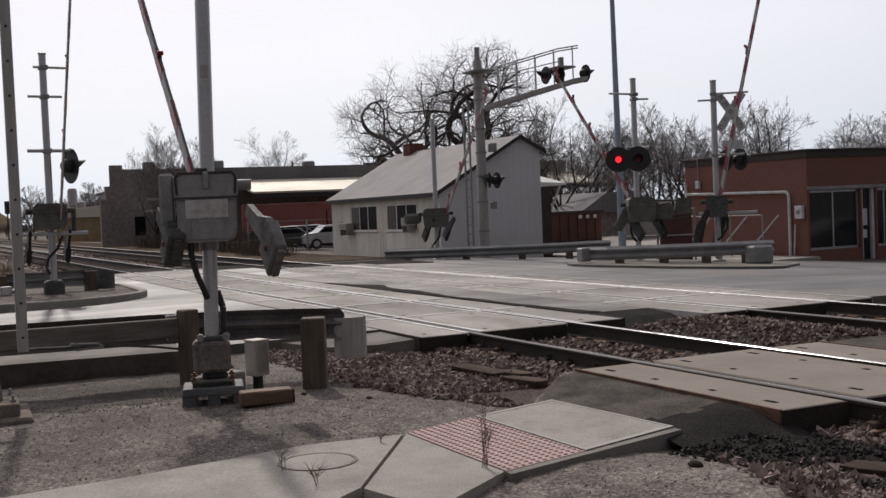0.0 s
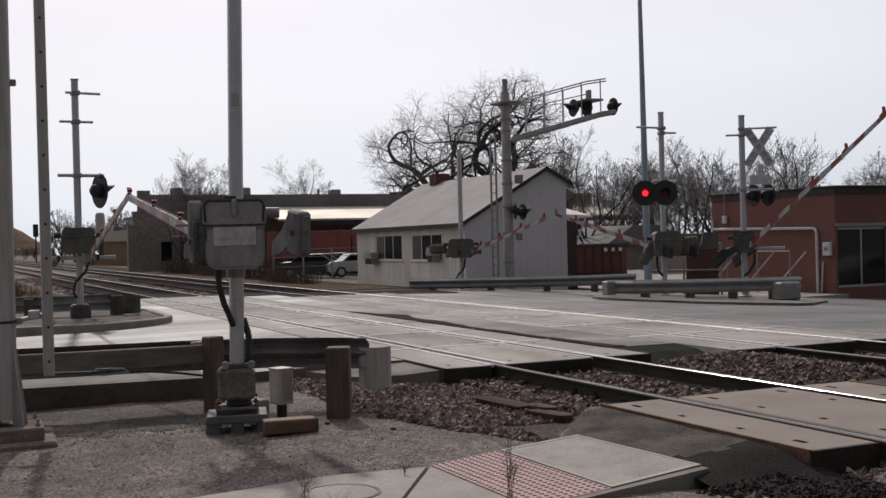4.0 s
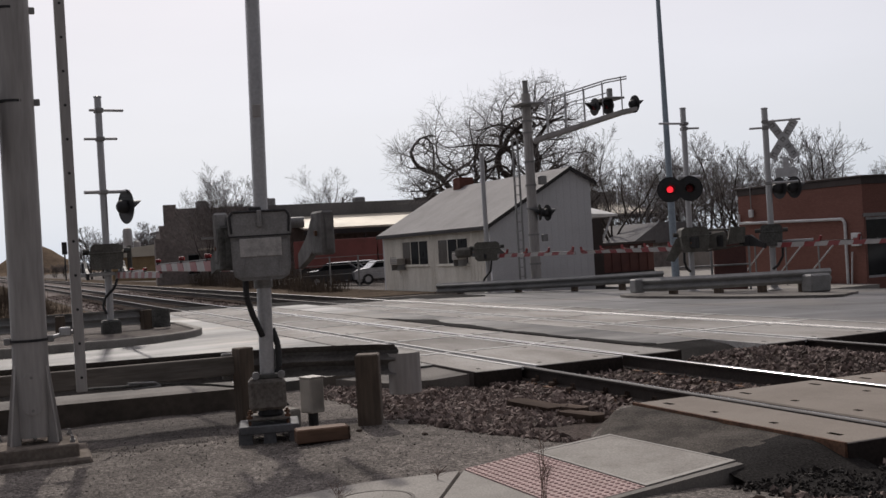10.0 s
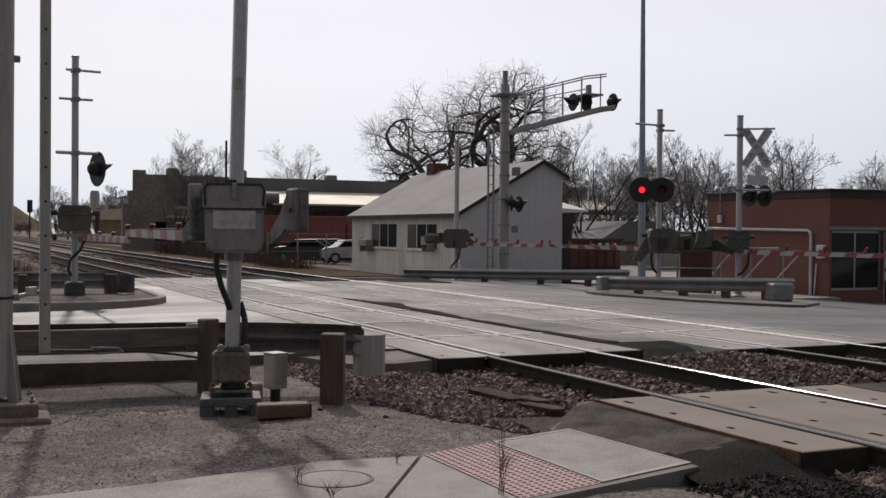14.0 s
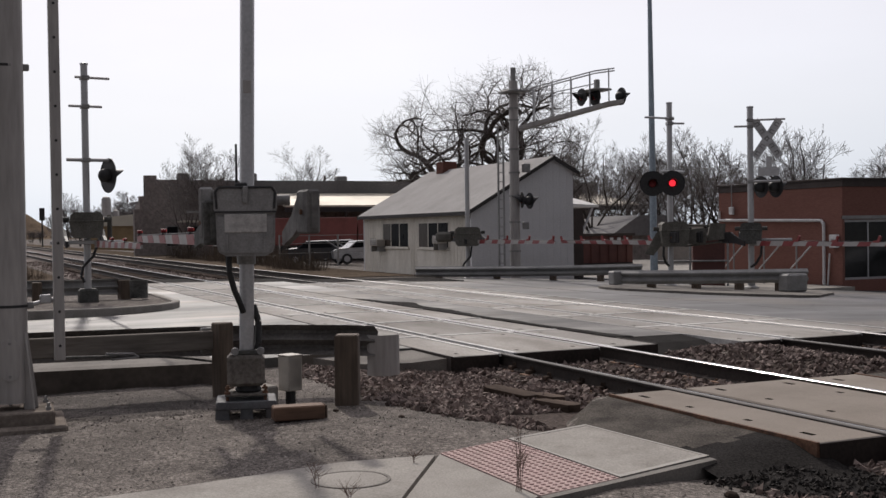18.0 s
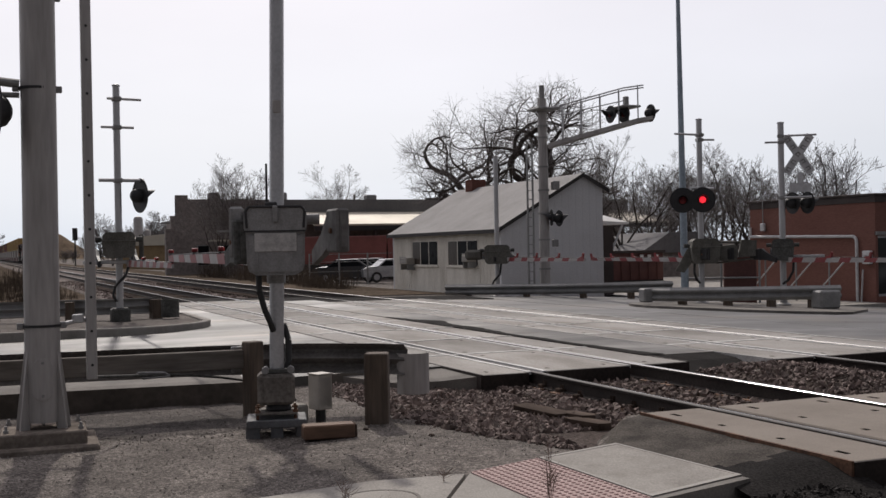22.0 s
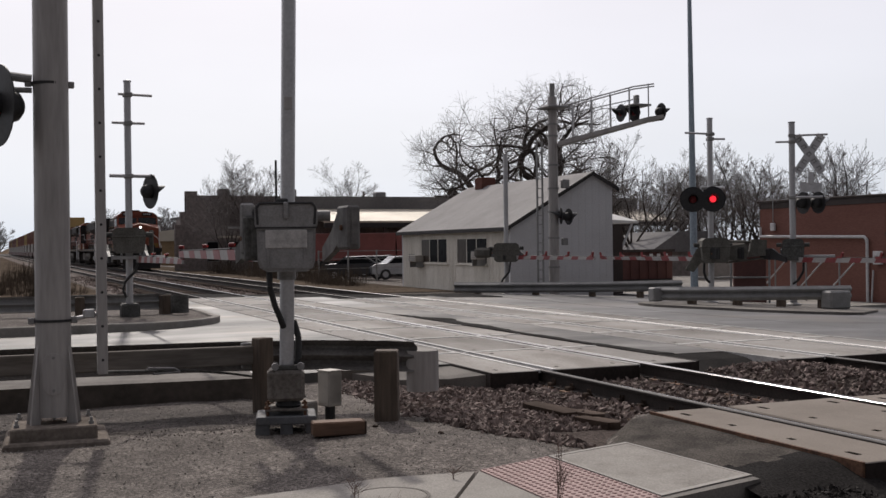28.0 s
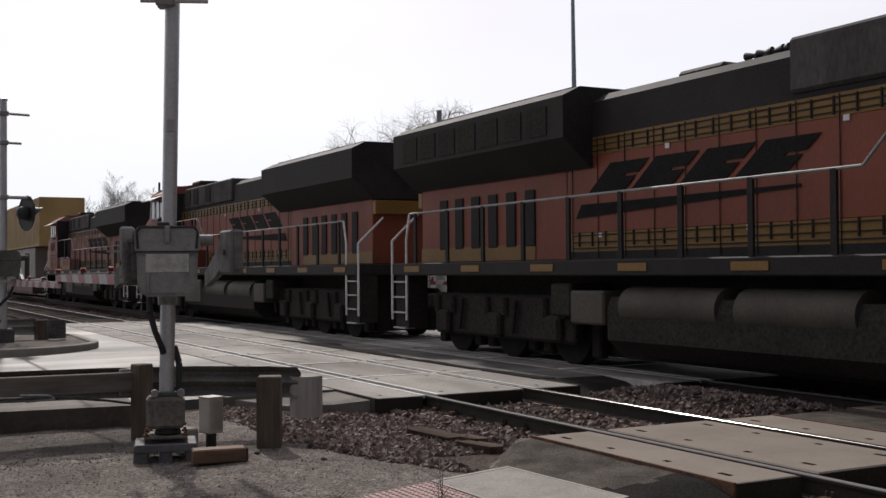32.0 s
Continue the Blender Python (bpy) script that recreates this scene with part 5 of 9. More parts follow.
    for x in (-0.21, 0.21):
        for y, w in ((-0.235, 0.055), (-0.02, 0.05), (0.205, 0.045)):
            part("leg", Solid().prism([(y - w * 1.25, -0.08), (y + w * 1.25, -0.08), (y + w, 0.115), (y - w, 0.115)], "x", x - 0.035, x + 0.035), STOOL, fr)
    for x in (-0.15, 0.15):
        for y in (-0.17, 0.17):
            part("anchor_bolt", Solid().tube((x, y - 0.02, 0.15), (x, y - 0.02, 0.25), 0.014, seg=8).tube((x, y - 0.02, 0.21), (x, y - 0.02, 0.232), 0.03, seg=6), RUST, fr)
    arm = gate_arm(m, (-0.25, 0.05, 1.60), 180.0, 6.2, (6.1, 4.2, 2.5))
    counterweight(arm, -0.45, 0.78, 0.25, 0.03, WEIGHT, 0.20)
    counterweight(arm, 0.40, 0.50, 0.16, 0.05, DARK_CAST, 0.20)
    ARMS.append((arm, [(0, 45), (0.5, 39.5), (1, 33.5), (1.5, 28), (2, 23), (2.5, 18), (3.5, 10.5), (4.5, 4.6), (5, 1.8), (5.5, 0.3), (6, 0), (32, 0)]))


def median_gate():
    """The mast on the near median, with its flasher turned away."""
    m = thing("crossing_gate", pose(-25.4, 2.9, 0.0), "slim galvanised crossing gate mast on the median island", "crossing gate", "crossing gates")
    mast_base(m)
    part("footing", Solid().box(-0.2, 0.2, -0.2, 0.2, -0.05, 0.36, 0.04), DARK_CAST, m, "dark cast pedestal")
    pole_part(m, 5.2, 0.075)
    crossarm(m, 4.9, -0.22, 0.52, yaw=10, r=0.03)
    crossarm(m, 4.28, -0.35, 0.35, yaw=5, r=0.03)
    crossarm(m, 3.13, -0.42, 0.55, yaw=8, r=0.04)
    lamp_head(m, pose(0.0, 0.46, 2.80, 0, 0, 109), 0.38)
    mech = mechanism(m, 1.45, facing(25, -3), 0.7, 0.4, 0.55, OLIVE_CAST)
    part("side_cover", Solid().box(-0.1, 0.1, 0.42, 0.52, 1.4, 1.95, 0.02), OLIVE_CAST, mech)
    part("shelf", Solid().box(0.1, 0.2, -0.75, 0.75, 1.32, 1.40, 0.01), GALV, mech, "pale steel cross bar")
    part("conduit", Solid().path([(0.1, 0.2, 1.3), (0.15, 0.1, 1.05), (0.12, -0.1, 0.85), (0.1, -0.15, 0.65), (0.08, -0.08, 0.5)], 0.03, 8), RUBBER, m, "black flexible conduit", True)
    arm = gate_arm(m, (0.15, 0.15, 1.32), 0.0, 6.1, (6.0, 4.3, 2.6))
    for y in (-0.6, 0.2):
        counterweight(arm, y, 0.8)
    ARMS.append((arm, [(0, 52), (0.5, 45), (1, 39), (1.5, 33.5), (2, 28.5), (2.5, 23.8), (3.5, 14.5), (4.5, 6.6), (5, 2.4), (5.5, 0.6), (6, 0), (32, 0)]))


def red_signal():
    """Gate and flasher pair on the far median; the two lamps look towards the viewer."""
    m = thing("crossing_gate", pose(-26.9, 19.1, -0.20), "galvanised gate mast with a pair of red flashers, far median", "crossing gate", "crossing gates")
    mast_base(m)
    pole_part(m, 5.25, 0.08)
    crossarm(m, 4.80, -0.95, 0.10, yaw=6, r=0.03)
    crossarm(m, 4.66, -0.10, 0.42, yaw=-10, r=0.03)
    crossarm(m, 3.28, -0.45, 0.45, yaw=10, r=0.045)
    yaw = facing(26.9, -19.1) + 4
    a = radians(yaw)
    heads = []
    for off in (-0.50, 0.05):
        px, py = 0.22 * math.cos(a) - off * math.sin(a), 0.22 * math.sin(a) + off * math.cos(a)
        lamp_head(m, pose(px, py, 2.95, 0, 0, yaw), 0.36)
        heads.append((px + 0.05 * math.cos(a), py + 0.05 * math.sin(a)))
    bulb = part("lit_lamp", Solid().lathe([(0.092, 0.0), (0.088, 0.016), (0.055, 0.032), (0.0, 0.04)], 20, m=pose(0, 0, 0, 0, 90, 0)), RED_LIT, m, "glowing red flasher lens", True, pose(*heads[0], 2.95, 0, 0, yaw))
    mechanism(m, 1.15, yaw + 10, 0.8, 0.5, 0.7, OLIVE_CAST)
    hy = pose(0, 0, 0, 0, 0, yaw)
    box = part("relay_box", Solid().prism([(0.45, 1.22), (0.95, 1.18), (1.0, 1.55), (0.9, 1.68), (0.5, 1.62)], "x", -0.2, 0.3), OLIVE_CAST, m, "dark drive housing", at=hy)
    part("relay_box", Solid().prism([(1.02, 1.30), (1.5, 1.34), (1.52, 1.78), (1.1, 1.80)], "x", -0.15, 0.2), OLIVE_CAST, m, "dark counterbalance box", at=hy)
    part("strut", Solid().tube((0.05, 0.3, 1.75), (0.05, 1.45, 1.72), 0.03, seg=8), OLIVE_CAST, box)
    part("strut", Solid().tube((0.1, 0.4, 1.15), (0.1, 1.5, 1.28), 0.025, seg=8), OLIVE_CAST, box)
    part("torque_arm", Solid().prism([(-0.75, 0.95), (-0.5, 0.9), (-0.2, 1.3), (-0.25, 1.6), (-0.42, 1.55)], "x", 0.32, 0.38), OLIVE_CAST, box, "dark slanting torque arm")
    part("conduit", Solid().path([(0.1, -0.3, 1.2), (0.15, -0.35, 0.9), (0.1, -0.25, 0.7), (0.05, -0.1, 0.6)], 0.035, 8), RUBBER, m, "black flexible conduit", True)
    arm = gate_arm(m, (-0.1, 0.2, 1.25), 180.0, 6.5, (6.4, 5.1, 3.8, 2.5, 1.2), fin=True)
    for y in (-0.3, 0.5):
        counterweight(arm, y, 0.9)
    ARMS.append((arm, [(0, 47), (0.5, 40.5), (1, 34.5), (1.5, 30.5), (2, 26.8), (2.5, 22.5), (3.5, 14.5), (4.5, 7.4), (5, 2), (5.5, 0), (32, 0)]))
    return bulb, heads, yaw


def crossbuck_signal():
    """Gate with the crossbuck, seen from behind on the far median's east side."""
    m = thing("crossing_gate", pose(-25.55, 20.87, -0.25), "galvanised crossing gate mast with a crossbuck sign seen from behind", "crossing gate", "crossing gates")
    mast_base(m)
    pole_part(m, 5.1, 0.085)
    yaw = facing(25.5, -20.9)
    a = radians(yaw)
    crossarm(m, 4.72, -0.1, 0.95, yaw=yaw, r=0.03)
    crossarm(m, 4.55, -0.45, 0.05, yaw=yaw + 10, r=0.03)
    h = pose(0, 0, 0, 0, 0, yaw)
    sign = part("crossbuck", Solid().box(-0.06, -0.05, 0.46 - 0.62, 0.46 + 0.62, -0.115, 0.115, 0, SIGN_BACK, m=Matrix.Translation((0, 0.46, 4.2)) @ pose(0, 0, 0, 57, 0, 0) @ Matrix.Translation((0, -0.46, 0))), None, m, "two crossed grey sign boards seen from behind", at=h)
    part("board", Solid().box(-0.075, -0.065, -0.62, 0.62, -0.115, 0.115, 0, SIGN_BACK, m=Matrix.Translation((0, 0.46, 4.2)) @ pose(0, 0, 0, -57, 0, 0)), None, sign)
    # letters show at the boards' edges only as dark bars
    bars = Solid()
    for sgn in (57, -57):
        for k in range(5):
            u = -0.48 + 0.24 * k
            for du, w0, w1 in ((-0.05, -0.06, 0.06), (0.035, -0.06, 0.06), (0.0, 0.03, 0.06)):
                bars.box(-0.05, -0.045, u + du - (0.012 if w0 < 0 else 0.045), u + du + (0.012 if w0 < 0 else 0.03), w0, w1, m=Matrix.Translation((0, 0.46, 4.2)) @ pose(0, 0, 0, sgn, 0, 0))
    part("lettering", bars, GALV_DULL, sign, "dark letter bars")
    part("track_plate", Solid().box(-0.06, -0.05, 0.2, 0.78, 3.15, 3.40, 0, SIGN_BACK), None, m, "small grey plate under the crossbuck", at=h)
    part("plate_stem", Solid().box(-0.05, -0.03, 0.42, 0.58, 3.38, 3.7, 0, SIGN_BACK), None, m, at=h)
    for off in (0.28, 0.68):
        px, py = -0.12 * math.cos(a) - off * math.sin(a), -0.12 * math.sin(a) + off * math.cos(a)
        lamp_head(m, pose(px, py, 2.85, 0, 0, yaw + 128), 0.31)
    crossarm(m, 3.0, 0.0, 0.8, yaw=yaw, r=0.035)
    mechanism(m, 1.25, yaw, 0.6, 0.45, 0.6)
    part("cross_bar", Solid().box(0.1, 0.22, -0.5, 1.1, 1.32, 1.40, 0.01), GALV, m, "pale steel bar", at=h)
    part("conduit", Solid().path([(0.2, 0.2, 1.2), (0.3, 0.1, 0.95), (0.2, 0.0, 0.7), (0.05, -0.05, 0.6)], 0.035, 8), RUBBER, m, "black flexible conduit", True)
    arm = gate_arm(m, (0.2, -0.2, 1.27), 0.0, 6.35, (6.15, 4.7, 3.3, 1.9), fin=True)
    for y in (-0.35, 0.35):
        counterweight(arm, y, 0.9)
    ARMS.append((arm, [(0, 70.5), (0.5, 65.5), (1, 60.5), (1.5, 55), (2, 49.5), (2.5, 45), (3.5, 36), (4.5, 27.5), (5, 23.5), (5.5, 19), (6, 14.8), (6.5, 10.5), (7, 6.5), (7.5, 3.5), (8, 1.5), (8.5, 0.4), (9, 0), (32, 0)]))


def corner_gate():
    """The small gate at the guard rail before the house."""
    m = thing("crossing_gate", pose(-35.2, 16.6, -0.2), "slim galvanised crossing gate mast at the far guard rail", "crossing gate", "crossing gates")
    mast_base(m)
    pole_part(m, 4.85, 0.08)
    yaw = facing(35, -16.6)
    mechanism(m, 1.15, yaw, 0.9, 0.45, 0.65, OLIVE_CAST)
    part("side_box", Solid().box(0.0, 0.3, -1.1, -0.5, 1.3, 1.65, 0.08), OLIVE_CAST, m, "", at=pose(0, 0, 0, 0, 0, yaw))
    part("conduit", Solid().path([(0.1, 0.1, 1.15), (0.2, 0.0, 0.8), (0.1, -0.2, 0.55), (0.1, -0.3, 0.3)], 0.035, 8), RUBBER, m, "black flexible conduit", True)
    arm = gate_arm(m, (0.3, 0.1, 1.30), 0.0, 5.6, (5.4, 3.9, 2.4, 1.0), fin=True)
    for y in (-0.4, 0.4):
        counterweight(arm, y, 0.9)
    ARMS.append((arm, [(0, 48), (0.5, 42), (1, 36), (1.5, 31), (2, 26.5), (2.5, 22), (3.5, 14), (4.5, 7), (5, 3), (5.5, 0.6), (6, 0), (32, 0)]))


def cantilever():
    """The tall mast whose walkway carries flashers over the far lanes."""
    m = thing("cantilever_signal", pose(-34.55, 18.1, -0.25), "tall galvanised cantilever signal with a railed walkway and flashers", "cantilever signal")
    part("mast", Solid().tube((0, 0, 0), (0, 0, 6.85), 0.185, 0.155, 20), GALV_OLD, m, "thick banded steel mast", True)
    for z in (1.0, 2.0, 2.9, 3.7, 4.5, 5.5, 5.9, 6.4):
        part("band", Solid().lathe([(0.17, z - 0.03), (0.20, z - 0.03), (0.20, z + 0.03), (0.17, z + 0.03)], 20), GALV_DULL, m)
    part("top_tube", Solid().tube((0, 0, 6.85), (0, 0, 7.3), 0.09, seg=12), GALV_DULL, m, "", True)
    part("top_plate", Solid().box(-0.35, 0.55, -0.42, 0.42, 6.42, 6.50, 0.02), GALV_DULL, m)
    # ladder beside the mast
    for y in (-0.42, -0.62):
        part("ladder_rail", Solid().box(-0.03, 0.03, y - 0.025, y + 0.025, 0.3, 5.3), GALV_DULL, m)
    for k in range(15):
        part("rung", Solid().tube((0, -0.62, 0.6 + 0.31 * k), (0, -0.42, 0.6 + 0.31 * k), 0.014, seg=6), GALV_DULL, m)
    # walkway reaches over the lanes towards +x and away
    yaw = facing(2.0, 3.1)
    h = pose(0, 0, 0, 0, 0, yaw)
    L = 3.25
    deck = part("walkway", Solid().prism([(0.2, 5.28), (L, 6.02), (L + 0.5, 6.08), (L + 0.5, 5.96), (L, 5.89), (0.2, 5.13)], "y", -0.32, 0.32), GALV_OLD, m, "steel walkway beam", at=h)
    for side in (-0.3, 0.3):
        rail = Solid().path([(0.2, side, 6.45), (L * 0.85, side, 7.05), (L + 0.2, side, 7.12)], 0.025, 6)
        rail.path([(0.2, side, 6.15), (L * 0.85, side, 6.62)], 0.02, 6) if side < 0 else None
        part("hand_rail", rail, GALV, deck, "tubular hand rail")
        for k in range(5):
            x = 0.7 + (L - 0.7) * k / 4
            part("rail_post", Solid().box(x - 0.02, x + 0.02, side - 0.02, side + 0.02, 5.3 + 0.74 * (x - 0.2) / (L - 0.2), 6.45 + 0.68 * (x - 0.2) / (L - 0.2)), GALV, deck)
    # flashers at the walkway's end
    fx, fy = math.cos(radians(yaw)) * (L - 0.4), math.sin(radians(yaw)) * (L - 0.4)
    for d, tw in ((-0.17, -4), (0.28, 2)):
        lamp_head(m, pose(fx + math.cos(radians(yaw)) * d - 0.1, fy + math.sin(radians(yaw)) * d - 0.35, 6.20, 0, 0, tw - 84), 0.30)
    lamp_head(m, pose(fx + 0.47, fy + 0.66, 6.20, 0, 0, 92), 0.30)
    part("lamp_bracket", Solid().box(fx - 0.08, fx + 0.08, fy - 0.08, fy + 0.08, 5.95, 6.8, 0.02).box(fx - 0.5, fx + 0.4, fy - 0.35, fy + 0.35, 6.4, 6.47, 0.02), GALV_DULL, m)
    # a second pair low on the mast
    lamp_head(m, pose(0.33, 0.40, 2.72, 0, 0, 92), 0.28)
    lamp_head(m, pose(0.25, 0.16, 2.75, 0, 0, 256), 0.28)
    part("control_box", Solid().box(0.15, 0.35, 0.2, 0.45, 3.7, 4.0, 0.02), CAST, m)
    part("control_box", Solid().box(0.15, 0.3, 0.2, 0.4, 1.75, 2.0, 0.02), CAST, m)


def near_cantilever_pole():
    """The thick steel column and the perforated rail next to it."""
    m = thing("steel_column", pose(-10.68, 0.54, -0.15), "thick galvanised steel signal column with a gusseted foot", "steel column")
    part("shaft", Solid().tube((0, 0, 0.2), (0.02, 0.02, 7.2), 0.153, 0.150, 32), GALV_OLD, m, "dull streaked galvanised column", True)
    part("foot", Solid().box(-0.33, 0.33, -0.36, 0.36, 0.02, 0.14, 0.012), FOOT_DIRT, m, "thick dirty foot plate", at=pose(0, 0, 0, 0, 0, facing(10.68, -0.54)))
    part("footing", Solid().box(-0.45, 0.45, -0.42, 0.46, -0.1, 0.03, 0.02), FOOT_DIRT, m, "rough dirty concrete footing", at=pose(0, 0, 0, 0, 0, facing(10.68, -0.54)))
    for k in range(8):
        a = radians(22.5 + 45 * k)
        turn = facing(10.68, -0.54) + (58, 90, 125, 180, -125, -90, -58)[k % 7]
        g = Solid().prism([(0.14, 0.14), (0.232, 0.14), (0.225, 0.22), (0.152, 0.84)], "y", -0.014, 0.014)
        if k < 7:
            part("gusset", g, GALV_OLD, m, at=pose(0, 0, 0, 0, 0, turn))
    for u, v in ((-0.27, -0.30), (-0.27, 0.30), (0.20, -0.31), (0.20, 0.31)):
        part("anchor_bolt", Solid().tube((u, v, 0.14), (u, v, 0.20), 0.014, seg=8).tube((u, v, 0.14), (u, v, 0.165), 0.026, seg=6), CAST, m, at=pose(0, 0, 0, 0, 0, facing(10.68, -0.54)))
    oval = [(0.085 * math.cos(t * 0.2618), 0.085 * math.sin(t * 0.2618) + (0.10 if t < 12 else -0.10)) for t in range(24)]
    door = Solid().prism([(y, 0.585 + z) for y, z in oval], "x", 0.13, 0.168)
    cover = part("hand_hole", door, GALV_OLD, m, "oval hand-hole cover", at=pose(0, 0, 0, 0, 0, facing(10.68, -0.54)))
    for z in (0.44, 0.73):
        part("bolt", Solid().tube((0.168, 0, z), (0.176, 0, z), 0.014, seg=8), CAST, cover)
    for z in (1.05, 3.16, 3.98):
        part("band", Solid().lathe([(0.15, z - 0.012), (0.162, z - 0.012), (0.162, z + 0.012), (0.15, z + 0.012)], 24), BLACK_METAL, m)
    for z in (1.05, 3.16, 3.98):
        part("band_bolt", Solid().box(-0.02, 0.02, 0.15, 0.21, z - 0.03, z + 0.03, 0.008), CAST, m)
        part("band_bolt", Solid().box(-0.02, 0.02, -0.21, -0.15, z - 0.03, z + 0.03, 0.008), CAST, m)
    part("stand_off", Solid().tube((0, 0.15, 1.05), (0, 0.40, 1.10), 0.02, seg=8), GALV, m)
    part("stand_off", Solid().box(-0.03, 0.03, 0.26, 0.36, 1.06, 1.14, 0.01), GALV, m)
    # flasher that reaches out from the column on a bracket
    part("lamp_bracket", Solid().tube((0, -0.15, 3.2), (0, -0.36, 3.22), 0.04, seg=10).tube((0, -0.15, 3.1), (0, -0.36, 3.1), 0.025, seg=10), GALV_DULL, m, "short pipe bracket")
    lamp_head(m, pose(0.05, -0.42, 2.95, 0, 0, -70), 0.36)
    # ladder rail: perforated square tube
    s = Solid().box(-0.045, 0.045, -0.045, 0.045, 0.55, 7.2, 0.006, GALV_OLD)
    r = part("ladder_rail", s, None, m, "perforated square steel rail", at=pose(0.03, 0.42, 0, 0, -0.4, 0))
    hole = Solid().lathe([(0.013, 0.0), (0.013, 0.002), (0.0, 0.002)], 10, m=pose(0, 0, 0, 0, 90, 0)).mesh("hole", BLACK_METAL)
    for k in range(20):
        part("bolt_hole", hole, None, r, at=pose(0.0455, 0, 0.68 + 0.306 * k))


def guard_rail(name, pts, posts, z_mid, label, beam=None, depth=0.08, height=0.31, ground=None, timber=True):
    """A W-beam along plan points with posts."""
    g = thing(name, pose(0, 0, 0), label, "guard rail", "guard rails")
    prof = [(0.0, 0.5), (0.35, 0.42), (1.0, 0.30), (1.0, 0.20), (0.35, 0.08), (0.0, 0.0), (0.35, -0.08), (1.0, -0.20), (1.0, -0.30), (0.35, -0.42), (0.0, -0.5)]
    P = [Vector((x, y, 0)) for x, y in pts]
    vs, n = [], len(prof)
    for i, p in enumerate(P):
        d = (P[min(len(P) - 1, i + 1)] - P[max(0, i - 1)]).normalized()
        nr = Vector((-d.y, d.x, 0))
        zm = z_mid(p.x, p.y) if callable(z_mid) else z_mid
        for t in (0.0, 0.006):
            for u, w in prof:
                vs.append(p + nr * (u * depth + t) + Vector((0, 0, zm + w * height)))
    fs, k = [], 2 * n
    for i in range(len(P) - 1):
        for j in range(n - 1):
            fs.append((i * k + j, i * k + j + 1, (i + 1) * k + j + 1, (i + 1) * k + j))
            fs.append((i * k + n + j, (i + 1) * k + n + j, (i + 1) * k + n + j + 1, i * k + n + j + 1))
        fs.append((i * k, (i + 1) * k, (i + 1) * k + n, i * k + n))
        fs.append((i * k + n - 1, i * k + 2 * n - 1, (i + 1) * k + 2 * n - 1, (i + 1) * k + n - 1))
    part("beam", Solid().add(vs, fs), beam or GALV_DULL, g, "dull zinc W-shaped beam")
    for x, y, yaw, w, top in posts:
        gz = ground(x, y) if ground else 0.0
        part("post", Solid().box(-w / 2, w / 2, -w / 2, w / 2, gz - 0.3, top, 0.012), WOOD_POST if timber else GALV_DULL, g, "square weathered timber post" if timber else "steel post", at=pose(x, y, 0, 0, 0, yaw))
    return g


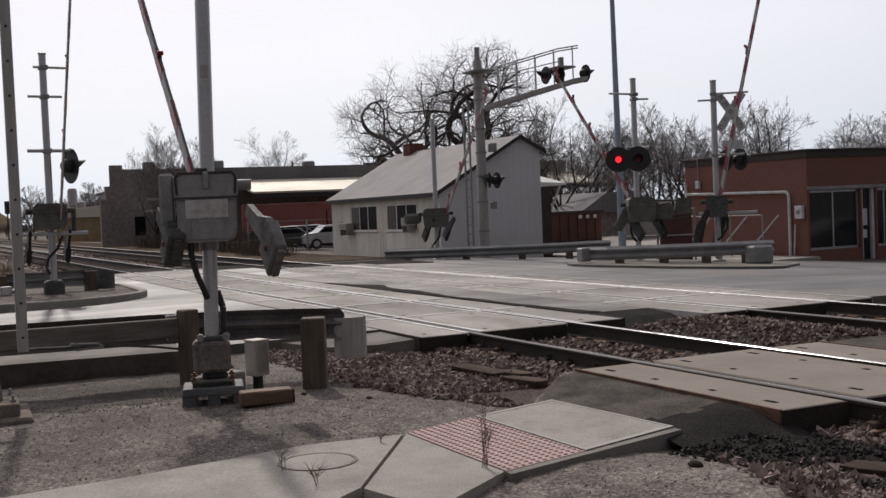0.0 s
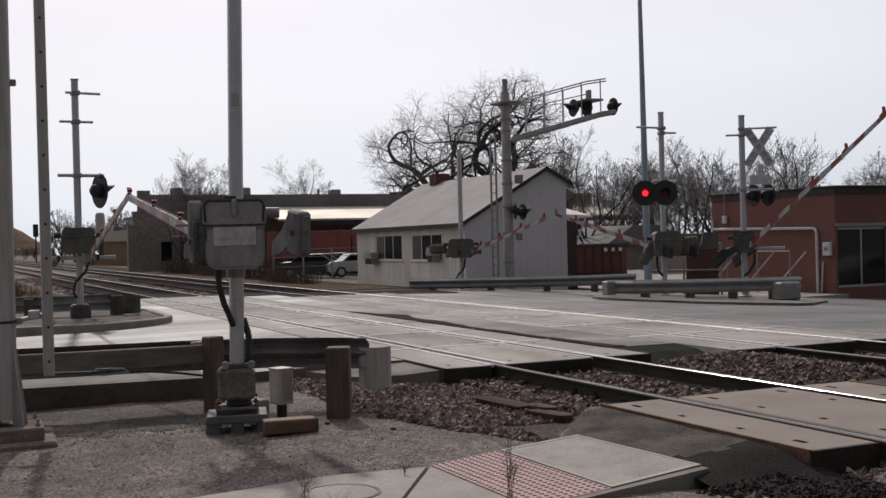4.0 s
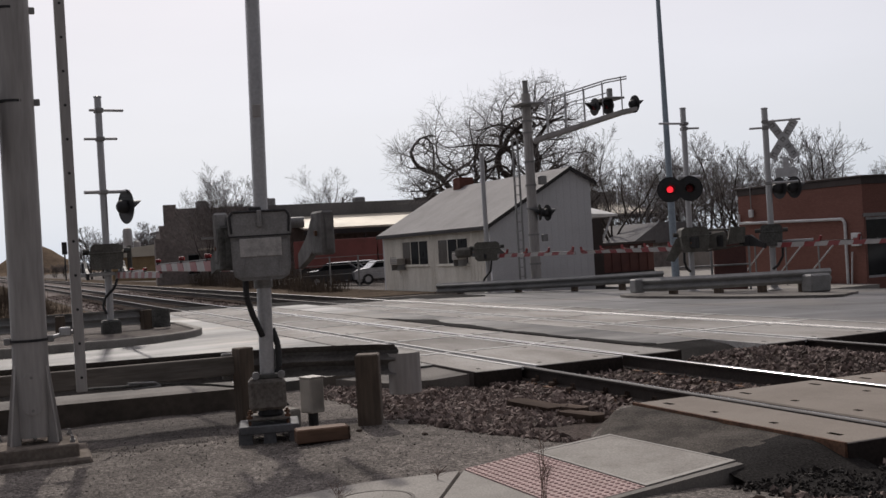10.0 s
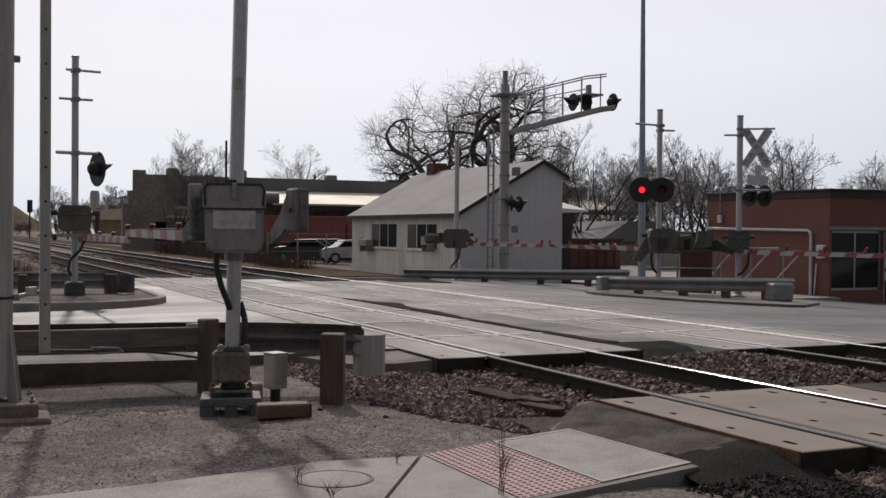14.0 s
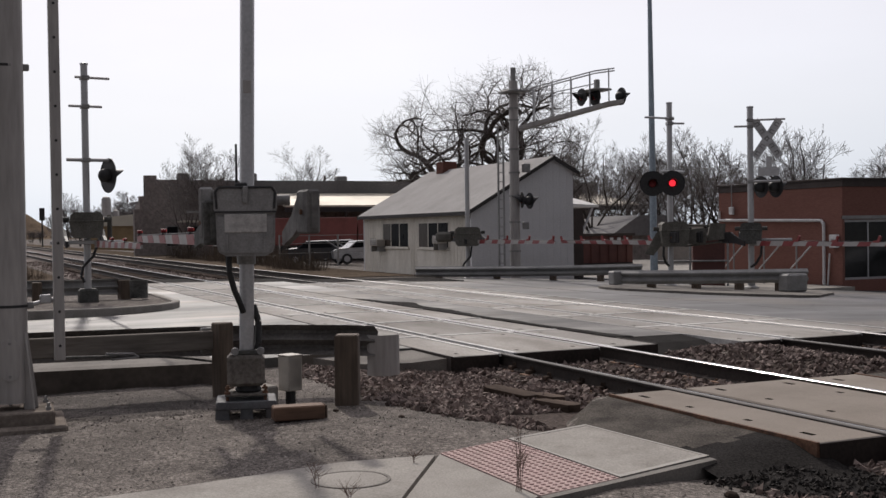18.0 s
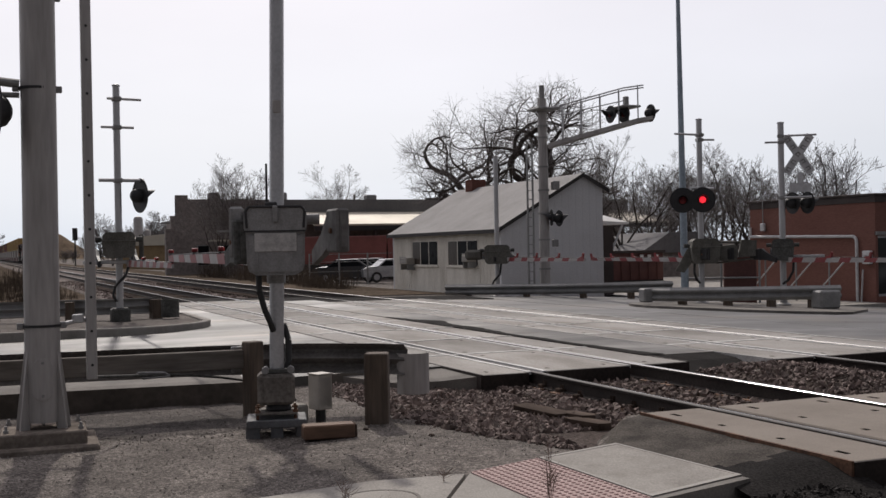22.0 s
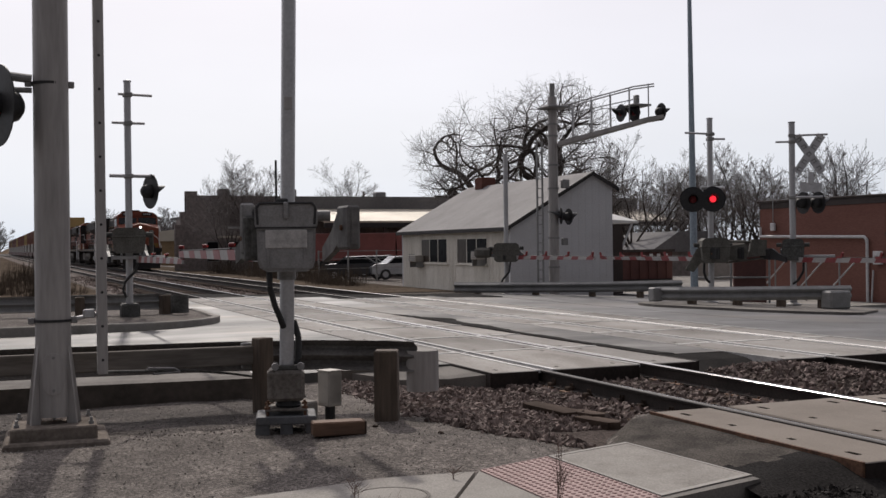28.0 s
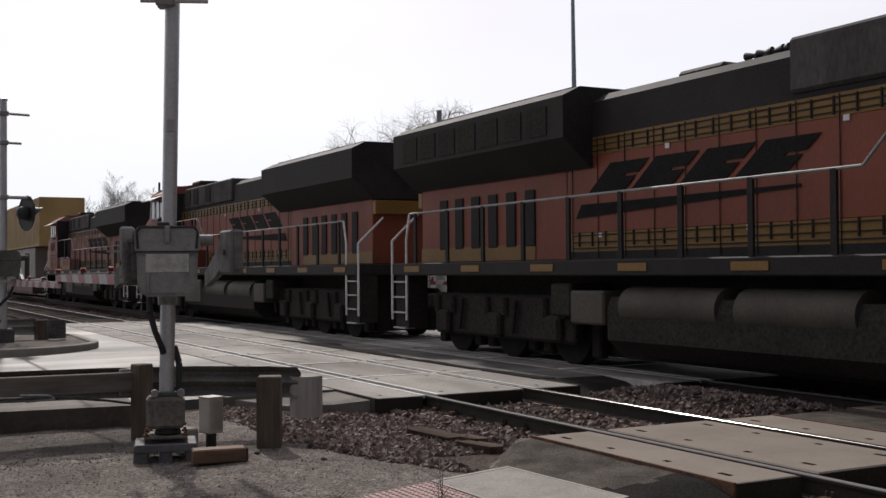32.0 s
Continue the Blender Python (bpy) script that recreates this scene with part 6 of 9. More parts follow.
def build_guard_rails():
    pts = [(-12.3, -12), (-12.05, -3), (-11.95, 0.5), (-11.75, 2.3), (-11.45, 3.2), (-11.05, 3.75), (-10.75, 4.0)]
    g = guard_rail("guard_rail", pts, [(-11.4, 2.60, 20, 0.165, 0.61), (-10.27, 3.545, -25, 0.225, 0.53), (-11.75, -1.5, 8, 0.19, 0.58), (-11.55, 0.62, 8, 0.19, 0.60)], 0.40,
                   "weathered guard rail with timber posts beside the gravel", beam=BEAM_DARK, ground=ground_z)
    # flat timber rail before the beam, between the column and the post
    for y0, y1, x in ((-9.0, -1.5, -11.78), (-1.5, 0.62, -11.66), (0.62, 2.52, -11.54)):
        part("timber_rail", Solid().box(-0.05, 0.05, 0.0, y1 - y0, 0.335, 0.525, 0.008), TIMBER_RAIL, g, "greyed flat timber rail", at=pose(x - 0.02, y0, 0, 0, 0, -3))
    # rolled end piece
    s = Solid()
    prof = []
    for k in range(9):
        a = radians(-100 + 200 * k / 8)
        prof.append((0.16 * math.cos(a), 0.17 * math.sin(a)))
    vs = [(-10.86 + u * 0.9, 4.14 + w, z) for z in (0.04, 0.455) for u, w in prof] + [(-10.86 + u * 0.86, 4.14 + w * 0.96, z) for z in (0.04, 0.455) for u, w in prof]
    n = 9
    fs = [(k, k + 1, n + k + 1, n + k) for k in range(n - 1)] + [(2 * n + k, 3 * n + k, 3 * n + k + 1, 2 * n + k + 1) for k in range(n - 1)]
    fs += [(k, 2 * n + k, 2 * n + k + 1, k + 1) for k in range(n - 1)] + [(n + k, n + k + 1, 3 * n + k + 1, 3 * n + k) for k in range(n - 1)]
    part("end_wing", s.add(vs, fs), GALV_OLD, g, "rolled zinc end piece", True)
    part("splice", Solid().box(-11.62, -11.56, 2.42, 2.56, 0.28, 0.55, 0.01), GALV_DULL, g)
    # median rail, near
    g = guard_rail("guard_rail", [(-27.2, -10), (-26.4, 0.8), (-25.9, 2.8), (-26.1, 3.9)], [(-26.02, 3.75, 12, 0.24, 0.50), (-26.0, 1.9, 0, 0.2, 0.5)], 0.36,
               "zinc guard rail with timber posts on the median island", height=0.33)
    roll = [(0.20 * math.cos(radians(a)), 0.20 * math.sin(radians(a))) for a in range(-110, 131, 20)]
    part("end_wing", Solid().prism(roll + [(u * 0.95, v * 0.95) for u, v in roll[::-1]], "z", 0.10, 0.50), DARK_CAST, g, "rolled dull end piece", at=pose(-25.72, 4.02, 0, 0, 0, 20))
    # far corner rail
    guard_rail("guard_rail", [(-34.6, 14.4), (-33.6, 15.6), (-32.4, 17.4), (-31.5, 19.4), (-31.2, 21.0)][::-1], [(-34.3, 15.1, 30, 0.18, 0.22), (-33.2, 16.7, 30, 0.18, 0.22), (-32.3, 18.3, 30, 0.18, 0.22), (-31.8, 19.8, 20, 0.18, 0.22)], 0.14,
               "long zinc guard rail at the far corner of the crossing", ground=lambda x, y: -0.2, height=0.34)
    g = guard_rail("guard_rail", [(-25.5, 16.4), (-25.0, 16.75), (-24.2, 17.9), (-23.4, 19.6), (-23.0, 20.6)][::-1], [(-25.1, 17.2, 35, 0.2, 0.2), (-24.5, 18.2, 30, 0.2, 0.2), (-24.0, 19.2, 30, 0.2, 0.2), (-23.6, 20.2, 30, 0.2, 0.2)], 0.20,
                   "zinc guard rail on the far median", ground=lambda x, y: -0.2, height=0.36)
    part("end_wing", Solid().box(-25.65, -25.35, 16.2, 16.5, 0.0, 0.36, 0.03), GALV_DULL, g, "boxed rail end")
    part("end_wing", Solid().box(-23.28, -22.85, 19.85, 20.5, -0.22, 0.26, 0.05), GALV_DULL, g, "dull boxed rail end")


def small_near_things():
    # switch box on a stub
    t = thing("utility_box", pose(-10.5, 3.045, -0.15, 0, 0, facing(10.5, -3.1) + 35), "small beige steel utility box on a stub post", "utility box")
    part("case", Solid().box(-0.09, 0.09, -0.08, 0.08, 0.15, 0.48, 0.008), TAN_BOX, t)
    part("lid", Solid().box(-0.095, 0.095, -0.085, 0.085, 0.48, 0.495, 0.004), TAN_BOX, t)
    part("door_edge", Solid().box(0.083, 0.09, -0.062, 0.066, 0.18, 0.46, 0.002), TAN_BOX, t)
    part("stub", Solid().tube((0, 0, -0.1), (0, 0, 0.18), 0.05, seg=10), BLACK_METAL, t, "black stub pipe")
    w = thing("timber_block", pose(-9.66, 2.88, -0.14, 0, 0, facing(0.06, 0.45)), "short brown timber block lying on the gravel", "timber block")
    part("block", Solid().box(-0.24, 0.22, -0.09, 0.09, 0.0, 0.125, 0.012), BROWN_WOOD, w)
    part("cut_end", Solid().box(0.215, 0.235, -0.088, 0.088, 0.004, 0.123, 0.01), TIE_WOOD, w, "dark sawn end")
    c = thing("concrete_offcut", pose(-10.62, 2.80, -0.15, 0, 0, 15), "small pale concrete offcut by the pedestal", "concrete block")
    part("offcut", Solid().box(-0.14, 0.14, -0.10, 0.10, -0.02, 0.20, 0.015), CONC, c)
    # stay rod with turnbuckle along the kerb
    s = thing("stay_rod", pose(0, 0, 0), "slack steel stay rod with a turnbuckle", "stay rod")
    part("rod", Solid().path([(-10.65, 0.98, 0.42), (-11.2, 1.45, 0.35), (-11.4, 1.8, 0.31)], 0.014, 7), DARK_CAST, s)
    part("turnbuckle", Solid().path([(-11.2, 1.43, 0.375), (-11.34, 1.70, 0.35), (-11.37, 1.76, 0.31), (-11.23, 1.49, 0.315), (-11.2, 1.43, 0.375)], 0.013, 6), CAST, s)
    part("rod", Solid().path([(-11.37, 1.76, 0.325), (-11.6, 2.3, 0.24), (-11.7, 2.9, 0.12), (-11.6, 3.1, -0.05)], 0.012, 7), DARK_CAST, s)
    # loose planks and clods
    for x, y, yaw, L in ((-10.35, 5.35, 12, 0.75), (-9.95, 5.55, 5, 0.55), (-9.55, 5.45, 9, 0.6), (-4.75, 5.3, 20, 0.8)):
        p = Solid().prism([(-L / 2, -0.07), (-L / 2 + 0.12, -0.10), (L / 2 - 0.05, -0.09), (L / 2, 0.02), (L / 2 - 0.12, 0.10), (-L / 2 + 0.04, 0.08)], "z", -0.04, 0.035)
        single("loose_plank", p, TIE_WOOD, "short grey broken tie plank in the ballast", "plank", at=pose(x, y, ground_z(x, y) + 0.04, random.uniform(-6, 6), random.uniform(-4, 4), yaw), group="loose planks")
    for x, y, r in ((-5.62, 4.42, 0.05), (-9.15, 3.65, 0.03), (-11.3, 1.6, 0.035), (-9.9, 3.3, 0.03)):
        s = Solid().lathe([(0, 0), (r * 0.9, 0.0), (r, r * 0.3), (r * 0.7, r * 0.62), (0, r * 0.75)], 7)
        single("stone_clod", s, TIE_WOOD, "dark clod lying on the gravel", "clod", at=pose(x, y, ground_z(x, y), 8, 5, random.uniform(0, 180)), group="clods")
    # dry weeds by the footway
    rng = random.Random(4)
    for bx, by, h, n in ((-6.15, 3.22, 0.46, 9), (-6.85, 2.15, 0.20, 4), (-6.35, 2.2, 0.16, 4), (-7.3, 3.0, 0.10, 3)):
        s = Solid()
        for k in range(n):
            a = rng.uniform(0, 6.28)
            l = h * rng.uniform(0.5, 1.0)
            lean = rng.uniform(0.05, 0.4)
            p0 = Vector((rng.uniform(-0.02, 0.02), rng.uniform(-0.02, 0.02), 0))
            p1 = p0 + Vector((math.cos(a) * lean * l * 0.5, math.sin(a) * lean * l * 0.5, l * 0.6))
            p2 = p1 + Vector((math.cos(a) * lean * l * 0.6, math.sin(a) * lean * l * 0.6, l * 0.4))
            s.path([p0, p1, p2], 0.0018, 4)
            for j in range(9):
                q = p1.lerp(p2, j / 9)
                e = q + Vector((rng.uniform(-0.07, 0.07), rng.uniform(-0.07, 0.07), rng.uniform(0.02, 0.08)))
                s.tube(q, e, 0.0012, 0.0006, 3)
        single("dry_weed", s, WEED, "dry reddish weed growing beside the footway slab", "weed", at=pose(bx, by, -0.12), group="dry weeds")


# ---- buildings ----
def wall_with_openings(u0, u1, z0, z1, holes, d0, d1, axis="y"):
    """One wall mesh of thickness d0..d1 pierced by rectangular holes (u_lo, u_hi, z_lo, z_hi)."""
    us = sorted({u0, u1, *[h[0] for h in holes], *[h[1] for h in holes]})
    zs = sorted({z0, z1, *[h[2] for h in holes], *[h[3] for h in holes]})
    nu, nz = len(us), len(zs)
    full = [[not any(h[0] <= us[i] and us[i + 1] <= h[1] and h[2] <= zs[j] and zs[j + 1] <= h[3] for h in holes) for j in range(nz - 1)] for i in range(nu - 1)]

    def at(u, d, z):
        return (u, d, z) if axis == "y" else (d, u, z)
    vs = [at(u, d, z) for d in (d0, d1) for u in us for z in zs]

    def ix(k, i, j):
        return k * nu * nz + i * nz + j
    fs = []
    for i in range(nu - 1):
        for j in range(nz - 1):
            if not full[i][j]:
                continue
            for k in (0, 1):
                fs.append((ix(k, i, j), ix(k, i + 1, j), ix(k, i + 1, j + 1), ix(k, i, j + 1)))
            for di, dj, a, b in ((-1, 0, (i, j), (i, j + 1)), (1, 0, (i + 1, j), (i + 1, j + 1)), (0, -1, (i, j), (i + 1, j)), (0, 1, (i, j + 1), (i + 1, j + 1))):
                p, q = i + di, j + dj
                if not (0 <= p < nu - 1 and 0 <= q < nz - 1 and full[p][q]):
                    fs.append((ix(0, *a), ix(0, *b), ix(1, *b), ix(1, *a)))
    return Solid().add(vs, fs)


def build_house():
    """The white saltbox beside the crossing: cream window wall to the tracks, grey-white gable to the street."""
    X0, X1, Y0, Y1, RY = -49.6, -37.9, 18.03, 22.4, 21.5      # plan and ridge line
    zb, ze, zr, zk = -0.5, 2.22, 4.2, 3.72                   # base, front eave, ridge, back eave
    hs = thing("small_house", pose(0, 0, 0), "small white saltbox house with a grey shingle roof, beside the tracks", "house")
    # front wall with two window openings
    wins = [(-47.1, -44.05, 0.78, 1.86), (-43.0, -39.95, 0.78, 1.84)]
    XF = X1 - 0.16
    wall = part("wall", wall_with_openings(X0 + 0.16, XF, zb, ze, wins, Y0, Y0 + 0.15), SIDING_CREAM, hs, "cream painted board wall")
    bd = Solid().box(-0.015, 0.015, -0.012, 0.0, zb, ze - 0.05).mesh("batten", SIDING_CREAM)
    x = X0 + 0.2
    while x < XF:
        if not any(a - 0.05 < x < b + 0.05 for a, b, _, _ in wins):
            part("batten", bd, None, wall, at=pose(x, Y0, 0))
        x += 0.31
    for a, b, lo, hi in wins:
        w = part("window", Solid().box(a, b, Y0 - 0.012, Y0 + 0.06, lo, lo + 0.05).box(a, b, Y0 - 0.012, Y0 + 0.06, hi - 0.05, hi).box(a, a + 0.05, Y0 - 0.012, Y0 + 0.06, lo, hi).box(b - 0.05, b, Y0 - 0.012, Y0 + 0.06, lo, hi), SIDING_CREAM, hs, "three-light window with dark panes")
        for k in range(3):
            u, v = a + 0.06 + (b - a - 0.12) * k / 3, a + 0.06 + (b - a - 0.12) * (k + 1) / 3
            part("pane", Solid().box(u + 0.02, v - 0.02, Y0 - 0.006, Y0 + 0.006, lo + 0.05, hi - 0.05), GLASS_TINTED if k == 0 else GLASS_DARK, w)
        for k in (1, 2):
            u = a + 0.06 + (b - a - 0.12) * k / 3
            part("mullion", Solid().box(u - 0.03, u + 0.03, Y0 - 0.014, Y0 + 0.03, lo, hi), SIDING_CREAM, w)
        part("sill", Solid().box(a - 0.08, b + 0.08, Y0 - 0.06, Y0 + 0.02, lo - 0.06, lo, 0.01), SIDING_CREAM, w)
    # gable wall to the street with vertical ribs
    out = [(Y0, zb), (Y1, zb), (Y1, zk), (RY, zr), (Y0, ze)]
    gable = part("wall", Solid().prism(out, "x", X1 - 0.15, X1), SIDING, hs, "grey-white ribbed metal gable wall")
    y = Y0 + 0.2
    while y < Y1 - 0.05:
        top = ze + (zr - ze) * (y - Y0) / (RY - Y0) if y < RY else zr - (zr - zk) * (y - RY) / (Y1 - RY)
        part("rib", Solid().box(X1, X1 + 0.009, y - 0.015, y + 0.015, zb, top - 0.03), SIDING, gable)
        y += 0.3
    part("wall", Solid().prism(out, "x", X0, X0 + 0.15), SIDING, hs)
    part("wall", Solid().box(X0 + 0.16, XF, Y1 - 0.15, Y1, zb, zk), SIDING, hs)
    # roof slabs with a dark rake trim
    t = 0.09
    e = 0.22
    k = (zr - ze) / (RY - Y0)
    roof = part("roof", Solid().prism([(Y0 - e, ze - e * k), (RY, zr), (RY, zr + t), (Y0 - e, ze - e * k + t)], "x", X0 - 0.2, X1 + 0.12), SHINGLE, hs, "grey worn shingle roof slope")
    k2 = (zr - zk) / (Y1 - RY)
    part("roof", Solid().prism([(RY, zr), (Y1 + e, zk - e * k2), (Y1 + e, zk - e * k2 + t), (RY, zr + t)], "x", X0 - 0.2, X1 + 0.12), SHINGLE, hs)
    rake = Solid().prism([(Y0 - e, ze - e * k - 0.06), (RY, zr - 0.05), (RY, zr + t + 0.01), (Y0 - e, ze - e * k + t + 0.01)], "x", X1 + 0.12, X1 + 0.16)
    part("rake_trim", rake, TRIM_DARK, roof, "dark rake board")
    rake = Solid().prism([(RY, zr - 0.06), (Y1 + e, zk - e * k2 - 0.06), (Y1 + e, zk - e * k2 + t), (RY, zr + t + 0.01)], "x", X1 + 0.12, X1 + 0.16)
    part("rake_trim", rake, TRIM_DARK, roof, "dark rake board")
    part("eave_board", Solid().box(X0 - 0.2, X1 + 0.12, Y0 - e - 0.02, Y0 - e + 0.02, ze - e * k - 0.05, ze - e * k + 0.1), TRIM_DARK, roof, "dark eave board")
    part("chimney", Solid().box(-48.3, -47.5, 21.2, 21.9, 3.8, 4.66, 0.02), CHIMNEY, hs, "short red brick chimney")
    # window air conditioners
    for x, lo, wd, hg in ((-47.2, 0.84, 0.44, 0.28), (-40.35, 0.98, 0.28, 0.28)):
        a = thing("window_air_conditioner", pose(x, Y0 - 0.02, lo), "boxy grey window air conditioner on the house wall", "air conditioner", "air conditioners")
        part("case", Solid().box(-wd, wd, -0.4, 0.0, 0.0, hg, 0.02), TAN_BOX, a)
        for k in range(4):
            part("louvre", Solid().box(-wd + 0.06, wd - 0.06, -0.415, -0.4, 0.06 + 0.08 * k, 0.09 + 0.08 * k), CAST, a)
        part("bracket", Solid().box(-wd + 0.02, -wd + 0.06, -0.35, 0.02, -0.25, 0.0), GALV_DULL, a)
        part("bracket", Solid().box(wd - 0.06, wd - 0.02, -0.35, 0.02, -0.25, 0.0), GALV_DULL, a)
    # shed roof behind the gable end
    sh = thing("lean_to", pose(0, 0, 0), "pale-roofed lean-to behind the white house", "lean-to")
    hip = [(-48, 22.75, 3.02), (-40.3, 22.75, 3.02), (-39.0, 22.75, 2.50), (-39.0, 24.25, 2.42), (-48, 24.25, 2.42)]
    part("roof", Solid().add(hip + [(x, y, 2.34) for x, y, z in hip], [(0, 1, 3, 4), (1, 2, 3), (5, 9, 8, 7, 6), (0, 5, 6, 1), (1, 6, 7, 2), (2, 7, 8, 3), (3, 8, 9, 4), (4, 9, 5, 0)]), LEAN_WHITE, sh, "white sheet roof with a hipped end")
    part("post", Solid().tube((-39.1, 23.45, 1.2), (-39.1, 24.0, 2.32), 0.05, seg=8), SIDING, sh, "white raking post")
    part("back_wall", Solid().box(-41.0, -39.0, 22.65, 23.5, -1, 2.29), FASCIA, sh, "dark boarded wall")


def build_brick_shop():
    """The low brick commercial building beyond the far lanes: blind wall to the tracks, glazed front to the street."""
    X1, Y0 = -29.97, 28.4
    X0, Y1 = -36.7, 62.0
    zb, zt = -1.1, 3.05
    b = thing("brick_shop", pose(0, 0, 0), "low red brick shop with dark fascia and glazed front", "commercial building")
    # track-side wall, a little angled parapet line
    side = part("wall", Solid().box(X0, X1 - 0.302, Y0, Y0 + 0.3, zb, zt), BRICK, b, "blind red brick side wall")
    # street wall with glazed bays
    bays = [(28.50, 30.88), (31.70, 32.60), (32.66, 34.9), (35.0, 37.4), (39.0, 41.2), (41.3, 43.6), (45, 47.5), (48, 51)]
    lo, hi = -0.42, 1.67
    front = part("wall", wall_with_openings(Y0, Y1, zb, zt, [(p, q, lo, hi) for p, q in bays] + [(30.95, 31.62, zb + 0.02, hi)], X1 - 0.3, X1, "x"), BRICK, b, "red brick street wall with glazed bays")
    for a, c in bays:
        w = part("shop_window", Solid().box(X1 - 0.2, X1 - 0.12, a, a + 0.07, lo, hi).box(X1 - 0.2, X1 - 0.12, c - 0.07, c, lo, hi).box(X1 - 0.2, X1 - 0.12, a, c, hi - 0.08, hi).box(X1 - 0.2, X1 - 0.12, a, c, lo, lo + 0.08), GALV, b, "tall glazed shop bay")
        part("pane", Solid().box(X1 - 0.17, X1 - 0.155, a + 0.07, c - 0.07, lo + 0.08, hi - 0.08), GLASS_SHOP, w)
        part("mullion", Solid().box(X1 - 0.19, X1 - 0.13, (a + c) / 2 - 0.03, (a + c) / 2 + 0.03, lo + 0.08, hi - 0.08), GALV, w, "thin pale mullion")
    # recessed door with its sidelight
    d = part("shop_door", Solid().box(X1 - 0.25, X1 - 0.2, 31.0, 31.57, zb + 0.02, hi), GLASS_SHOP, b, "dark glazed shop door")
    for y0, y1 in ((30.955, 31.06), (31.50, 31.615)):
        part("door_jamb", Solid().box(X1 - 0.28, X1 - 0.08, y0, y1, zb + 0.02, hi), CHALK, d, "white door jamb")
    part("notice", Solid().box(X1 - 0.2, X1 - 0.19, 31.12, 31.38, 0.35, 0.95), CHALK, d, "pale notice taped to the door")
    part("notice", Solid().box(X1 - 0.2, X1 - 0.19, 31.16, 31.36, -0.1, 0.2), CHALK, d)
    part("fascia", Solid().box(X0 - 0.1, X1 + 0.08, Y0 - 0.08, Y1, zt, zt + 0.07, 0.01).box(X0, X1 + 0.03, Y0 - 0.03, Y1, zt - 0.24, zt, 0.01), FASCIA, b, "dark brown parapet fascia")
    part("band", Solid().box(X1 - 0.05, X1 + 0.05, Y0, Y1, hi + 0.02, hi + 0.14), GALV_DULL, b, "grey lintel band over the windows")
    part("roof", Solid().box(X0 + 0.31, X1 - 0.31, Y0 + 0.31, Y1 - 0.31, zt - 0.2, zt - 0.05), ROOF_GREY, b)
    part("wall", Solid().box(X0 + 0.004, X0 + 0.3, Y0 + 0.31, Y1, zb, zt - 0.004), BRICK, b)
    part("back_wall", Solid().box(X0 + 0.31, X1 - 0.31, Y1 - 0.3, Y1 - 0.004, zb, zt - 0.25), BRICK, b)
    # white service pipe across the side wall
    p = thing("service_pipe", pose(0, 0, 0), "white service pipe bent down the brick wall", "pipe")
    part("pipe", Solid().path([(X0 + 0.12, Y0 - 0.09, 2.1), (X0 + 0.12, Y0 - 0.09, 1.74), (X1 - 0.93, Y0 - 0.09, 1.66), (X1 - 0.82, Y0 - 0.09, 1.56), (X1 - 0.80, Y0 - 0.09, 1.45), (X1 - 0.80, Y0 - 0.09, zb)], 0.055, 10), CHALK, p, "", True)
    part("pipe", Solid().path([(X1 - 0.52, Y0 - 0.09, 0.5), (X1 - 0.66, Y0 - 0.09, zb)], 0.03, 8), CHALK, p)
    m = thing("meter_box", pose(X1 - 0.30, Y0 - 0.02, 0.92), "small white meter box on the brick wall", "meter box")
    part("case", Solid().box(-0.19, 0.19, -0.14, 0, -0.22, 0.24, 0.02), CHALK, m)
    part("label_bar", Solid().box(-0.08, 0.08, -0.145, -0.14, -0.05, 0.08), CAST, m)
    f = thing("wall_lamp", pose(X0 + 0.9, Y0 - 0.05, 2.1), "small conduit box high on the brick wall", "wall box")
    part("box", Solid().box(-0.12, 0.12, -0.1, 0, -0.15, 0.15, 0.02), CHALK, f)
    part("conduit", Solid().tube((0, -0.04, 0.15), (0, -0.04, 1.0), 0.02, seg=6), GALV_DULL, f)
    # pale parking apron in front
    single("parking_apron", Solid().box(-62, -29.2, 22.7, 28.2, -1.4, -0.60).box(-62, -37.2, 28.3, 42, -1.4, -0.60).box(-29.9, -27.8, 28.2, 64, -1.6, -1.0), CONC, "pale concrete apron before the brick shop", "pavement", kind="structure")
    # chain-link fence with diagonal stays before the wall
    fe = thing("chain_link_fence", pose(0, 0, 0), "low chain-link fence before the brick wall", "fence")
    for x in (-36.0, -34.3, -32.6, -30.9):
        part("post", Solid().tube((x, 27.2, -0.7), (x, 27.2, 0.9), 0.03, seg=8), GALV_DULL, fe)
    part("top_rail", Solid().tube((-36.0, 27.2, 0.88), (-30.9, 27.2, 0.88), 0.022, seg=8), GALV_DULL, fe)
    for x in (-34.6, -32.6, -31.0):
        part("stay", Solid().tube((x - 1.0, 27.2, -0.65), (x + 0.9, 27.2, 0.85), 0.028, seg=8), GALV, fe, "pale diagonal stay")


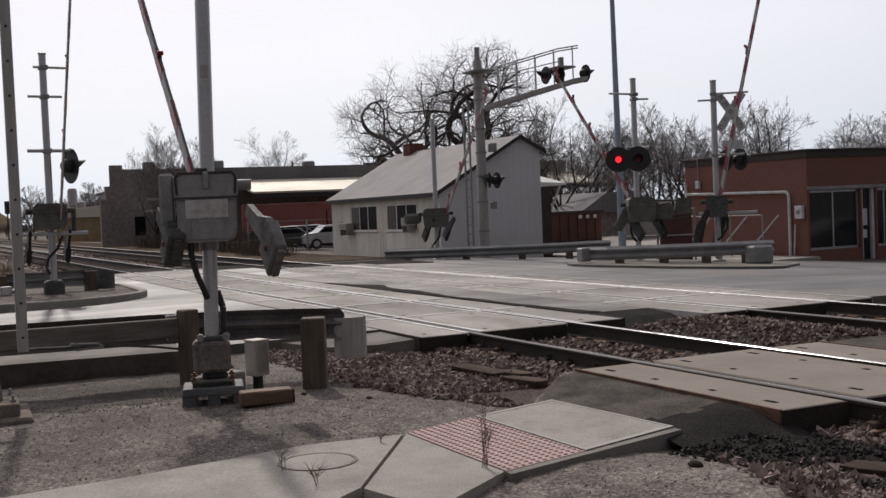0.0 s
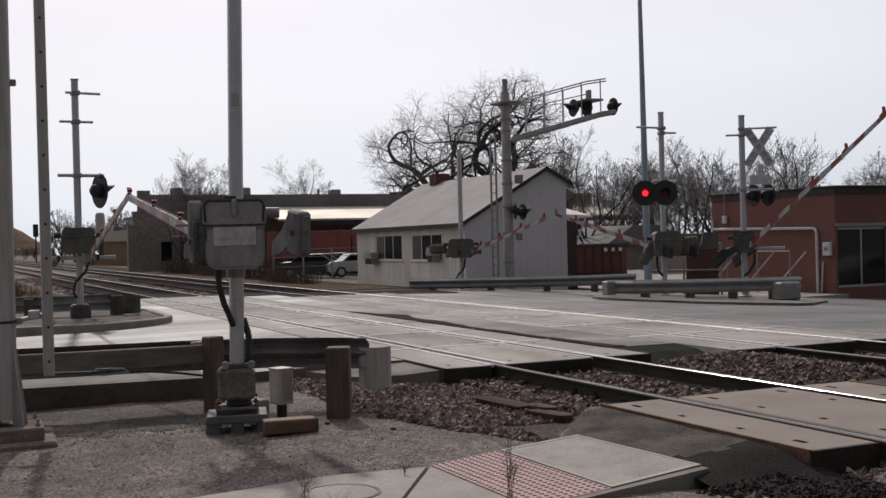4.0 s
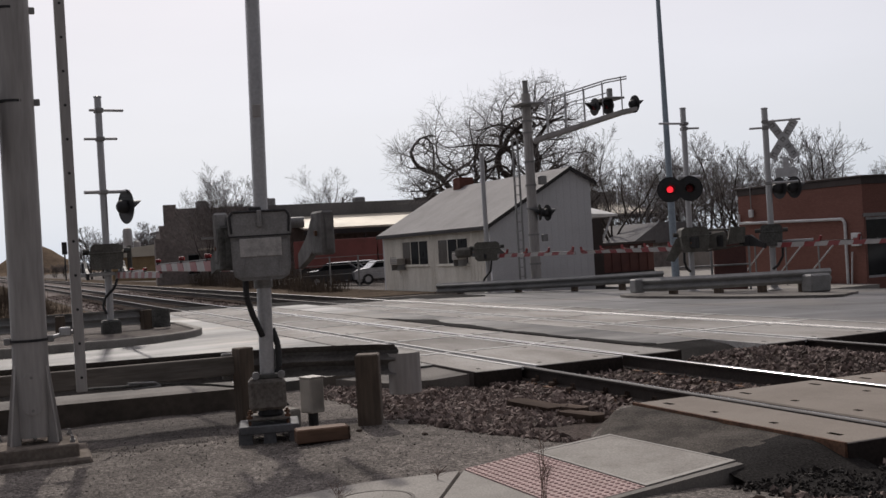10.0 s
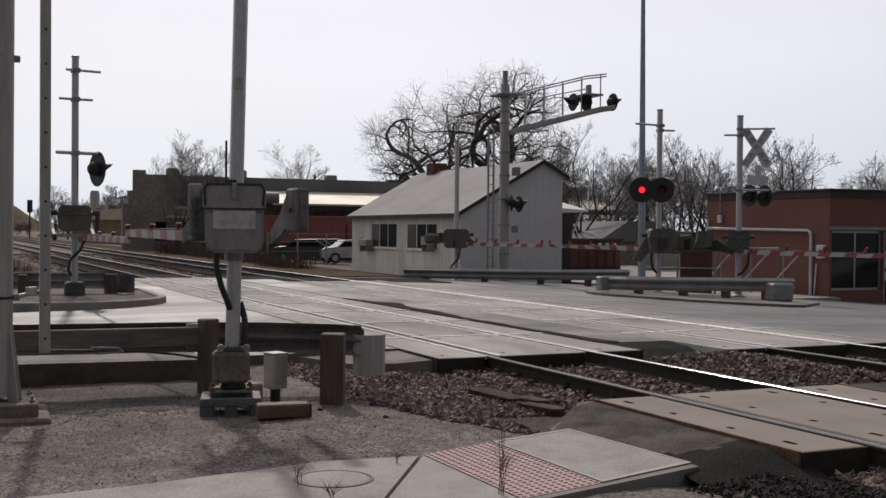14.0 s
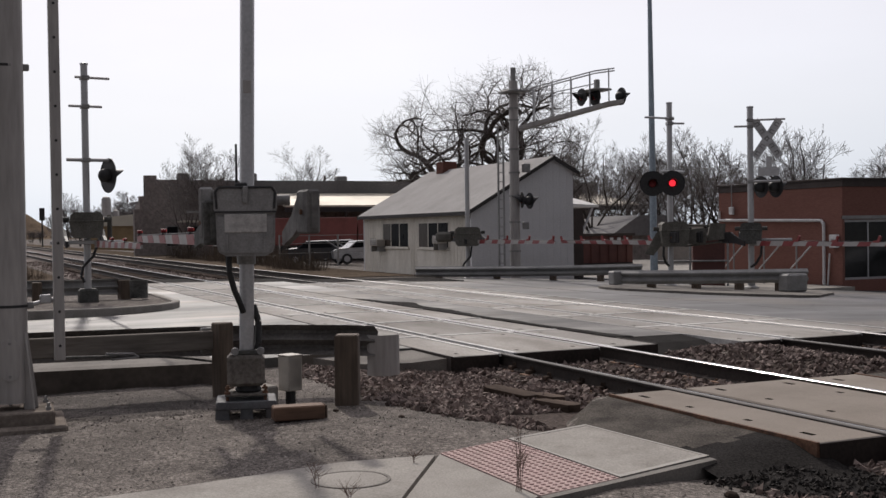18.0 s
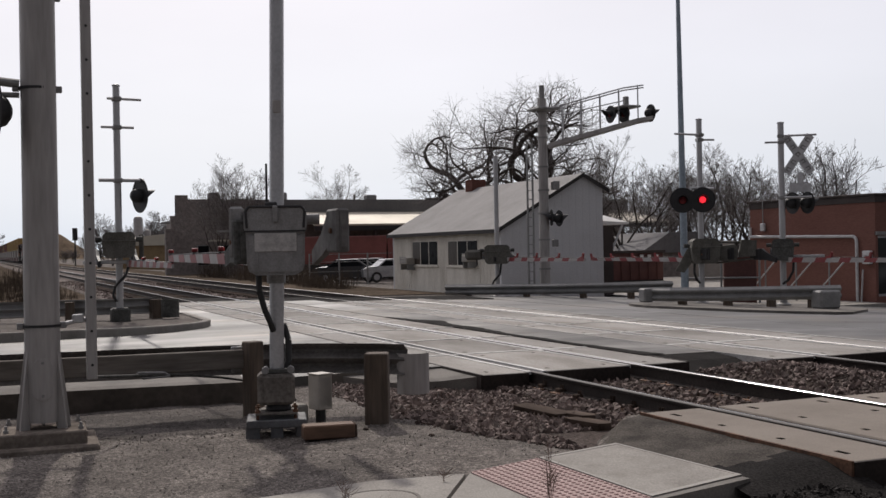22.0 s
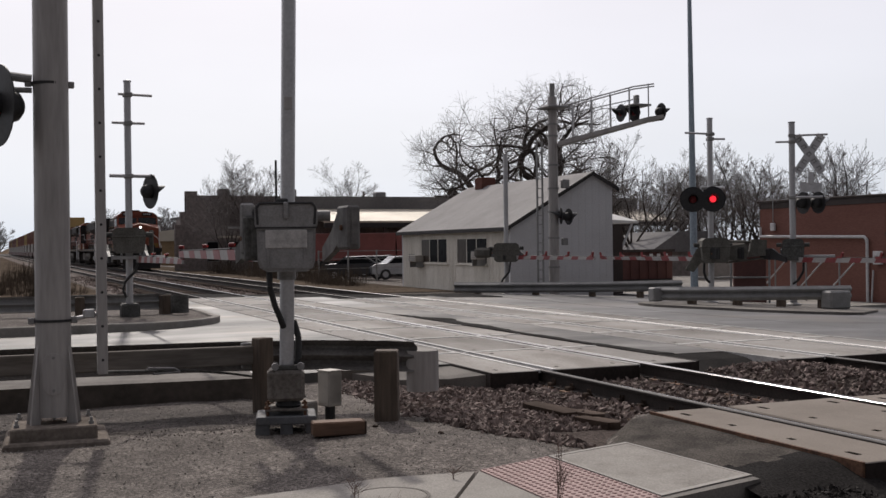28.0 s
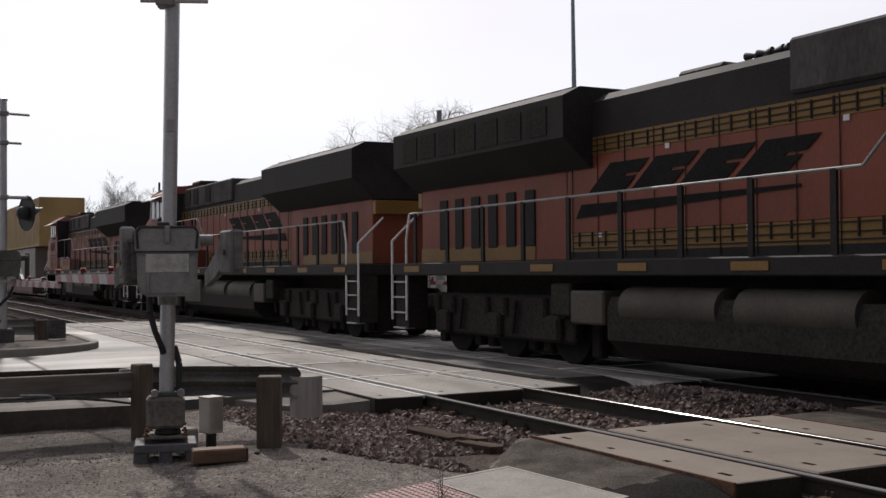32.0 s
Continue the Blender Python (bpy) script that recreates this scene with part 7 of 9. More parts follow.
def build_red_wagon_shed():
    """Dark red steel bins and sheds between the house and the brick shop."""
    t = thing("red_storage_bin", pose(-55.8, 33.3, -0.62), "dark red steel storage bin behind the crossing", "storage bin")
    part("body", Solid().box(-0.1, 0.1, -3.0, 3.6, 0.1, 1.65, 0.02), CAR_RED, t)
    for y in np.arange(-2.8, 3.6, 0.6):
        part("rib", Solid().box(0.1, 0.16, y - 0.05, y + 0.05, 0.15, 1.6), CAR_RED, t)
    part("top_rim", Solid().box(-0.15, 0.2, -3.1, 3.7, 1.65, 1.8), FASCIA, t)
    for y in (2.0, 2.5, 3.0):
        part("marker", Solid().box(0.17, 0.18, y, y + 0.22, 1.35, 1.55), CHALK, t)
    part("skid", Solid().box(-0.1, 0.1, -3.0, 3.6, 0.0, 0.1), BLACK_METAL, t)
    u = thing("equipment_cabinet", pose(-30.2, 22.9, -0.6, 0, 0, -35), "brown steel equipment cabinet in a pipe frame", "equipment cabinet")
    part("cabinet", Solid().box(-0.5, 0.5, -0.5, 0.52, 0.0, 1.9, 0.03), CAR_RED, u)
    fr = Solid()
    for y in (-0.58, 0.6):
        fr.tube((0.65, y, 0), (0.65, y, 1.85), 0.035, seg=8)
    fr.tube((0.65, -0.58, 1.83), (0.65, 0.6, 1.83), 0.035, seg=8).tube((0.65, -1.7, 1.0), (0.65, 0.6, 1.0), 0.03, seg=8)
    part("pipe_frame", fr, GALV_DULL, u, "grey pipe frame")
    wall = thing("pale_wall", pose(-54, 36.6, -0.65), "low pale concrete wall behind the bins", "wall")
    part("wall", Solid().box(-0.1, 0.1, 0.5, 4.0, 0, 2.3, 0.02), CONC, wall)
    h = thing("far_house", pose(-66, 43, -1.2, 0, 0, 4), "small dark-roofed house far behind the bins", "house")
    part("wall", Solid().box(-2.5, 2.5, -2.6, 3.0, 0, 2.2), BRICK_OLD, h)
    part("roof", Solid().prism([(-3.3, 2.15), (3.6, 2.15), (1.6, 3.5), (-0.9, 3.5)], "x", -2.9, 2.9), ROOF_GREY, h, "dark grey roof")


def build_warehouse():
    """The long dark warehouse down the line, with its stepped end and a pale canopy."""
    w = thing("warehouse", pose(-97, 0, -0.5), "long dark brick warehouse with a stepped parapet end", "warehouse")
    part("wall", Solid().box(-26, -0.4, 19.0, 19.4, 0, 5.2).box(-0.4, 0, 15.8, 22.5, 0, 6.6), BRICK_OLD, w, "dark brick wall")
    steps = Solid()
    for i, (y0, y1, z) in enumerate(((15.35, 15.8, 5.2), (15.8, 16.8, 6.95), (14.9, 15.35, 4.1))):
        steps.box(-0.6, 0.05, y0, y1, 0, z)
    part("stepped_parapet", steps, BRICK_OLD, w, "stepped brick parapet")
    for y in (17.5, 19.2, 20.9):
        d = part("window", Solid().box(-0.02, 0.06, y, y + 1.1, 0.9, 2.7), GALV_DULL, w, "tall grey-framed window")
        part("pane", Solid().box(0.05, 0.07, y + 0.1, y + 1.0, 1.0, 2.6), GLASS_DARK, d)
    part("roof", Solid().prism([(-30, 5.25), (0.3, 5.35), (0.3, 5.55), (-30, 5.45)], "y", 19.0, 60), ROOF_GREY, w, "grey low roof")
    part("roof_edge", Solid().box(0.0, 0.4, 22.5, 60, 5.35, 6.55), ROOF_GREY, w, "grey roof edge")
    part("wall", Solid().box(-1.2, -0.9, 22.5, 60, 0, 5.3), BRICK_OLD, w, "brown wall in the shade of the canopy")
    can = part("canopy", Solid().prism([(0.0, 5.35), (7.5, 4.05), (7.5, 4.2), (0.0, 5.5)], "y", 25.8, 60), METAL_ROOF, w, "pale cream metal canopy")
    part("canopy_beam", Solid().box(7.3, 7.5, 25.8, 60, 3.65, 4.05), BLACK_METAL, can)
    for y in range(27, 60, 4):
        part("canopy_post", Solid().box(7.2, 7.4, y, y + 0.2, 0, 4.0), FASCIA, can)
    for y in (25.0, 33.5, 19.0):
        part("roof_vent", Solid().box(-3, -2, y, y + 1.0, 6.0, 7.3 if y < 30 else 7.1, 0.1), CAST, w)
    part("light_patch", Solid().box(0.4, 2.6, 18.4, 21.6, 2.95, 3.1), METAL_ROOF, w, "small pale porch roof")
    # beyond: low tan shed and a white tank
    t = thing("tan_shed", pose(-150, 17, -0.6), "low tan shed with a white roof down the line", "shed")
    part("wall", Solid().box(-6, 0, 0.5, 12, 0, 3.2), mat("tan_sheet", (0.34, 0.24, 0.13), 0.8), t)
    part("roof", Solid().prism([(0, 3.2), (12.5, 3.2), (9, 5.0), (3, 4.4)], "x", -6.5, 0.3), METAL_ROOF, t)
    k = thing("white_tank", pose(-170, 22.2, -0.6), "small white upright tank", "tank")
    part("shell", Solid().lathe([(0.68, 0), (0.68, 7.2), (0.5, 7.55), (0, 7.7)], 18), WHITE_PAINT, k, "", True)
    k = thing("white_tank", pose(-170, 23.5, -0.6), "slimmer low white upright tank beside the other", "tank")
    part("shell", Solid().lathe([(0.5, 0), (0.5, 5.4), (0.35, 5.65), (0, 5.75)], 16), WHITE_PAINT, k, "", True)
    # yard in front of the canopy: red lorry, cars, wire fence
    f = thing("wire_fence", pose(0, 0, 0), "sagging wire fence round the yard", "fence")
    for k in range(12):
        y = 17.5 + 1.9 * k
        part("post", Solid().tube((-62 - 0.5 * k, y, -0.5), (-62 - 0.5 * k, y, 1.35), 0.05, seg=6), GALV_DULL, f)
    for z in (0.3, 0.85, 1.3):
        part("wire", Solid().tube((-62, 17.5, z), (-67.5, 38.4, z), 0.018, seg=6), GALV_DULL, f)
    lorry()
    for x, y, yaw, mt, lab in ((-67, 21.3, 70, CAR_DARK, "dark parked car with a white roof rack"), (-70, 22.6, 95, CAR_SILVER, "silver saloon parked in the yard"), (-73, 25.0, 80, CAR_WHITE, "white hatchback parked in the yard"), (-66, 24.0, 85, CAR_SILVER, "silver parked saloon behind the fence"), (-26.4, 33.9, 95, CAR_WHITE, "white car parked at the shop front")):
        car(x, y, -0.5 if x < -40 else road_z(y), yaw, mt, lab)
    # scrub along the yard
    scrub_at = [(-54, 15.6), (-57, 16.2), (-60, 16.4), (-52.5, 15.4), (-50.8, 15.9), (-63, 16.3), (-66, 16.0), (-69, 16.6), (-72, 16.1), (-76, 16.5), (-80, 16.2), (-84, 16.0), (-62, 17.2), (-74, 17.6), (-47, 1.8), (-50, 3.1), (-53, 0.6), (-56, 2.6), (-60, 3.2), (-64, 1.2), (-69, 2.9), (-58, -1.5), (-49, -1.2), (-75, 2.2)]
    for i, (x, y) in enumerate(scrub_at):
        scrub(x, y, -0.4, 0.7 + 0.35 * (i % 3), 20 + i)


def lorry():
    t = thing("lorry", pose(-84, 30.0, -0.5, 0, 0, 75), "old red lorry parked under the canopy", "lorry")
    part("cab", Solid().prism([(0, 0.9), (2.2, 0.9), (2.2, 1.9), (1.5, 2.0), (1.1, 2.9), (0, 2.9)], "y", -1.2, 1.2), LORRY_RED, t, "red cab")
    part("windscreen", Solid().box(1.25, 1.5, -1.0, 1.0, 2.05, 2.75), GLASS_DARK, t)
    part("box_body", Solid().box(-6.5, -0.1, -1.25, 1.25, 1.0, 3.1, 0.03), LORRY_RED, t, "dull red box body")
    part("bumper", Solid().box(2.2, 2.4, -1.2, 1.2, 0.6, 1.0, 0.03), CAR_WHITE, t)
    for x in (1.4, -4.5, -5.6):
        for y in (-1.1, 1.1):
            part("wheel", Solid().tube((x, y - 0.15, 0.5), (x, y + 0.15, 0.5), 0.5, seg=16), RUBBER, t, "black tyre")


def car(x, y, z, yaw, paint, label):
    c = thing("parked_car", pose(x, y, z, 0, 0, yaw), label, "car", "parked cars")
    prof = [(-2.1, 0.35), (-2.15, 0.8), (-1.9, 0.95), (-1.2, 1.0), (-0.7, 1.42), (0.6, 1.45), (1.2, 1.02), (2.0, 0.9), (2.2, 0.7), (2.2, 0.35)]
    part("body", Solid().prism(prof, "y", -0.85, 0.85), paint, c, "", True)
    part("side_glass", Solid().prism([(-1.1, 1.0), (-0.68, 1.36), (0.55, 1.39), (1.05, 1.04)], "y", -0.86, 0.86), GLASS_DARK, c, "dark side glass")
    part("windscreen", Solid().add([(0.62, -0.75, 1.42), (0.62, 0.75, 1.42), (1.2, 0.78, 1.03), (1.2, -0.78, 1.03), (0.64, -0.75, 1.44), (0.64, 0.75, 1.44), (1.22, 0.78, 1.05), (1.22, -0.78, 1.05)], [(0, 1, 2, 3), (4, 5, 6, 7), (0, 1, 5, 4), (2, 3, 7, 6)]), GLASS_DARK, c)
    for wx in (-1.3, 1.35):
        for wy in (-0.8, 0.8):
            w = part("wheel", Solid().tube((wx, wy - 0.1, 0.33), (wx, wy + 0.1, 0.33), 0.33, seg=16), RUBBER, c, "black tyre", True)
            part("rim", Solid().tube((wx, wy - 0.11, 0.33), (wx, wy + 0.11, 0.33), 0.19, seg=12), ALU, w)
    for wy in (-0.6, 0.6):
        part("headlight", Solid().box(2.12, 2.22, wy - 0.18, wy + 0.18, 0.66, 0.8, 0.02), CHALK, c)


# ---- bare trees ----
def bare_tree(x, y, z, height, seed, label, spread=0.9, shoots=(6, 6, 5, 4), trunk_r=None, first=0.28, twig=TWIG, bark=BARK, group="bare trees", lean=0.0, gnarl=0.35, min_r=0.006, stems=1, limbs=(), rise=0.10, limb_len=0.5, wide=0.42, low=0.5):
    """A leafless tree: a trunk that forks into limbs, and on every limb branches, twigs and sprays of finer twigs all along, within a rounded crown."""
    rng = random.Random(seed)
    t = thing("bare_tree", pose(x, y, z), label, "tree", group)
    wood, fine = Solid(), Solid()
    r0 = trunk_r or height * 0.022
    mid, half_w, half_h = Vector((0, 0, height * low)), height * wide, height * (1.0 - low)
    twisted = gnarl > 0.4

    def room(p, d):
        """How far a shoot from p may run along d before it leaves the crown."""
        k = Vector((1 / half_w, 1 / half_w, 1 / half_h))
        q, w = (p - mid) * k, d * k
        a, b, c = w.dot(w), q.dot(w), q.dot(q) - 1
        disc = b * b - a * c
        return max(0.25, (-b + math.sqrt(disc)) / a) if disc > 0 else 0.25

    def shoot(p, d, length, r, lev):
        n = (16, 10, 6, 3, 1)[lev] if twisted else (5, 4, 3, 2, 1)[lev]
        taper = 0.86 if twisted and lev < 2 else 0.72
        keep, sway = (0.5, 0.42) if twisted else (0.25, 0.6)
        edge = rng.uniform(0.92, 1.04)
        if not twisted:
            length = min(length, room(p, d) * rng.uniform(0.9, 1.12))
        pts, q, bend, thick = [p], p, Vector(), r
        for i in range(n):
            bend = bend * keep + Vector((rng.gauss(0, gnarl), rng.gauss(0, gnarl), rng.gauss(rise, gnarl * 0.7))) * sway
            d = (d + bend).normalized()
            e = q + d * length / n
            w = e - mid
            out = math.hypot(w.x / half_w, w.y / half_w, w.z / half_h) / edge
            if twisted and out > 1.0 and i > 1:
                break
            ra, rb = r * (1 - taper * i / n), r * (1 - taper * (i + 1) / n)
            if twisted and lev < 2:          # limbs thin out towards the rim of the crown
                ra, rb = min(ra, thick), min(rb, r * max(0.10, (1.08 - out) * 1.9))
                thick = rb
            (wood if lev < 2 else fine).tube(q, e, max(ra, min_r), max(rb, min_r), 7 if ra > 0.1 else 5 if ra > 0.035 else 3, caps=False)
            pts.append((e, d, rb))
            q = e
        n = len(pts) - 1
        if lev >= len(shoots) or n < 1:
            return
        count = shoots[lev]
        for k in range(count):
            low_f = 0.35 if twisted and lev == 0 else 0.22
            f = low_f + (1 - low_f) * (k + rng.random()) / count
            at = max(1, min(n, int(math.ceil(f * n))))
            e, dd, rb = pts[at]
            s = pts[at - 1]
            s = s if isinstance(s, Vector) else s[0]
            g = f * n - math.floor(f * n) if f < 1 else 1.0
            ax = Vector((rng.gauss(0, 1), rng.gauss(0, 1), rng.gauss(0, 0.7)))
            side = ax - ax.dot(dd) * dd
            if side.length < 1e-3:
                continue
            ang = rng.uniform(0.5, 1.05) * spread
            way = (dd * math.cos(ang) + side.normalized() * math.sin(ang) + Vector((0, 0, rise))).normalized()
            shoot(s.lerp(e, g), way, length * rng.uniform(0.44, 0.64) * (1.25 if twisted and lev < 2 else 1.0) * (1.12 - 0.42 * f), max(rb * (0.78 if twisted and lev == 0 else 0.62), r * (0.34 if twisted and lev == 0 else 0.22)), lev + 1)
    for k in range(stems):
        d = Vector((rng.gauss(0, 0.08) + lean + (0.35 * (k - (stems - 1) / 2)), rng.gauss(0, 0.08), 1)).normalized()
        top = d * height * first
        wood.tube((0, 0, -0.3), top * 0.5, r0 * 1.25, r0, 9, caps=False)
        wood.tube(top * 0.5, top, r0, r0 * 0.9, 9, caps=False)
        for rt, up, ln in limbs:            # named limbs: across the street, upwards, length
            side = rng.uniform(-0.35, 0.35)
            dl = Vector((0.427 * rt - 0.904 * side, 0.904 * rt + 0.427 * side, up)).normalized()
            shoot(top, dl, height * ln, r0 * rng.uniform(0.6, 0.75), 0)
        if not limbs:
            n = 5 if stems == 1 else 3
            turn = rng.uniform(0, 6.28)
            for j in range(n):
                a, out = turn + 6.28 * j / n + rng.uniform(-0.4, 0.4), (0.12 if j == 0 else rng.uniform(0.3, 0.75) * spread)
                dl = (d + Vector((math.cos(a) * out, math.sin(a) * out, 0))).normalized()
                shoot(top * rng.uniform(0.8, 1.0), dl, height * (limb_len + (0.14 if j == 0 else 0.0)) * rng.uniform(0.85, 1.1), r0 * rng.uniform(0.5, 0.7), 0)
    part("trunk", wood, bark, t, "dark trunk and limbs", True)
    part("crown", fine, twig, t, "crown of fine bare twigs")
    return t


def scrub(x, y, z, h, seed):
    rng = random.Random(seed)
    s = Solid()
    for k in range(160):
        a, r = rng.uniform(0, 6.28), rng.uniform(0, 1.6)
        p = Vector((math.cos(a) * r, math.sin(a) * r * 0.6, 0))
        e = p + Vector((rng.gauss(0, 0.12), rng.gauss(0, 0.12), h * rng.uniform(0.4, 1.1)))
        s.tube(p, e, 0.012, 0.003, 3, caps=False)
    single("dry_scrub", s, DRY_GRASS, "clump of dry brown scrub beside the track", "shrub", at=pose(x, y, z), group="dry scrub")


def build_trees():
    bare_tree(-60.4, 28.7, -1.0, 12.2, 16, "big spreading bare tree with dark twisting limbs behind the house", spread=1.2, shoots=(6, 6, 5, 4), trunk_r=0.38, first=0.36, gnarl=0.85, lean=-0.03, min_r=0.0045, rise=0.08, wide=0.42, low=0.50,
              limbs=((-1.0, 0.22, 0.65), (-1.0, 0.55, 0.70), (-0.45, 0.9, 0.74), (0.05, 1.0, 0.86), (0.50, 0.8, 0.60)))
    bare_tree(-60, 30.6, -1.0, 12.2, 18, "second dark gnarled bare tree behind the house", spread=1.2, shoots=(6, 6, 5, 4), trunk_r=0.42, first=0.36, gnarl=0.85, min_r=0.0045, rise=0.08, wide=0.42, low=0.50,
              limbs=((-0.7, 1.0, 0.74), (-0.2, 1.0, 0.86), (0.3, 1.0, 0.82), (0.9, 0.6, 0.74), (1.1, 0.3, 0.65)))
    mid = [(-66, 40.6, 10.2), (-70, 45.0, 9.2), (-66, 50, 8.6), (-69, 48.5, 10.6), (-62, 48.5, 8.0), (-100, 30.2, 11.6), (-72, 37, 8.6), (-76, 53.5, 9.6)]
    for i, (x, y, h) in enumerate(mid):
        bare_tree(x, y, -1.2, h, 40 + i, "slender bare tree beyond the crossing", shoots=(6, 6, 5, 4), gnarl=0.30, min_r=0.005, spread=0.9, first=0.24, trunk_r=0.15, rise=0.10, limb_len=0.56, wide=0.33, low=0.55)
    # shrubs before the warehouse
    for sx, sy, sh, sd in ((-88, 17.6, 9.6, 61), (-85, 19.0, 9.0, 62)):
        bare_tree(sx, sy, -0.5, sh, sd, "bushy bare tree before the dark warehouse", shoots=(7, 6, 5, 3), stems=3, first=0.15, gnarl=0.28, spread=0.8, trunk_r=0.07, min_r=0.006, rise=0.12, wide=0.42)
    # low bare shrubs that close the gaps behind the far median
    bush = bare_tree(-64.5, 46.3, -1.2, 6.0, 71, "low tangled bare shrub behind the shops", shoots=(5, 5, 4), stems=4, first=0.1, gnarl=0.3, spread=0.9, trunk_r=0.05, min_r=0.009, group="shrubs", wide=0.55)
    thicket = bare_tree(-128.0, -22.0, -1.0, 5.4, 72, "low tangled bare shrub far down the line", shoots=(4, 4, 3), stems=4, first=0.1, gnarl=0.3, spread=0.9, trunk_r=0.06, min_r=0.02, group="shrubs", wide=0.55)
    brng = random.Random(21)
    for k in range(22):
        a, d = radians(brng.uniform(133.0, 150.5)), brng.uniform(80, 96)
        copy_thing(bush, pose(d * math.cos(a), d * math.sin(a), -1.3, 0, 0, brng.uniform(0, 360)) @ Matrix.Scale(brng.uniform(0.5, 0.8), 4))
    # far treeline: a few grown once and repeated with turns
    protos = [bare_tree(-95 + 4 * i, 75 + 6 * i, -1.5, 9.4 + 0.7 * i, 80 + i, "distant bare tree in the treeline", shoots=(6, 6, 6), gnarl=0.32, spread=0.95, first=0.2, twig=TWIG_HAZED, bark=BARK_HAZED, min_r=0.011, group="treeline", trunk_r=0.19, rise=0.09, limb_len=0.6, wide=0.44, low=0.55) for i in range(4)]
    remote = [bare_tree(-178, 40 + 14 * i, -1.0, 8.6 + i, 90 + i, "bare tree far down the line", shoots=(6, 6, 4), gnarl=0.30, spread=0.95, first=0.18, twig=TWIG_HAZED, bark=BARK_HAZED, min_r=0.022, group="treeline", trunk_r=0.2, rise=0.09, limb_len=0.56, wide=0.46, low=0.55) for i in range(2)]
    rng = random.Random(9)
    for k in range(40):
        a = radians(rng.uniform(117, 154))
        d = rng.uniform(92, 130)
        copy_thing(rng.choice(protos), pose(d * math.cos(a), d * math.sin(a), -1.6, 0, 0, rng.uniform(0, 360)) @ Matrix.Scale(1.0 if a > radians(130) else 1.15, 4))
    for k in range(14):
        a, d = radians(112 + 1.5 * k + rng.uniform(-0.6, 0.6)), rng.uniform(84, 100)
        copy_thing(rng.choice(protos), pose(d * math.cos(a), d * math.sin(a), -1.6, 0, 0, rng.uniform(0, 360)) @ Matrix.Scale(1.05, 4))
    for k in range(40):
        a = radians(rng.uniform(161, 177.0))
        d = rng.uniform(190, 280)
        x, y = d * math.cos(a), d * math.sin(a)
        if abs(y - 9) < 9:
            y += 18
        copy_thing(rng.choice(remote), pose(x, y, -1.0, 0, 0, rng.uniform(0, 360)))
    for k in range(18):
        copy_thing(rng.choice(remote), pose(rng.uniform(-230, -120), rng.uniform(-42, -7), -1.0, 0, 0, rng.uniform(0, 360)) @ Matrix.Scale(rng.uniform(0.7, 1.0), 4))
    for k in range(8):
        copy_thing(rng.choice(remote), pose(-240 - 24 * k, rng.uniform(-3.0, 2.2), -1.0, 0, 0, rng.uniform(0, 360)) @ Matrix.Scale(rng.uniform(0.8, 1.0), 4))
    # scrub that closes the view far down the line
    for k in range(20):
        copy_thing(thicket, pose(-330 - 4.0 * k, 17.0 + 1.9 * k + rng.uniform(-1.5, 1.5), -0.8, 0, 0, rng.uniform(0, 360)) @ Matrix.Scale(rng.uniform(0.7, 1.0), 4))
    for k in range(22):
        copy_thing(thicket, pose(rng.uniform(-220, -110), rng.uniform(-40, -4), -1.0, 0, 0, rng.uniform(0, 360)) @ Matrix.Scale(rng.uniform(0.6, 0.9), 4))


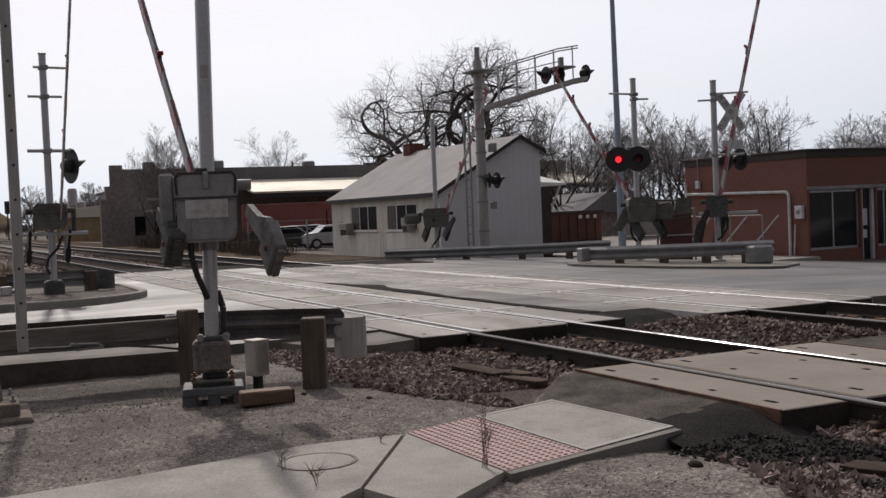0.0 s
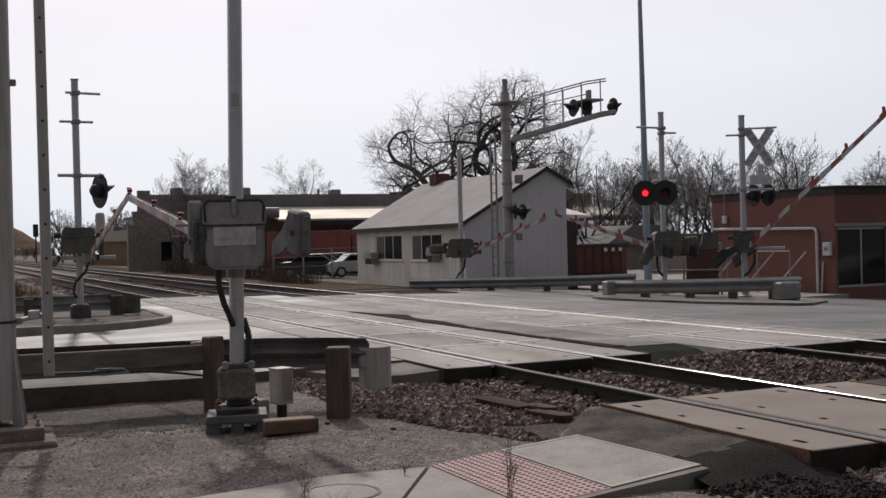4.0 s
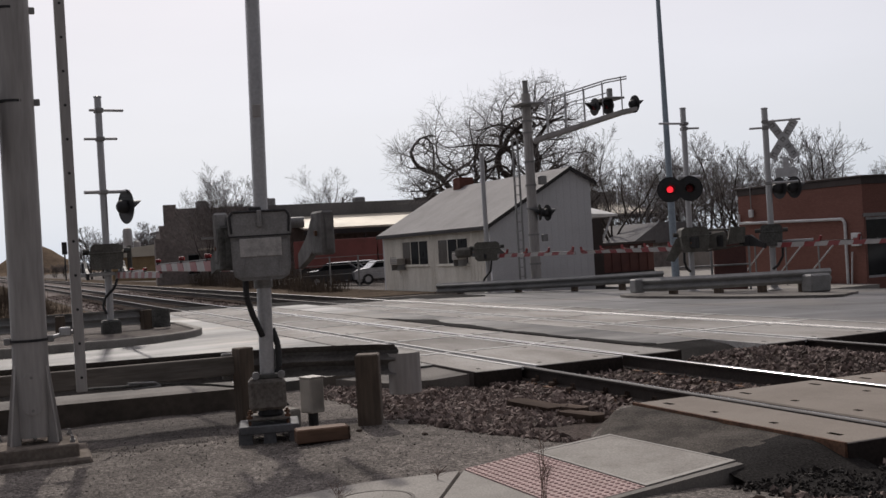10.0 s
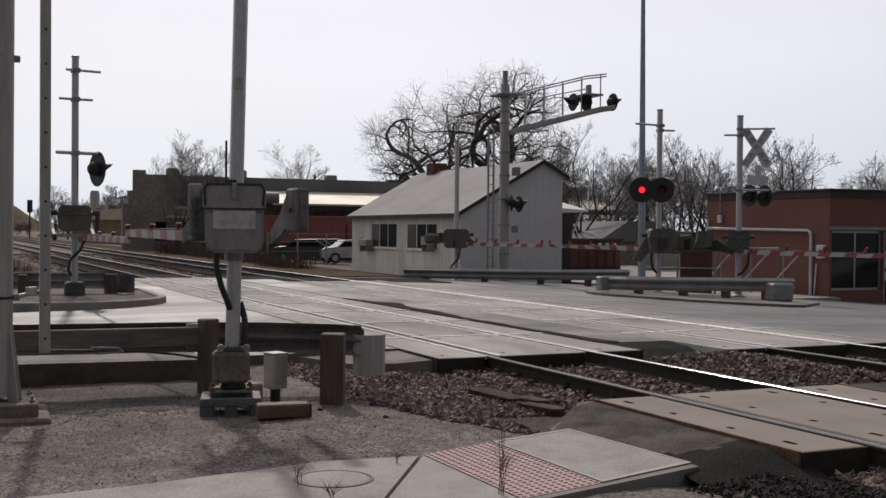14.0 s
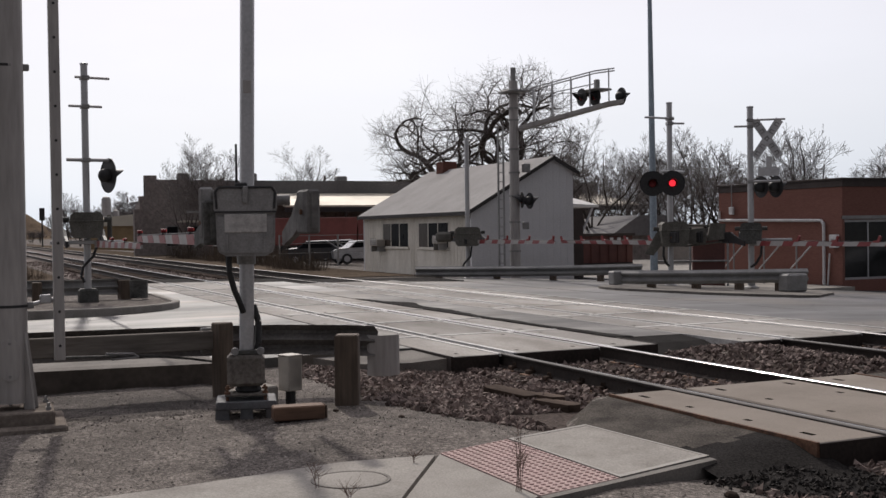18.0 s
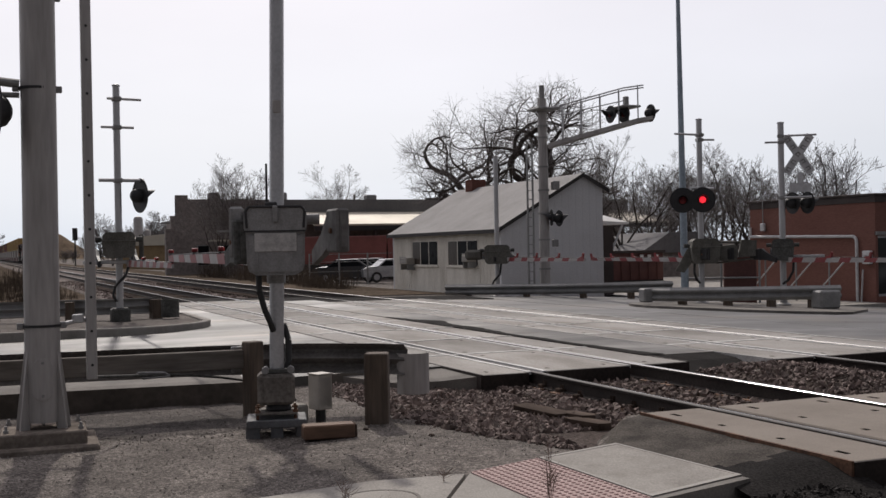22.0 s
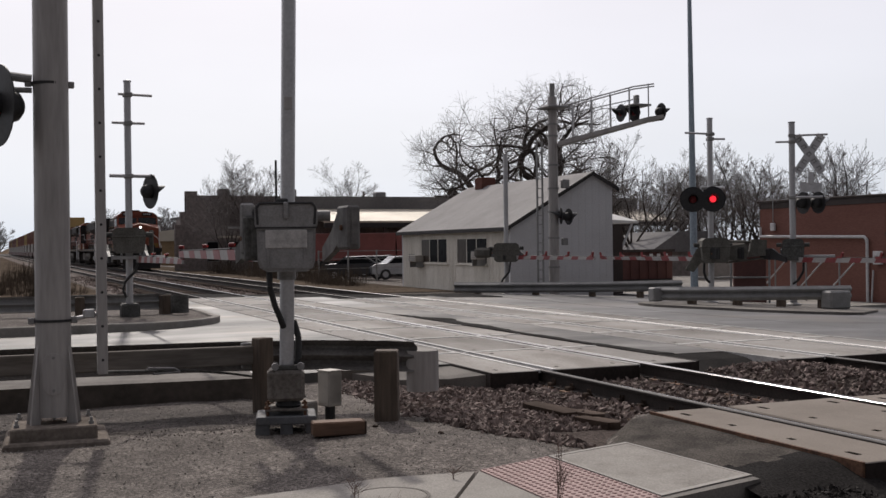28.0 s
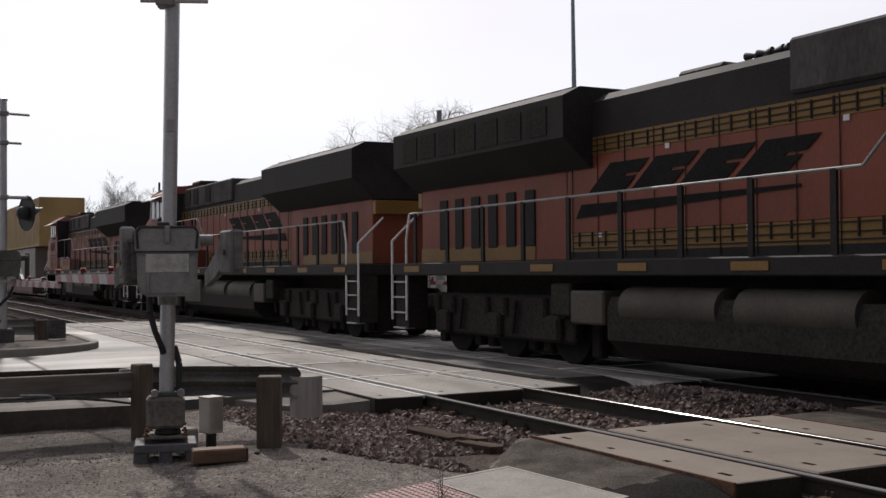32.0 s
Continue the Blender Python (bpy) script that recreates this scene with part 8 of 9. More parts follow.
def build_poles():
    b = thing("street_pole", pose(-30.55, 21.05, -0.4, 0, -0.6, 0), "tall blue-grey street pole by the far median", "street pole")
    part("shaft", Solid().tube((0, 0, 0), (0.0, 0.0, 11.6), 0.13, 0.055, 16), BLUE_POLE, b, "", True)
    part("tip", Solid().box(-0.06, 0.06, -0.09, 0.09, 11.5, 11.85, 0.03), GALV_DULL, b)
    t = thing("utility_pole", pose(-118, 38.5, -1), "wooden utility pole with a crossarm", "utility pole")
    part("pole", Solid().tube((0, 0, 0), (0, 0, 8.6), 0.14, 0.11, 10), WOOD_POST, t, "", True)
    part("crossarm", Solid().box(-0.06, 0.06, -1.1, 1.1, 7.9, 8.05), WOOD_POST, t)
    p = thing("thin_post", pose(-78, 19.0, -0.5), "tall thin dark pole behind the gate", "post")
    part("post", Solid().tube((0, 0, 0), (0, 0, 8.2), 0.1, 0.08, 8), BLACK_METAL, p)
    # line signal far down the track
    s = thing("line_signal", pose(-190, 14.9, -0.3), "dark railway signal mast down the line", "railway signal")
    part("mast", Solid().tube((0, 0, 0), (0, 0, 5.6), 0.12, seg=8), BLACK_METAL, s)
    part("head", Solid().box(-0.15, 0.15, -0.4, 0.4, 4.2, 6.2, 0.05), BLACK_METAL, s)
    m = thing("bare_hill", pose(-1000, 54, -1.5), "low bare brown hill beyond the far end of the line", "hill")
    xs = [-70 + 7 * k for k in range(21)]
    n = 21
    vs = [(a, b, 26.0 * math.exp(-((a / 34) ** 2 + (b / 30) ** 2)) + 1.2 * noise.noise(Vector((a * 0.1, b * 0.1, 5))) - 1.0) for b in xs for a in xs]
    hill = Solid().add(vs, [(j * n + i, j * n + i + 1, (j + 1) * n + i + 1, (j + 1) * n + i) for j in range(n - 1) for i in range(n - 1)])
    part("hill_surface", hill, SPOIL, m, "", True)
    # overhead wires between two wooden poles beyond the shops
    for px, py, ph in ((-80.0, 74.0, 7.4), (-22.0, 62.0, 11.6)):
        q = thing("utility_pole", pose(px, py, -1.6), "wooden utility pole beyond the shops", "utility pole")
        part("pole", Solid().tube((0, 0, 0), (0, 0, ph), 0.15, 0.11, 10), WOOD_POST, q, "", True)
        part("crossarm", Solid().box(-0.06, 0.06, -1.1, 1.1, ph - 0.7, ph - 0.55), WOOD_POST, q)
        if px > -50:
            for zz in (11.1, 10.6):
                pts = [(-58.0 * k / 12, 12.0 * k / 12, zz - 4.2 * k / 12 - 0.9 * (1 - ((k - 6) / 6) ** 2)) for k in range(13)]
                part("wire", Solid().path(pts, 0.013, 4), BLACK_METAL, q, "thin overhead wire")


near_gate()
median_gate()
BULB, BULB_SPOTS, BULB_YAW = red_signal()
crossbuck_signal()
corner_gate()
cantilever()
near_cantilever_pole()
build_guard_rails()
small_near_things()
build_house()
build_brick_shop()
build_red_wagon_shed()
build_warehouse()
build_trees()
build_poles()


# ---- the train ----
def slant_shapes(parent, x, y, z, w, h, face, label):
    """Four plain slanted shapes standing for the painted name, and the tapering stripe under them."""
    sk, lw = 1.35 * h, w / 4.3

    def bar(s, u0, u1, z0, z1):
        vs = []
        for d in (0.0, 0.006):
            for u, zz in ((u0, z0), (u1, z0), (u1, z1), (u0, z1)):
                vs.append((x + u + sk * (zz - z) / h, y + face * d, zz))
        s.add(vs, [(0, 1, 2, 3), (4, 7, 6, 5), (0, 4, 5, 1), (1, 5, 6, 2), (2, 6, 7, 3), (3, 7, 4, 0)])
    for k in range(4):
        u = k * lw * 1.08
        s = Solid()
        bar(s, u, u + lw * 0.92, z, z + h * 0.46)
        bar(s, u, u + lw * 0.60, z + h * 0.46, z + h * 0.56)
        bar(s, u, u + lw * 0.92, z + h * 0.56, z + h)
        part("painted_shape", s, LETTER, parent, label)
    st = Solid()
    vs = []
    for d in (0.0, 0.005):
        for u, zz in ((-0.35, z - 0.38), (w * 1.02, z - 0.20), (w * 1.02, z - 0.16), (0.2, z - 0.17), (-0.2, z - 0.17)):
            vs.append((x + u, y + face * d, zz))
    st.add(vs, [(0, 1, 2, 3, 4), (9, 8, 7, 6, 5), (0, 5, 6, 1), (1, 6, 7, 2), (2, 7, 8, 3), (3, 8, 9, 4), (4, 9, 5, 0)])
    part("painted_stripe", st, LETTER, parent)


def number_bars(parent, x, y, z, w, h, face, n=4, material=None):
    s = Solid()
    lw = w / n
    for k in range(n):
        u, v, e = x + k * lw, x + k * lw + lw * 0.72, lw * 0.17
        for a, b, lo, hi in ((u, u + e, z, z + h), (v - e, v, z, z + h), (u + e, v - e, z, z + e), (u + e, v - e, z + h - e, z + h)):
            s.box(a, b, y - face * 0.002, y + face * 0.006, lo, hi)
    part("number_bars", s, material or NUMBER_PAINT, parent, "dark painted number bars")


def truck(loco, xc):
    """Three-axle truck."""
    t = part("truck", Solid().box(xc - 1.9, xc + 1.9, -0.9, 0.9, 0.6, 0.85, 0.04), RUN_GEAR, loco, "grimy three-axle truck")
    for y in (-1.03, 1.03):
        part("side_frame", Solid().box(xc - 2.35, xc + 2.35, y - 0.11, y + 0.11, 0.34, 1.10, 0.05), RUN_GEAR, t)
    for k in (-1, 0, 1):
        x = xc + k * 1.85
        for y in (-1, 1):
            part("wheel", Solid().tube((x, y * 0.70, 0.535), (x, y * 0.84, 0.535), 0.535, seg=28).tube((x, y * 0.64, 0.535), (x, y * 0.71, 0.535), 0.56, seg=28), WHEEL, t, "worn steel wheel", True)
            part("axle_box", Solid().box(x - 0.22, x + 0.22, min(y * 0.95, y * 1.26), max(y * 0.95, y * 1.26), 0.36, 0.78, 0.05), RUN_GEAR, t)
            for e in (-0.3, 0.3):
                part("spring", Solid().tube((x + e, y * 1.14, 0.75), (x + e, y * 1.14, 1.05), 0.09, seg=10), RUN_GEAR, t)
            part("brake_shoe", Solid().box(x + 0.56, x + 0.80, y * 0.78 - 0.09, y * 0.78 + 0.09, 0.14, 0.95, 0.03), RUN_GEAR, t)
            part("brake_shoe", Solid().box(x - 0.82, x - 0.58, y * 0.78 - 0.09, y * 0.78 + 0.09, 0.14, 0.95, 0.03), RUN_GEAR, t)
            part("brake_rod", Solid().tube((x + 0.6, y * 1.2, 0.45), (x + 0.72, y * 1.2, 1.0), 0.04, seg=6), RUN_GEAR, t)


def locomotive(label, lit, paint):
    """A six-axle road diesel, 22.3 m over couplers, its front coupler at x = 0 and its cab forward (+x)."""
    L = thing("locomotive", pose(0, 0, 0), label, "locomotive", "locomotives")
    D = 1.66                                                    # deck height
    fr = part("frame", Solid().box(-21.5, -0.75, -1.5, 1.5, D - 0.24, D, 0.02), LOCO_BLACK, L, "black frame sill")
    for k in range(9):
        x = -2.2 - 2.3 * k
        for y in (-1.505, 1.505):
            part("reflector", Solid().box(x - 0.32, x + 0.32, min(y * 0.99, y * 1.006), max(y * 0.99, y * 1.006), D - 0.17, D - 0.06), YELLOW, fr, "yellow edge reflector")
    # rigging and motors as one dark block, lowered to paint the shadow between the wheels
    part("underbody", Solid().box(-20.6, -1.3, -0.62, 0.62, 0.16, 1.46), RUN_GEAR, L, "sooty underbody, lowered to stand for the shadow between the wheels")
    truck(L, -4.1)
    truck(L, -18.0)
    # tank and air reservoirs
    tank = part("fuel_tank", Solid().prism([(-1.35, 1.12), (-1.42, 0.95), (-1.42, 0.5), (-1.15, 0.28), (1.15, 0.28), (1.42, 0.5), (1.42, 0.95), (1.35, 1.12)], "x", -14.4, -7.6), RUN_GEAR, L, "grimy fuel tank")
    for y in (-1, 1):
        part("tank_box", Solid().box(-9.3, -7.5, min(y * 0.9, y * 1.46), max(y * 0.9, y * 1.46), 0.55, 1.28, 0.04), TANK_GREY, tank, "dusty equipment box")
        part("tank_box", Solid().box(-15.3, -14.45, min(y * 0.9, y * 1.46), max(y * 0.9, y * 1.46), 0.70, 1.20, 0.03), TANK_GREY, tank)
        for x0, x1 in ((-11.75, -9.85), (-14.1, -12.1)):
            part("air_reservoir", Solid().tube((x0, y * 1.17, 0.98), (x1, y * 1.17, 0.98), 0.29, seg=20), TANK_GREY, tank, "dusty cylindrical air reservoir", True)
    for x0, x1, z0 in ((-7.4, -6.5, 0.75), (-15.9, -15.35, 0.8)):
        part("sill_gear", Solid().box(x0, x1, -1.42, 1.42, z0, 1.3, 0.03), RUN_GEAR, L)
    # hood: black crown, yellow band, orange side, yellow band
    hw = 0.97
    hood = part("hood", Solid().box(-16.05, -5.27, -hw, hw, 2.08, 3.27, 0.01), paint, L, "dusty orange engine hood")
    part("hood_band", Solid().box(-16.05, -5.27, -hw - 0.004, hw + 0.004, D + 0.13, 2.08), YELLOW, hood, "ochre yellow lower band")
    part("hood_foot", Solid().box(-16.05, -5.27, -hw - 0.002, hw + 0.002, D, D + 0.13), LOCO_BLACK, hood, "black foot of the hood")
    part("hood_band", Solid().box(-16.05, -5.27, -hw - 0.004, hw + 0.004, 3.27, 3.54), YELLOW, hood, "ochre yellow upper band")
    part("hood_top", Solid().prism([(-hw - 0.004, 3.54), (hw + 0.004, 3.54), (hw, 4.08), (hw - 0.22, 4.22), (-hw + 0.22, 4.22), (-hw, 4.08)], "x", -16.05, -5.27), LOCO_BLACK, hood, "sooty black roof")
    # door panels and latch rails along the hood
    for y in (-hw - 0.012, hw + 0.012):
        for k in range(15):
            x = -15.9 + 0.68 * k
            part("hood_seam", Solid().box(x - 0.005, x + 0.005, y - 0.005, y + 0.005, D + 0.04, 3.53), LOCO_BLACK, hood)
        for z in (1.84, 3.32, 3.405, 3.49, 1.93, 2.04):
            part("latch_rail", Solid().box(-15.9, -5.4, y - 0.008, y + 0.008, z - 0.008, z + 0.008), LOCO_BLACK, hood)
        for k in range(30):
            x = -15.72 + 0.345 * k
            for z in (1.98, 3.40):
                part("door_latch", Solid().box(x - 0.012, x + 0.012, y - 0.012, y + 0.012, z - 0.11, z + 0.11), LOCO_BLACK, hood)
        for k in range(6):
            part("marker_plate", Solid().box(-15.2 + 1.6 * k, -15.11 + 1.6 * k, y - 0.006, y + 0.006, 2.0 + (k % 2) * 1.2, 2.07 + (k % 2) * 1.2), CHALK, hood)
        slant_shapes(hood, -15.45, y, 2.69, 4.3, 0.42, -1 if y < 0 else 1, "black slanted painted shape")
        # low locker on the walkway behind the cab, with grilles
        s = -1 if y < 0 else 1
        locker = part("walkway_locker", Solid().box(-8.35, -5.28, min(s * 0.985, s * 1.40), max(s * 0.985, s * 1.40), D, 2.22, 0.015), paint, L, "orange walkway locker with grilles")
        part("locker_band", Solid().box(-8.35, -5.28, s * 1.40 - 0.004, s * 1.40 + 0.004, D + 0.05, D + 0.24), YELLOW, locker)
        for x in (-7.7, -6.75):
            for j in range(5):
                part("grille_slat", Solid().box(x, x + 0.38, s * 1.405 - 0.008, s * 1.405 + 0.008, 1.90 + 0.055 * j, 1.925 + 0.055 * j), LOCO_BLACK, locker)
        part("locker_rail", Solid().tube((-8.3, s * 1.42, 2.28), (-5.35, s * 1.42, 2.28), 0.012, seg=6), RAILING, locker)
    # dynamic brake and exhaust housings on the roof
    part("brake_housing", Solid().box(-11.2, -6.0, -1.04, 1.04, 3.62, 4.30, 0.04), DUSTY_BLACK, hood, "dust-greyed brake grid housing")
    for x in (-9.0, -7.6, -6.7):
        for y in (-1.05, 1.05):
            part("grid_opening", Solid().box(x, x + 0.55, y - 0.012, y + 0.012, 3.72, 4.22), RUN_GEAR, hood)
    part("exhaust", Solid().box(-14.1, -13.1, -0.35, 0.35, 4.2, 4.40, 0.05), LOCO_BLACK, hood)
    horn = part("horn", Solid().tube((-12.20, -0.62, 4.27), (-11.75, -0.62, 4.27), 0.022, seg=8).box(-12.02, -11.94, -0.66, -0.58, 4.14, 4.27), BLACK_METAL, hood, "black air horns")
    for x, way in ((-12.18, -1), (-12.06, 1), (-11.96, -1), (-11.86, 1), (-11.76, 1)):
        part("horn_bell", Solid().tube((x, -0.62, 4.29), (x + way * 0.18, -0.62, 4.30), 0.022, 0.055, 12), BLACK_METAL, horn, "", True)
    # radiator end: orange body with black louvre doors, broad overhanging wings
    rad = part("radiator_body", Solid().box(-21.2, -16.06, -hw, hw, D, 3.5, 0.02), paint, L, "orange radiator compartment")
    for y in (-hw - 0.01, hw + 0.01):
        for k in range(6):
            x = -20.4 + 0.62 * k
            part("louvre_door", Solid().box(x, x + 0.3, y - 0.02, y + 0.02, D + 0.25, 2.85, 0.01), LOCO_BLACK, rad, "dark tall louvre")
        part("lower_band", Solid().box(-21.2, -17.0, y - 0.004, y + 0.004, D + 0.02, D + 0.28), YELLOW, rad)
    wing = [(-1.02, 3.08), (-1.52, 3.52), (-1.52, 4.16), (-1.2, 4.32), (1.2, 4.32), (1.52, 4.16), (1.52, 3.52), (1.02, 3.08)]
    w = part("radiator_wing", Solid().prism(wing, "x", -21.35, -15.35), LOCO_BLACK, L, "black overhanging radiator wings")
    part("wing_grille", Solid().box(-21.1, -15.6, -1.15, 1.15, 4.32, 4.35), RUN_GEAR, w, "dark roof screen")
    for k in range(7):
        part("wing_screen", Solid().box(-20.9 + 0.75 * k, -20.3 + 0.75 * k, -1.535, -1.515, 3.6, 4.05), RUN_GEAR, w)
    part("rear_panel", Solid().box(-21.36, -21.2, -hw, hw, 2.75, 3.05, 0.01), YELLOW, rad)
    for y in (-0.3, 0.3):
        part("rear_headlight", Solid().tube((-21.45, y, 3.75), (-21.3, y, 3.75), 0.13, seg=14), BLACK_METAL, rad)
    # cab and nose
    cw = 1.53
    cab = part("cab", Solid().prism([(-5.24, D), (-2.95, D), (-2.95, 3.30), (-3.25, 4.20), (-5.24, 4.20)], "y", -cw, cw), paint, L, "orange cab")
    part("cab_roof", Solid().prism([(-cw, 4.20), (cw, 4.20), (cw - 0.42, 4.44), (0.35, 4.54), (-0.35, 4.54), (-cw + 0.42, 4.44)], "x", -5.3, -3.2), paint, cab, "orange crowned cab roof")
    part("roof_edge", Solid().box(-5.32, -5.245, -cw, cw, 2.3, 4.2), LOCO_BLACK, cab)
    part("aerial_box", Solid().box(-5.3, -4.3, -0.35, 0.35, 4.52, 4.68, 0.05), LOCO_BLACK, cab, "black aerial box")
    for y in (-cw - 0.01, cw + 0.01):
        s = -1 if y < 0 else 1
        sw = part("side_window", Solid().box(-5.06, -3.40, y - 0.02, y + 0.02, 3.40, 3.98, 0.015), GLASS_CAB, cab, "dark sliding cab windows")
        for x0, x1 in ((-5.09, -5.03), (-4.62, -4.56), (-4.06, -3.99), (-3.93, -3.88), (-3.43, -3.37)):
            part("window_post", Solid().box(x0, x1, y - 0.035, y + 0.035, 3.38, 4.0), paint if x0 < -4.2 else ALU, sw)
        part("window_rail", Solid().box(-4.6, -3.38, y - 0.04, y + 0.04, 3.37, 3.405), ALU, sw)
        part("mirror", Solid().box(-4.98, -4.9, y + s * 0.03, y + s * 0.16, 3.26, 3.34, 0.01), BLACK_METAL, sw)
        visor = [(-5.14, y, 4.14), (-3.34, y, 4.14), (-3.34, y + s * 0.36, 3.99), (-5.14, y + s * 0.36, 3.99)]
        part("sun_visor", Solid().add(visor + [(a, b, c + 0.02) for a, b, c in visor], [(3, 2, 1, 0), (4, 5, 6, 7), (0, 1, 5, 4), (1, 2, 6, 5), (2, 3, 7, 6), (3, 0, 4, 7)]), CHALK, cab, "pale drooping window awning")
        number_bars(cab, -4.57, y, 2.68, 1.40, 0.43, s)
        part("cab_band", Solid().box(-5.24, -1.85, y - 0.006, y + 0.006, D + 0.14, D + 0.50), YELLOW, cab, "ochre band")
        for x in (-5.02, -4.0):
            d = part("louvre_door", Solid().box(x, x + 0.82, y - 0.010, y + 0.010, 1.78, 2.40), paint, cab, "orange louvred door")
            for j in range(9):
                part("louvre", Solid().box(x + 0.06, x + 0.72, y - 0.016, y + 0.016, 1.84 + 0.058 * j, 1.862 + 0.058 * j), LOCO_BLACK, d)
        part("door_frame", Solid().box(-5.1, -3.08, y - 0.013, y + 0.013, 2.42, 2.45), LOCO_BLACK, cab)
    # wide nose: blunt wedge in plan, its top sloping down to the sides from a middle ridge
    ns = Solid()
    pl = [(-2.95, -cw), (-1.80, -cw + 0.06), (-1.36, -0.55), (-1.26, 0.0), (-1.36, 0.55), (-1.80, cw - 0.06), (-2.95, cw)]
    tops = [3.48, 3.19, 3.41, 3.55, 3.41, 3.19, 3.48]
    vs = [(x, y, D) for x, y in pl] + [(x - 0.06, y * 0.985, z) for (x, y), z in zip(pl, tops)] + [(-2.95, 0, 3.66)]
    fs = [(k, k + 1, 8 + k, 7 + k) for k in range(6)] + [(6, 0, 7, 14, 13), (0, 6, 5, 4, 3, 2, 1), (7, 8, 9, 10, 14), (14, 10, 11, 12, 13)]
    ns.add(vs, fs)
    nose = part("nose", ns, paint, cab, "orange wedge nose")
    for y0, y1, lowz in ((-1.38, -0.12, -1), (0.12, 1.38, 1)):
        yo, yi = (y0, y1) if lowz < 0 else (y1, y0)
        xz = lambda z: -2.95 - (z - 3.30) / 3.0
        out = [(yi, 3.62), (yi, 3.99), ((yi + yo) / 2, 4.03), (yo, 3.97), (yo, 3.60), ((yi + 3 * yo) / 4, 3.44)]
        vs = [(xz(z) + d, y, z) for d in (-0.02, 0.022) for y, z in out]
        rim = [(y * 1.0 + (0.05 if y > (yi + yo) / 2 else -0.05), z + (0.045 if z > 3.8 else -0.045)) for y, z in out]
        part("windscreen_gasket", Solid().add([(xz(z) + d, y, z) for d in (-0.02, 0.008) for y, z in rim], [tuple(range(6)), tuple(range(6, 12))[::-1]] + [(k, (k + 1) % 6, 6 + (k + 1) % 6, 6 + k) for k in range(6)]), LOCO_BLACK, cab, "black windscreen gasket")
        part("wiper", Solid().path([(xz(4.0) + 0.04, yi * 0.4 + yo * 0.6, 4.0), (xz(3.66) + 0.05, yi * 0.62 + yo * 0.38, 3.66)], 0.010, 5), BLACK_METAL, cab)
        part("windscreen", Solid().add(vs, [tuple(range(6)), tuple(range(6, 12))[::-1]] + [(k, (k + 1) % 6, 6 + (k + 1) % 6, 6 + k) for k in range(6)]), GLASS_CAB, cab, "dark slanted windscreen")
        nb = part("number_board", Solid().box(-3.46, -3.13, y0 + 0.24, y1 - 0.24, 4.20, 4.42, 0.02), LOCO_BLACK, cab, "black number board with pale bars")
        for k in range(4):
            yy = y0 + 0.34 + (y1 - y0 - 0.68) * k / 4
            part("number_bar", Solid().box(-3.131, -3.122, yy, yy + 0.07, 4.27, 4.38), CHALK, nb)
    part("roof_front", Solid().prism([(-cw, 4.2), (cw, 4.2), (cw - 0.32, 4.45), (0.3, 4.53), (-0.3, 4.53), (-cw + 0.32, 4.45)], "x", -3.32, -3.16), paint, cab)
    part("beacon", Solid().box(-4.0, -3.7, 0.45, 0.9, 4.40, 4.56, 0.04), LOCO_BLACK, cab)
    part("roof_unit", Solid().box(-4.9, -4.1, -1.05, -0.45, 4.40, 4.60, 0.05), LOCO_BLACK, cab, "dark roof cooling unit")
    # painted name masses and stripe follow the angled nose faces
    def on_nose(y, z, out):
        a = abs(y)
        x = -1.26 - 0.10 * a / 0.55 if a < 0.55 else -1.36 - 0.44 * (a - 0.55) / 0.92
        return (x - 0.06 * (z - D) / 1.85 + out, y, z)
    for y0, y1, z0, z1, sk in ((-1.16, -0.70, 2.66, 2.92, 0.12), (-0.60, -0.12, 2.66, 2.92, 0.12), (-0.02, 0.46, 2.66, 2.92, 0.12), (0.58, 1.02, 2.66, 2.92, 0.12), (-1.28, -0.56, 2.53, 2.58, 0.0), (-0.55, 0.54, 2.545, 2.58, 0.0)):
        vs = [on_nose(y, z, e) for e in (-0.03, 0.012) for y, z in ((y0, z0), (y1, z0), (y1 + sk, z1), (y0 + sk, z1))]
        part("nose_name_shape", Solid().add(vs, [(0, 1, 2, 3), (4, 7, 6, 5), (0, 4, 5, 1), (1, 5, 6, 2), (2, 6, 7, 3), (3, 7, 4, 0)]), NUMBER_PAINT, nose, "dark painted shape on the nose")
    for y0, y1 in ((-1.40, -0.56), (-0.54, 0.54), (0.56, 1.40)):
        vs = [on_nose(y, z, e) for e in (-0.03, 0.010) for y, z in ((y0, D + 0.06), (y1, D + 0.06), (y1, D + 0.36), (y0, D + 0.36))]
        part("nose_band", Solid().add(vs, [(0, 1, 2, 3), (4, 7, 6, 5), (0, 4, 5, 1), (1, 5, 6, 2), (2, 6, 7, 3), (3, 7, 4, 0)]), YELLOW, nose, "ochre band round the nose")
    part("nose_door", Solid().box(-1.42, -1.24, 0.18, 0.72, D + 0.02, 2.45, 0.02), paint, nose, "orange nose door")
    part("nose_port", Solid().box(-1.42, -1.33, -0.68, -0.40, 2.97, 3.24, 0.03), LOCO_BLACK, nose, "black vent panel")
    for z in (3.06, 3.26):
        hl = part("headlight", Solid().lathe([(0.095, -0.02), (0.095, 0.19), (0.072, 0.19), (0.066, 0.05), (0.0, 0.05)], 18, m=pose(-1.36, 0, z, 0, 90, 0)), BLACK_METAL, nose, "recessed headlight")
        part("headlight_lens", Solid().tube((-1.30, 0, z), (-1.27, 0, z), 0.064, seg=16), HEADLIGHT if lit else GLASS_SHOP, hl)
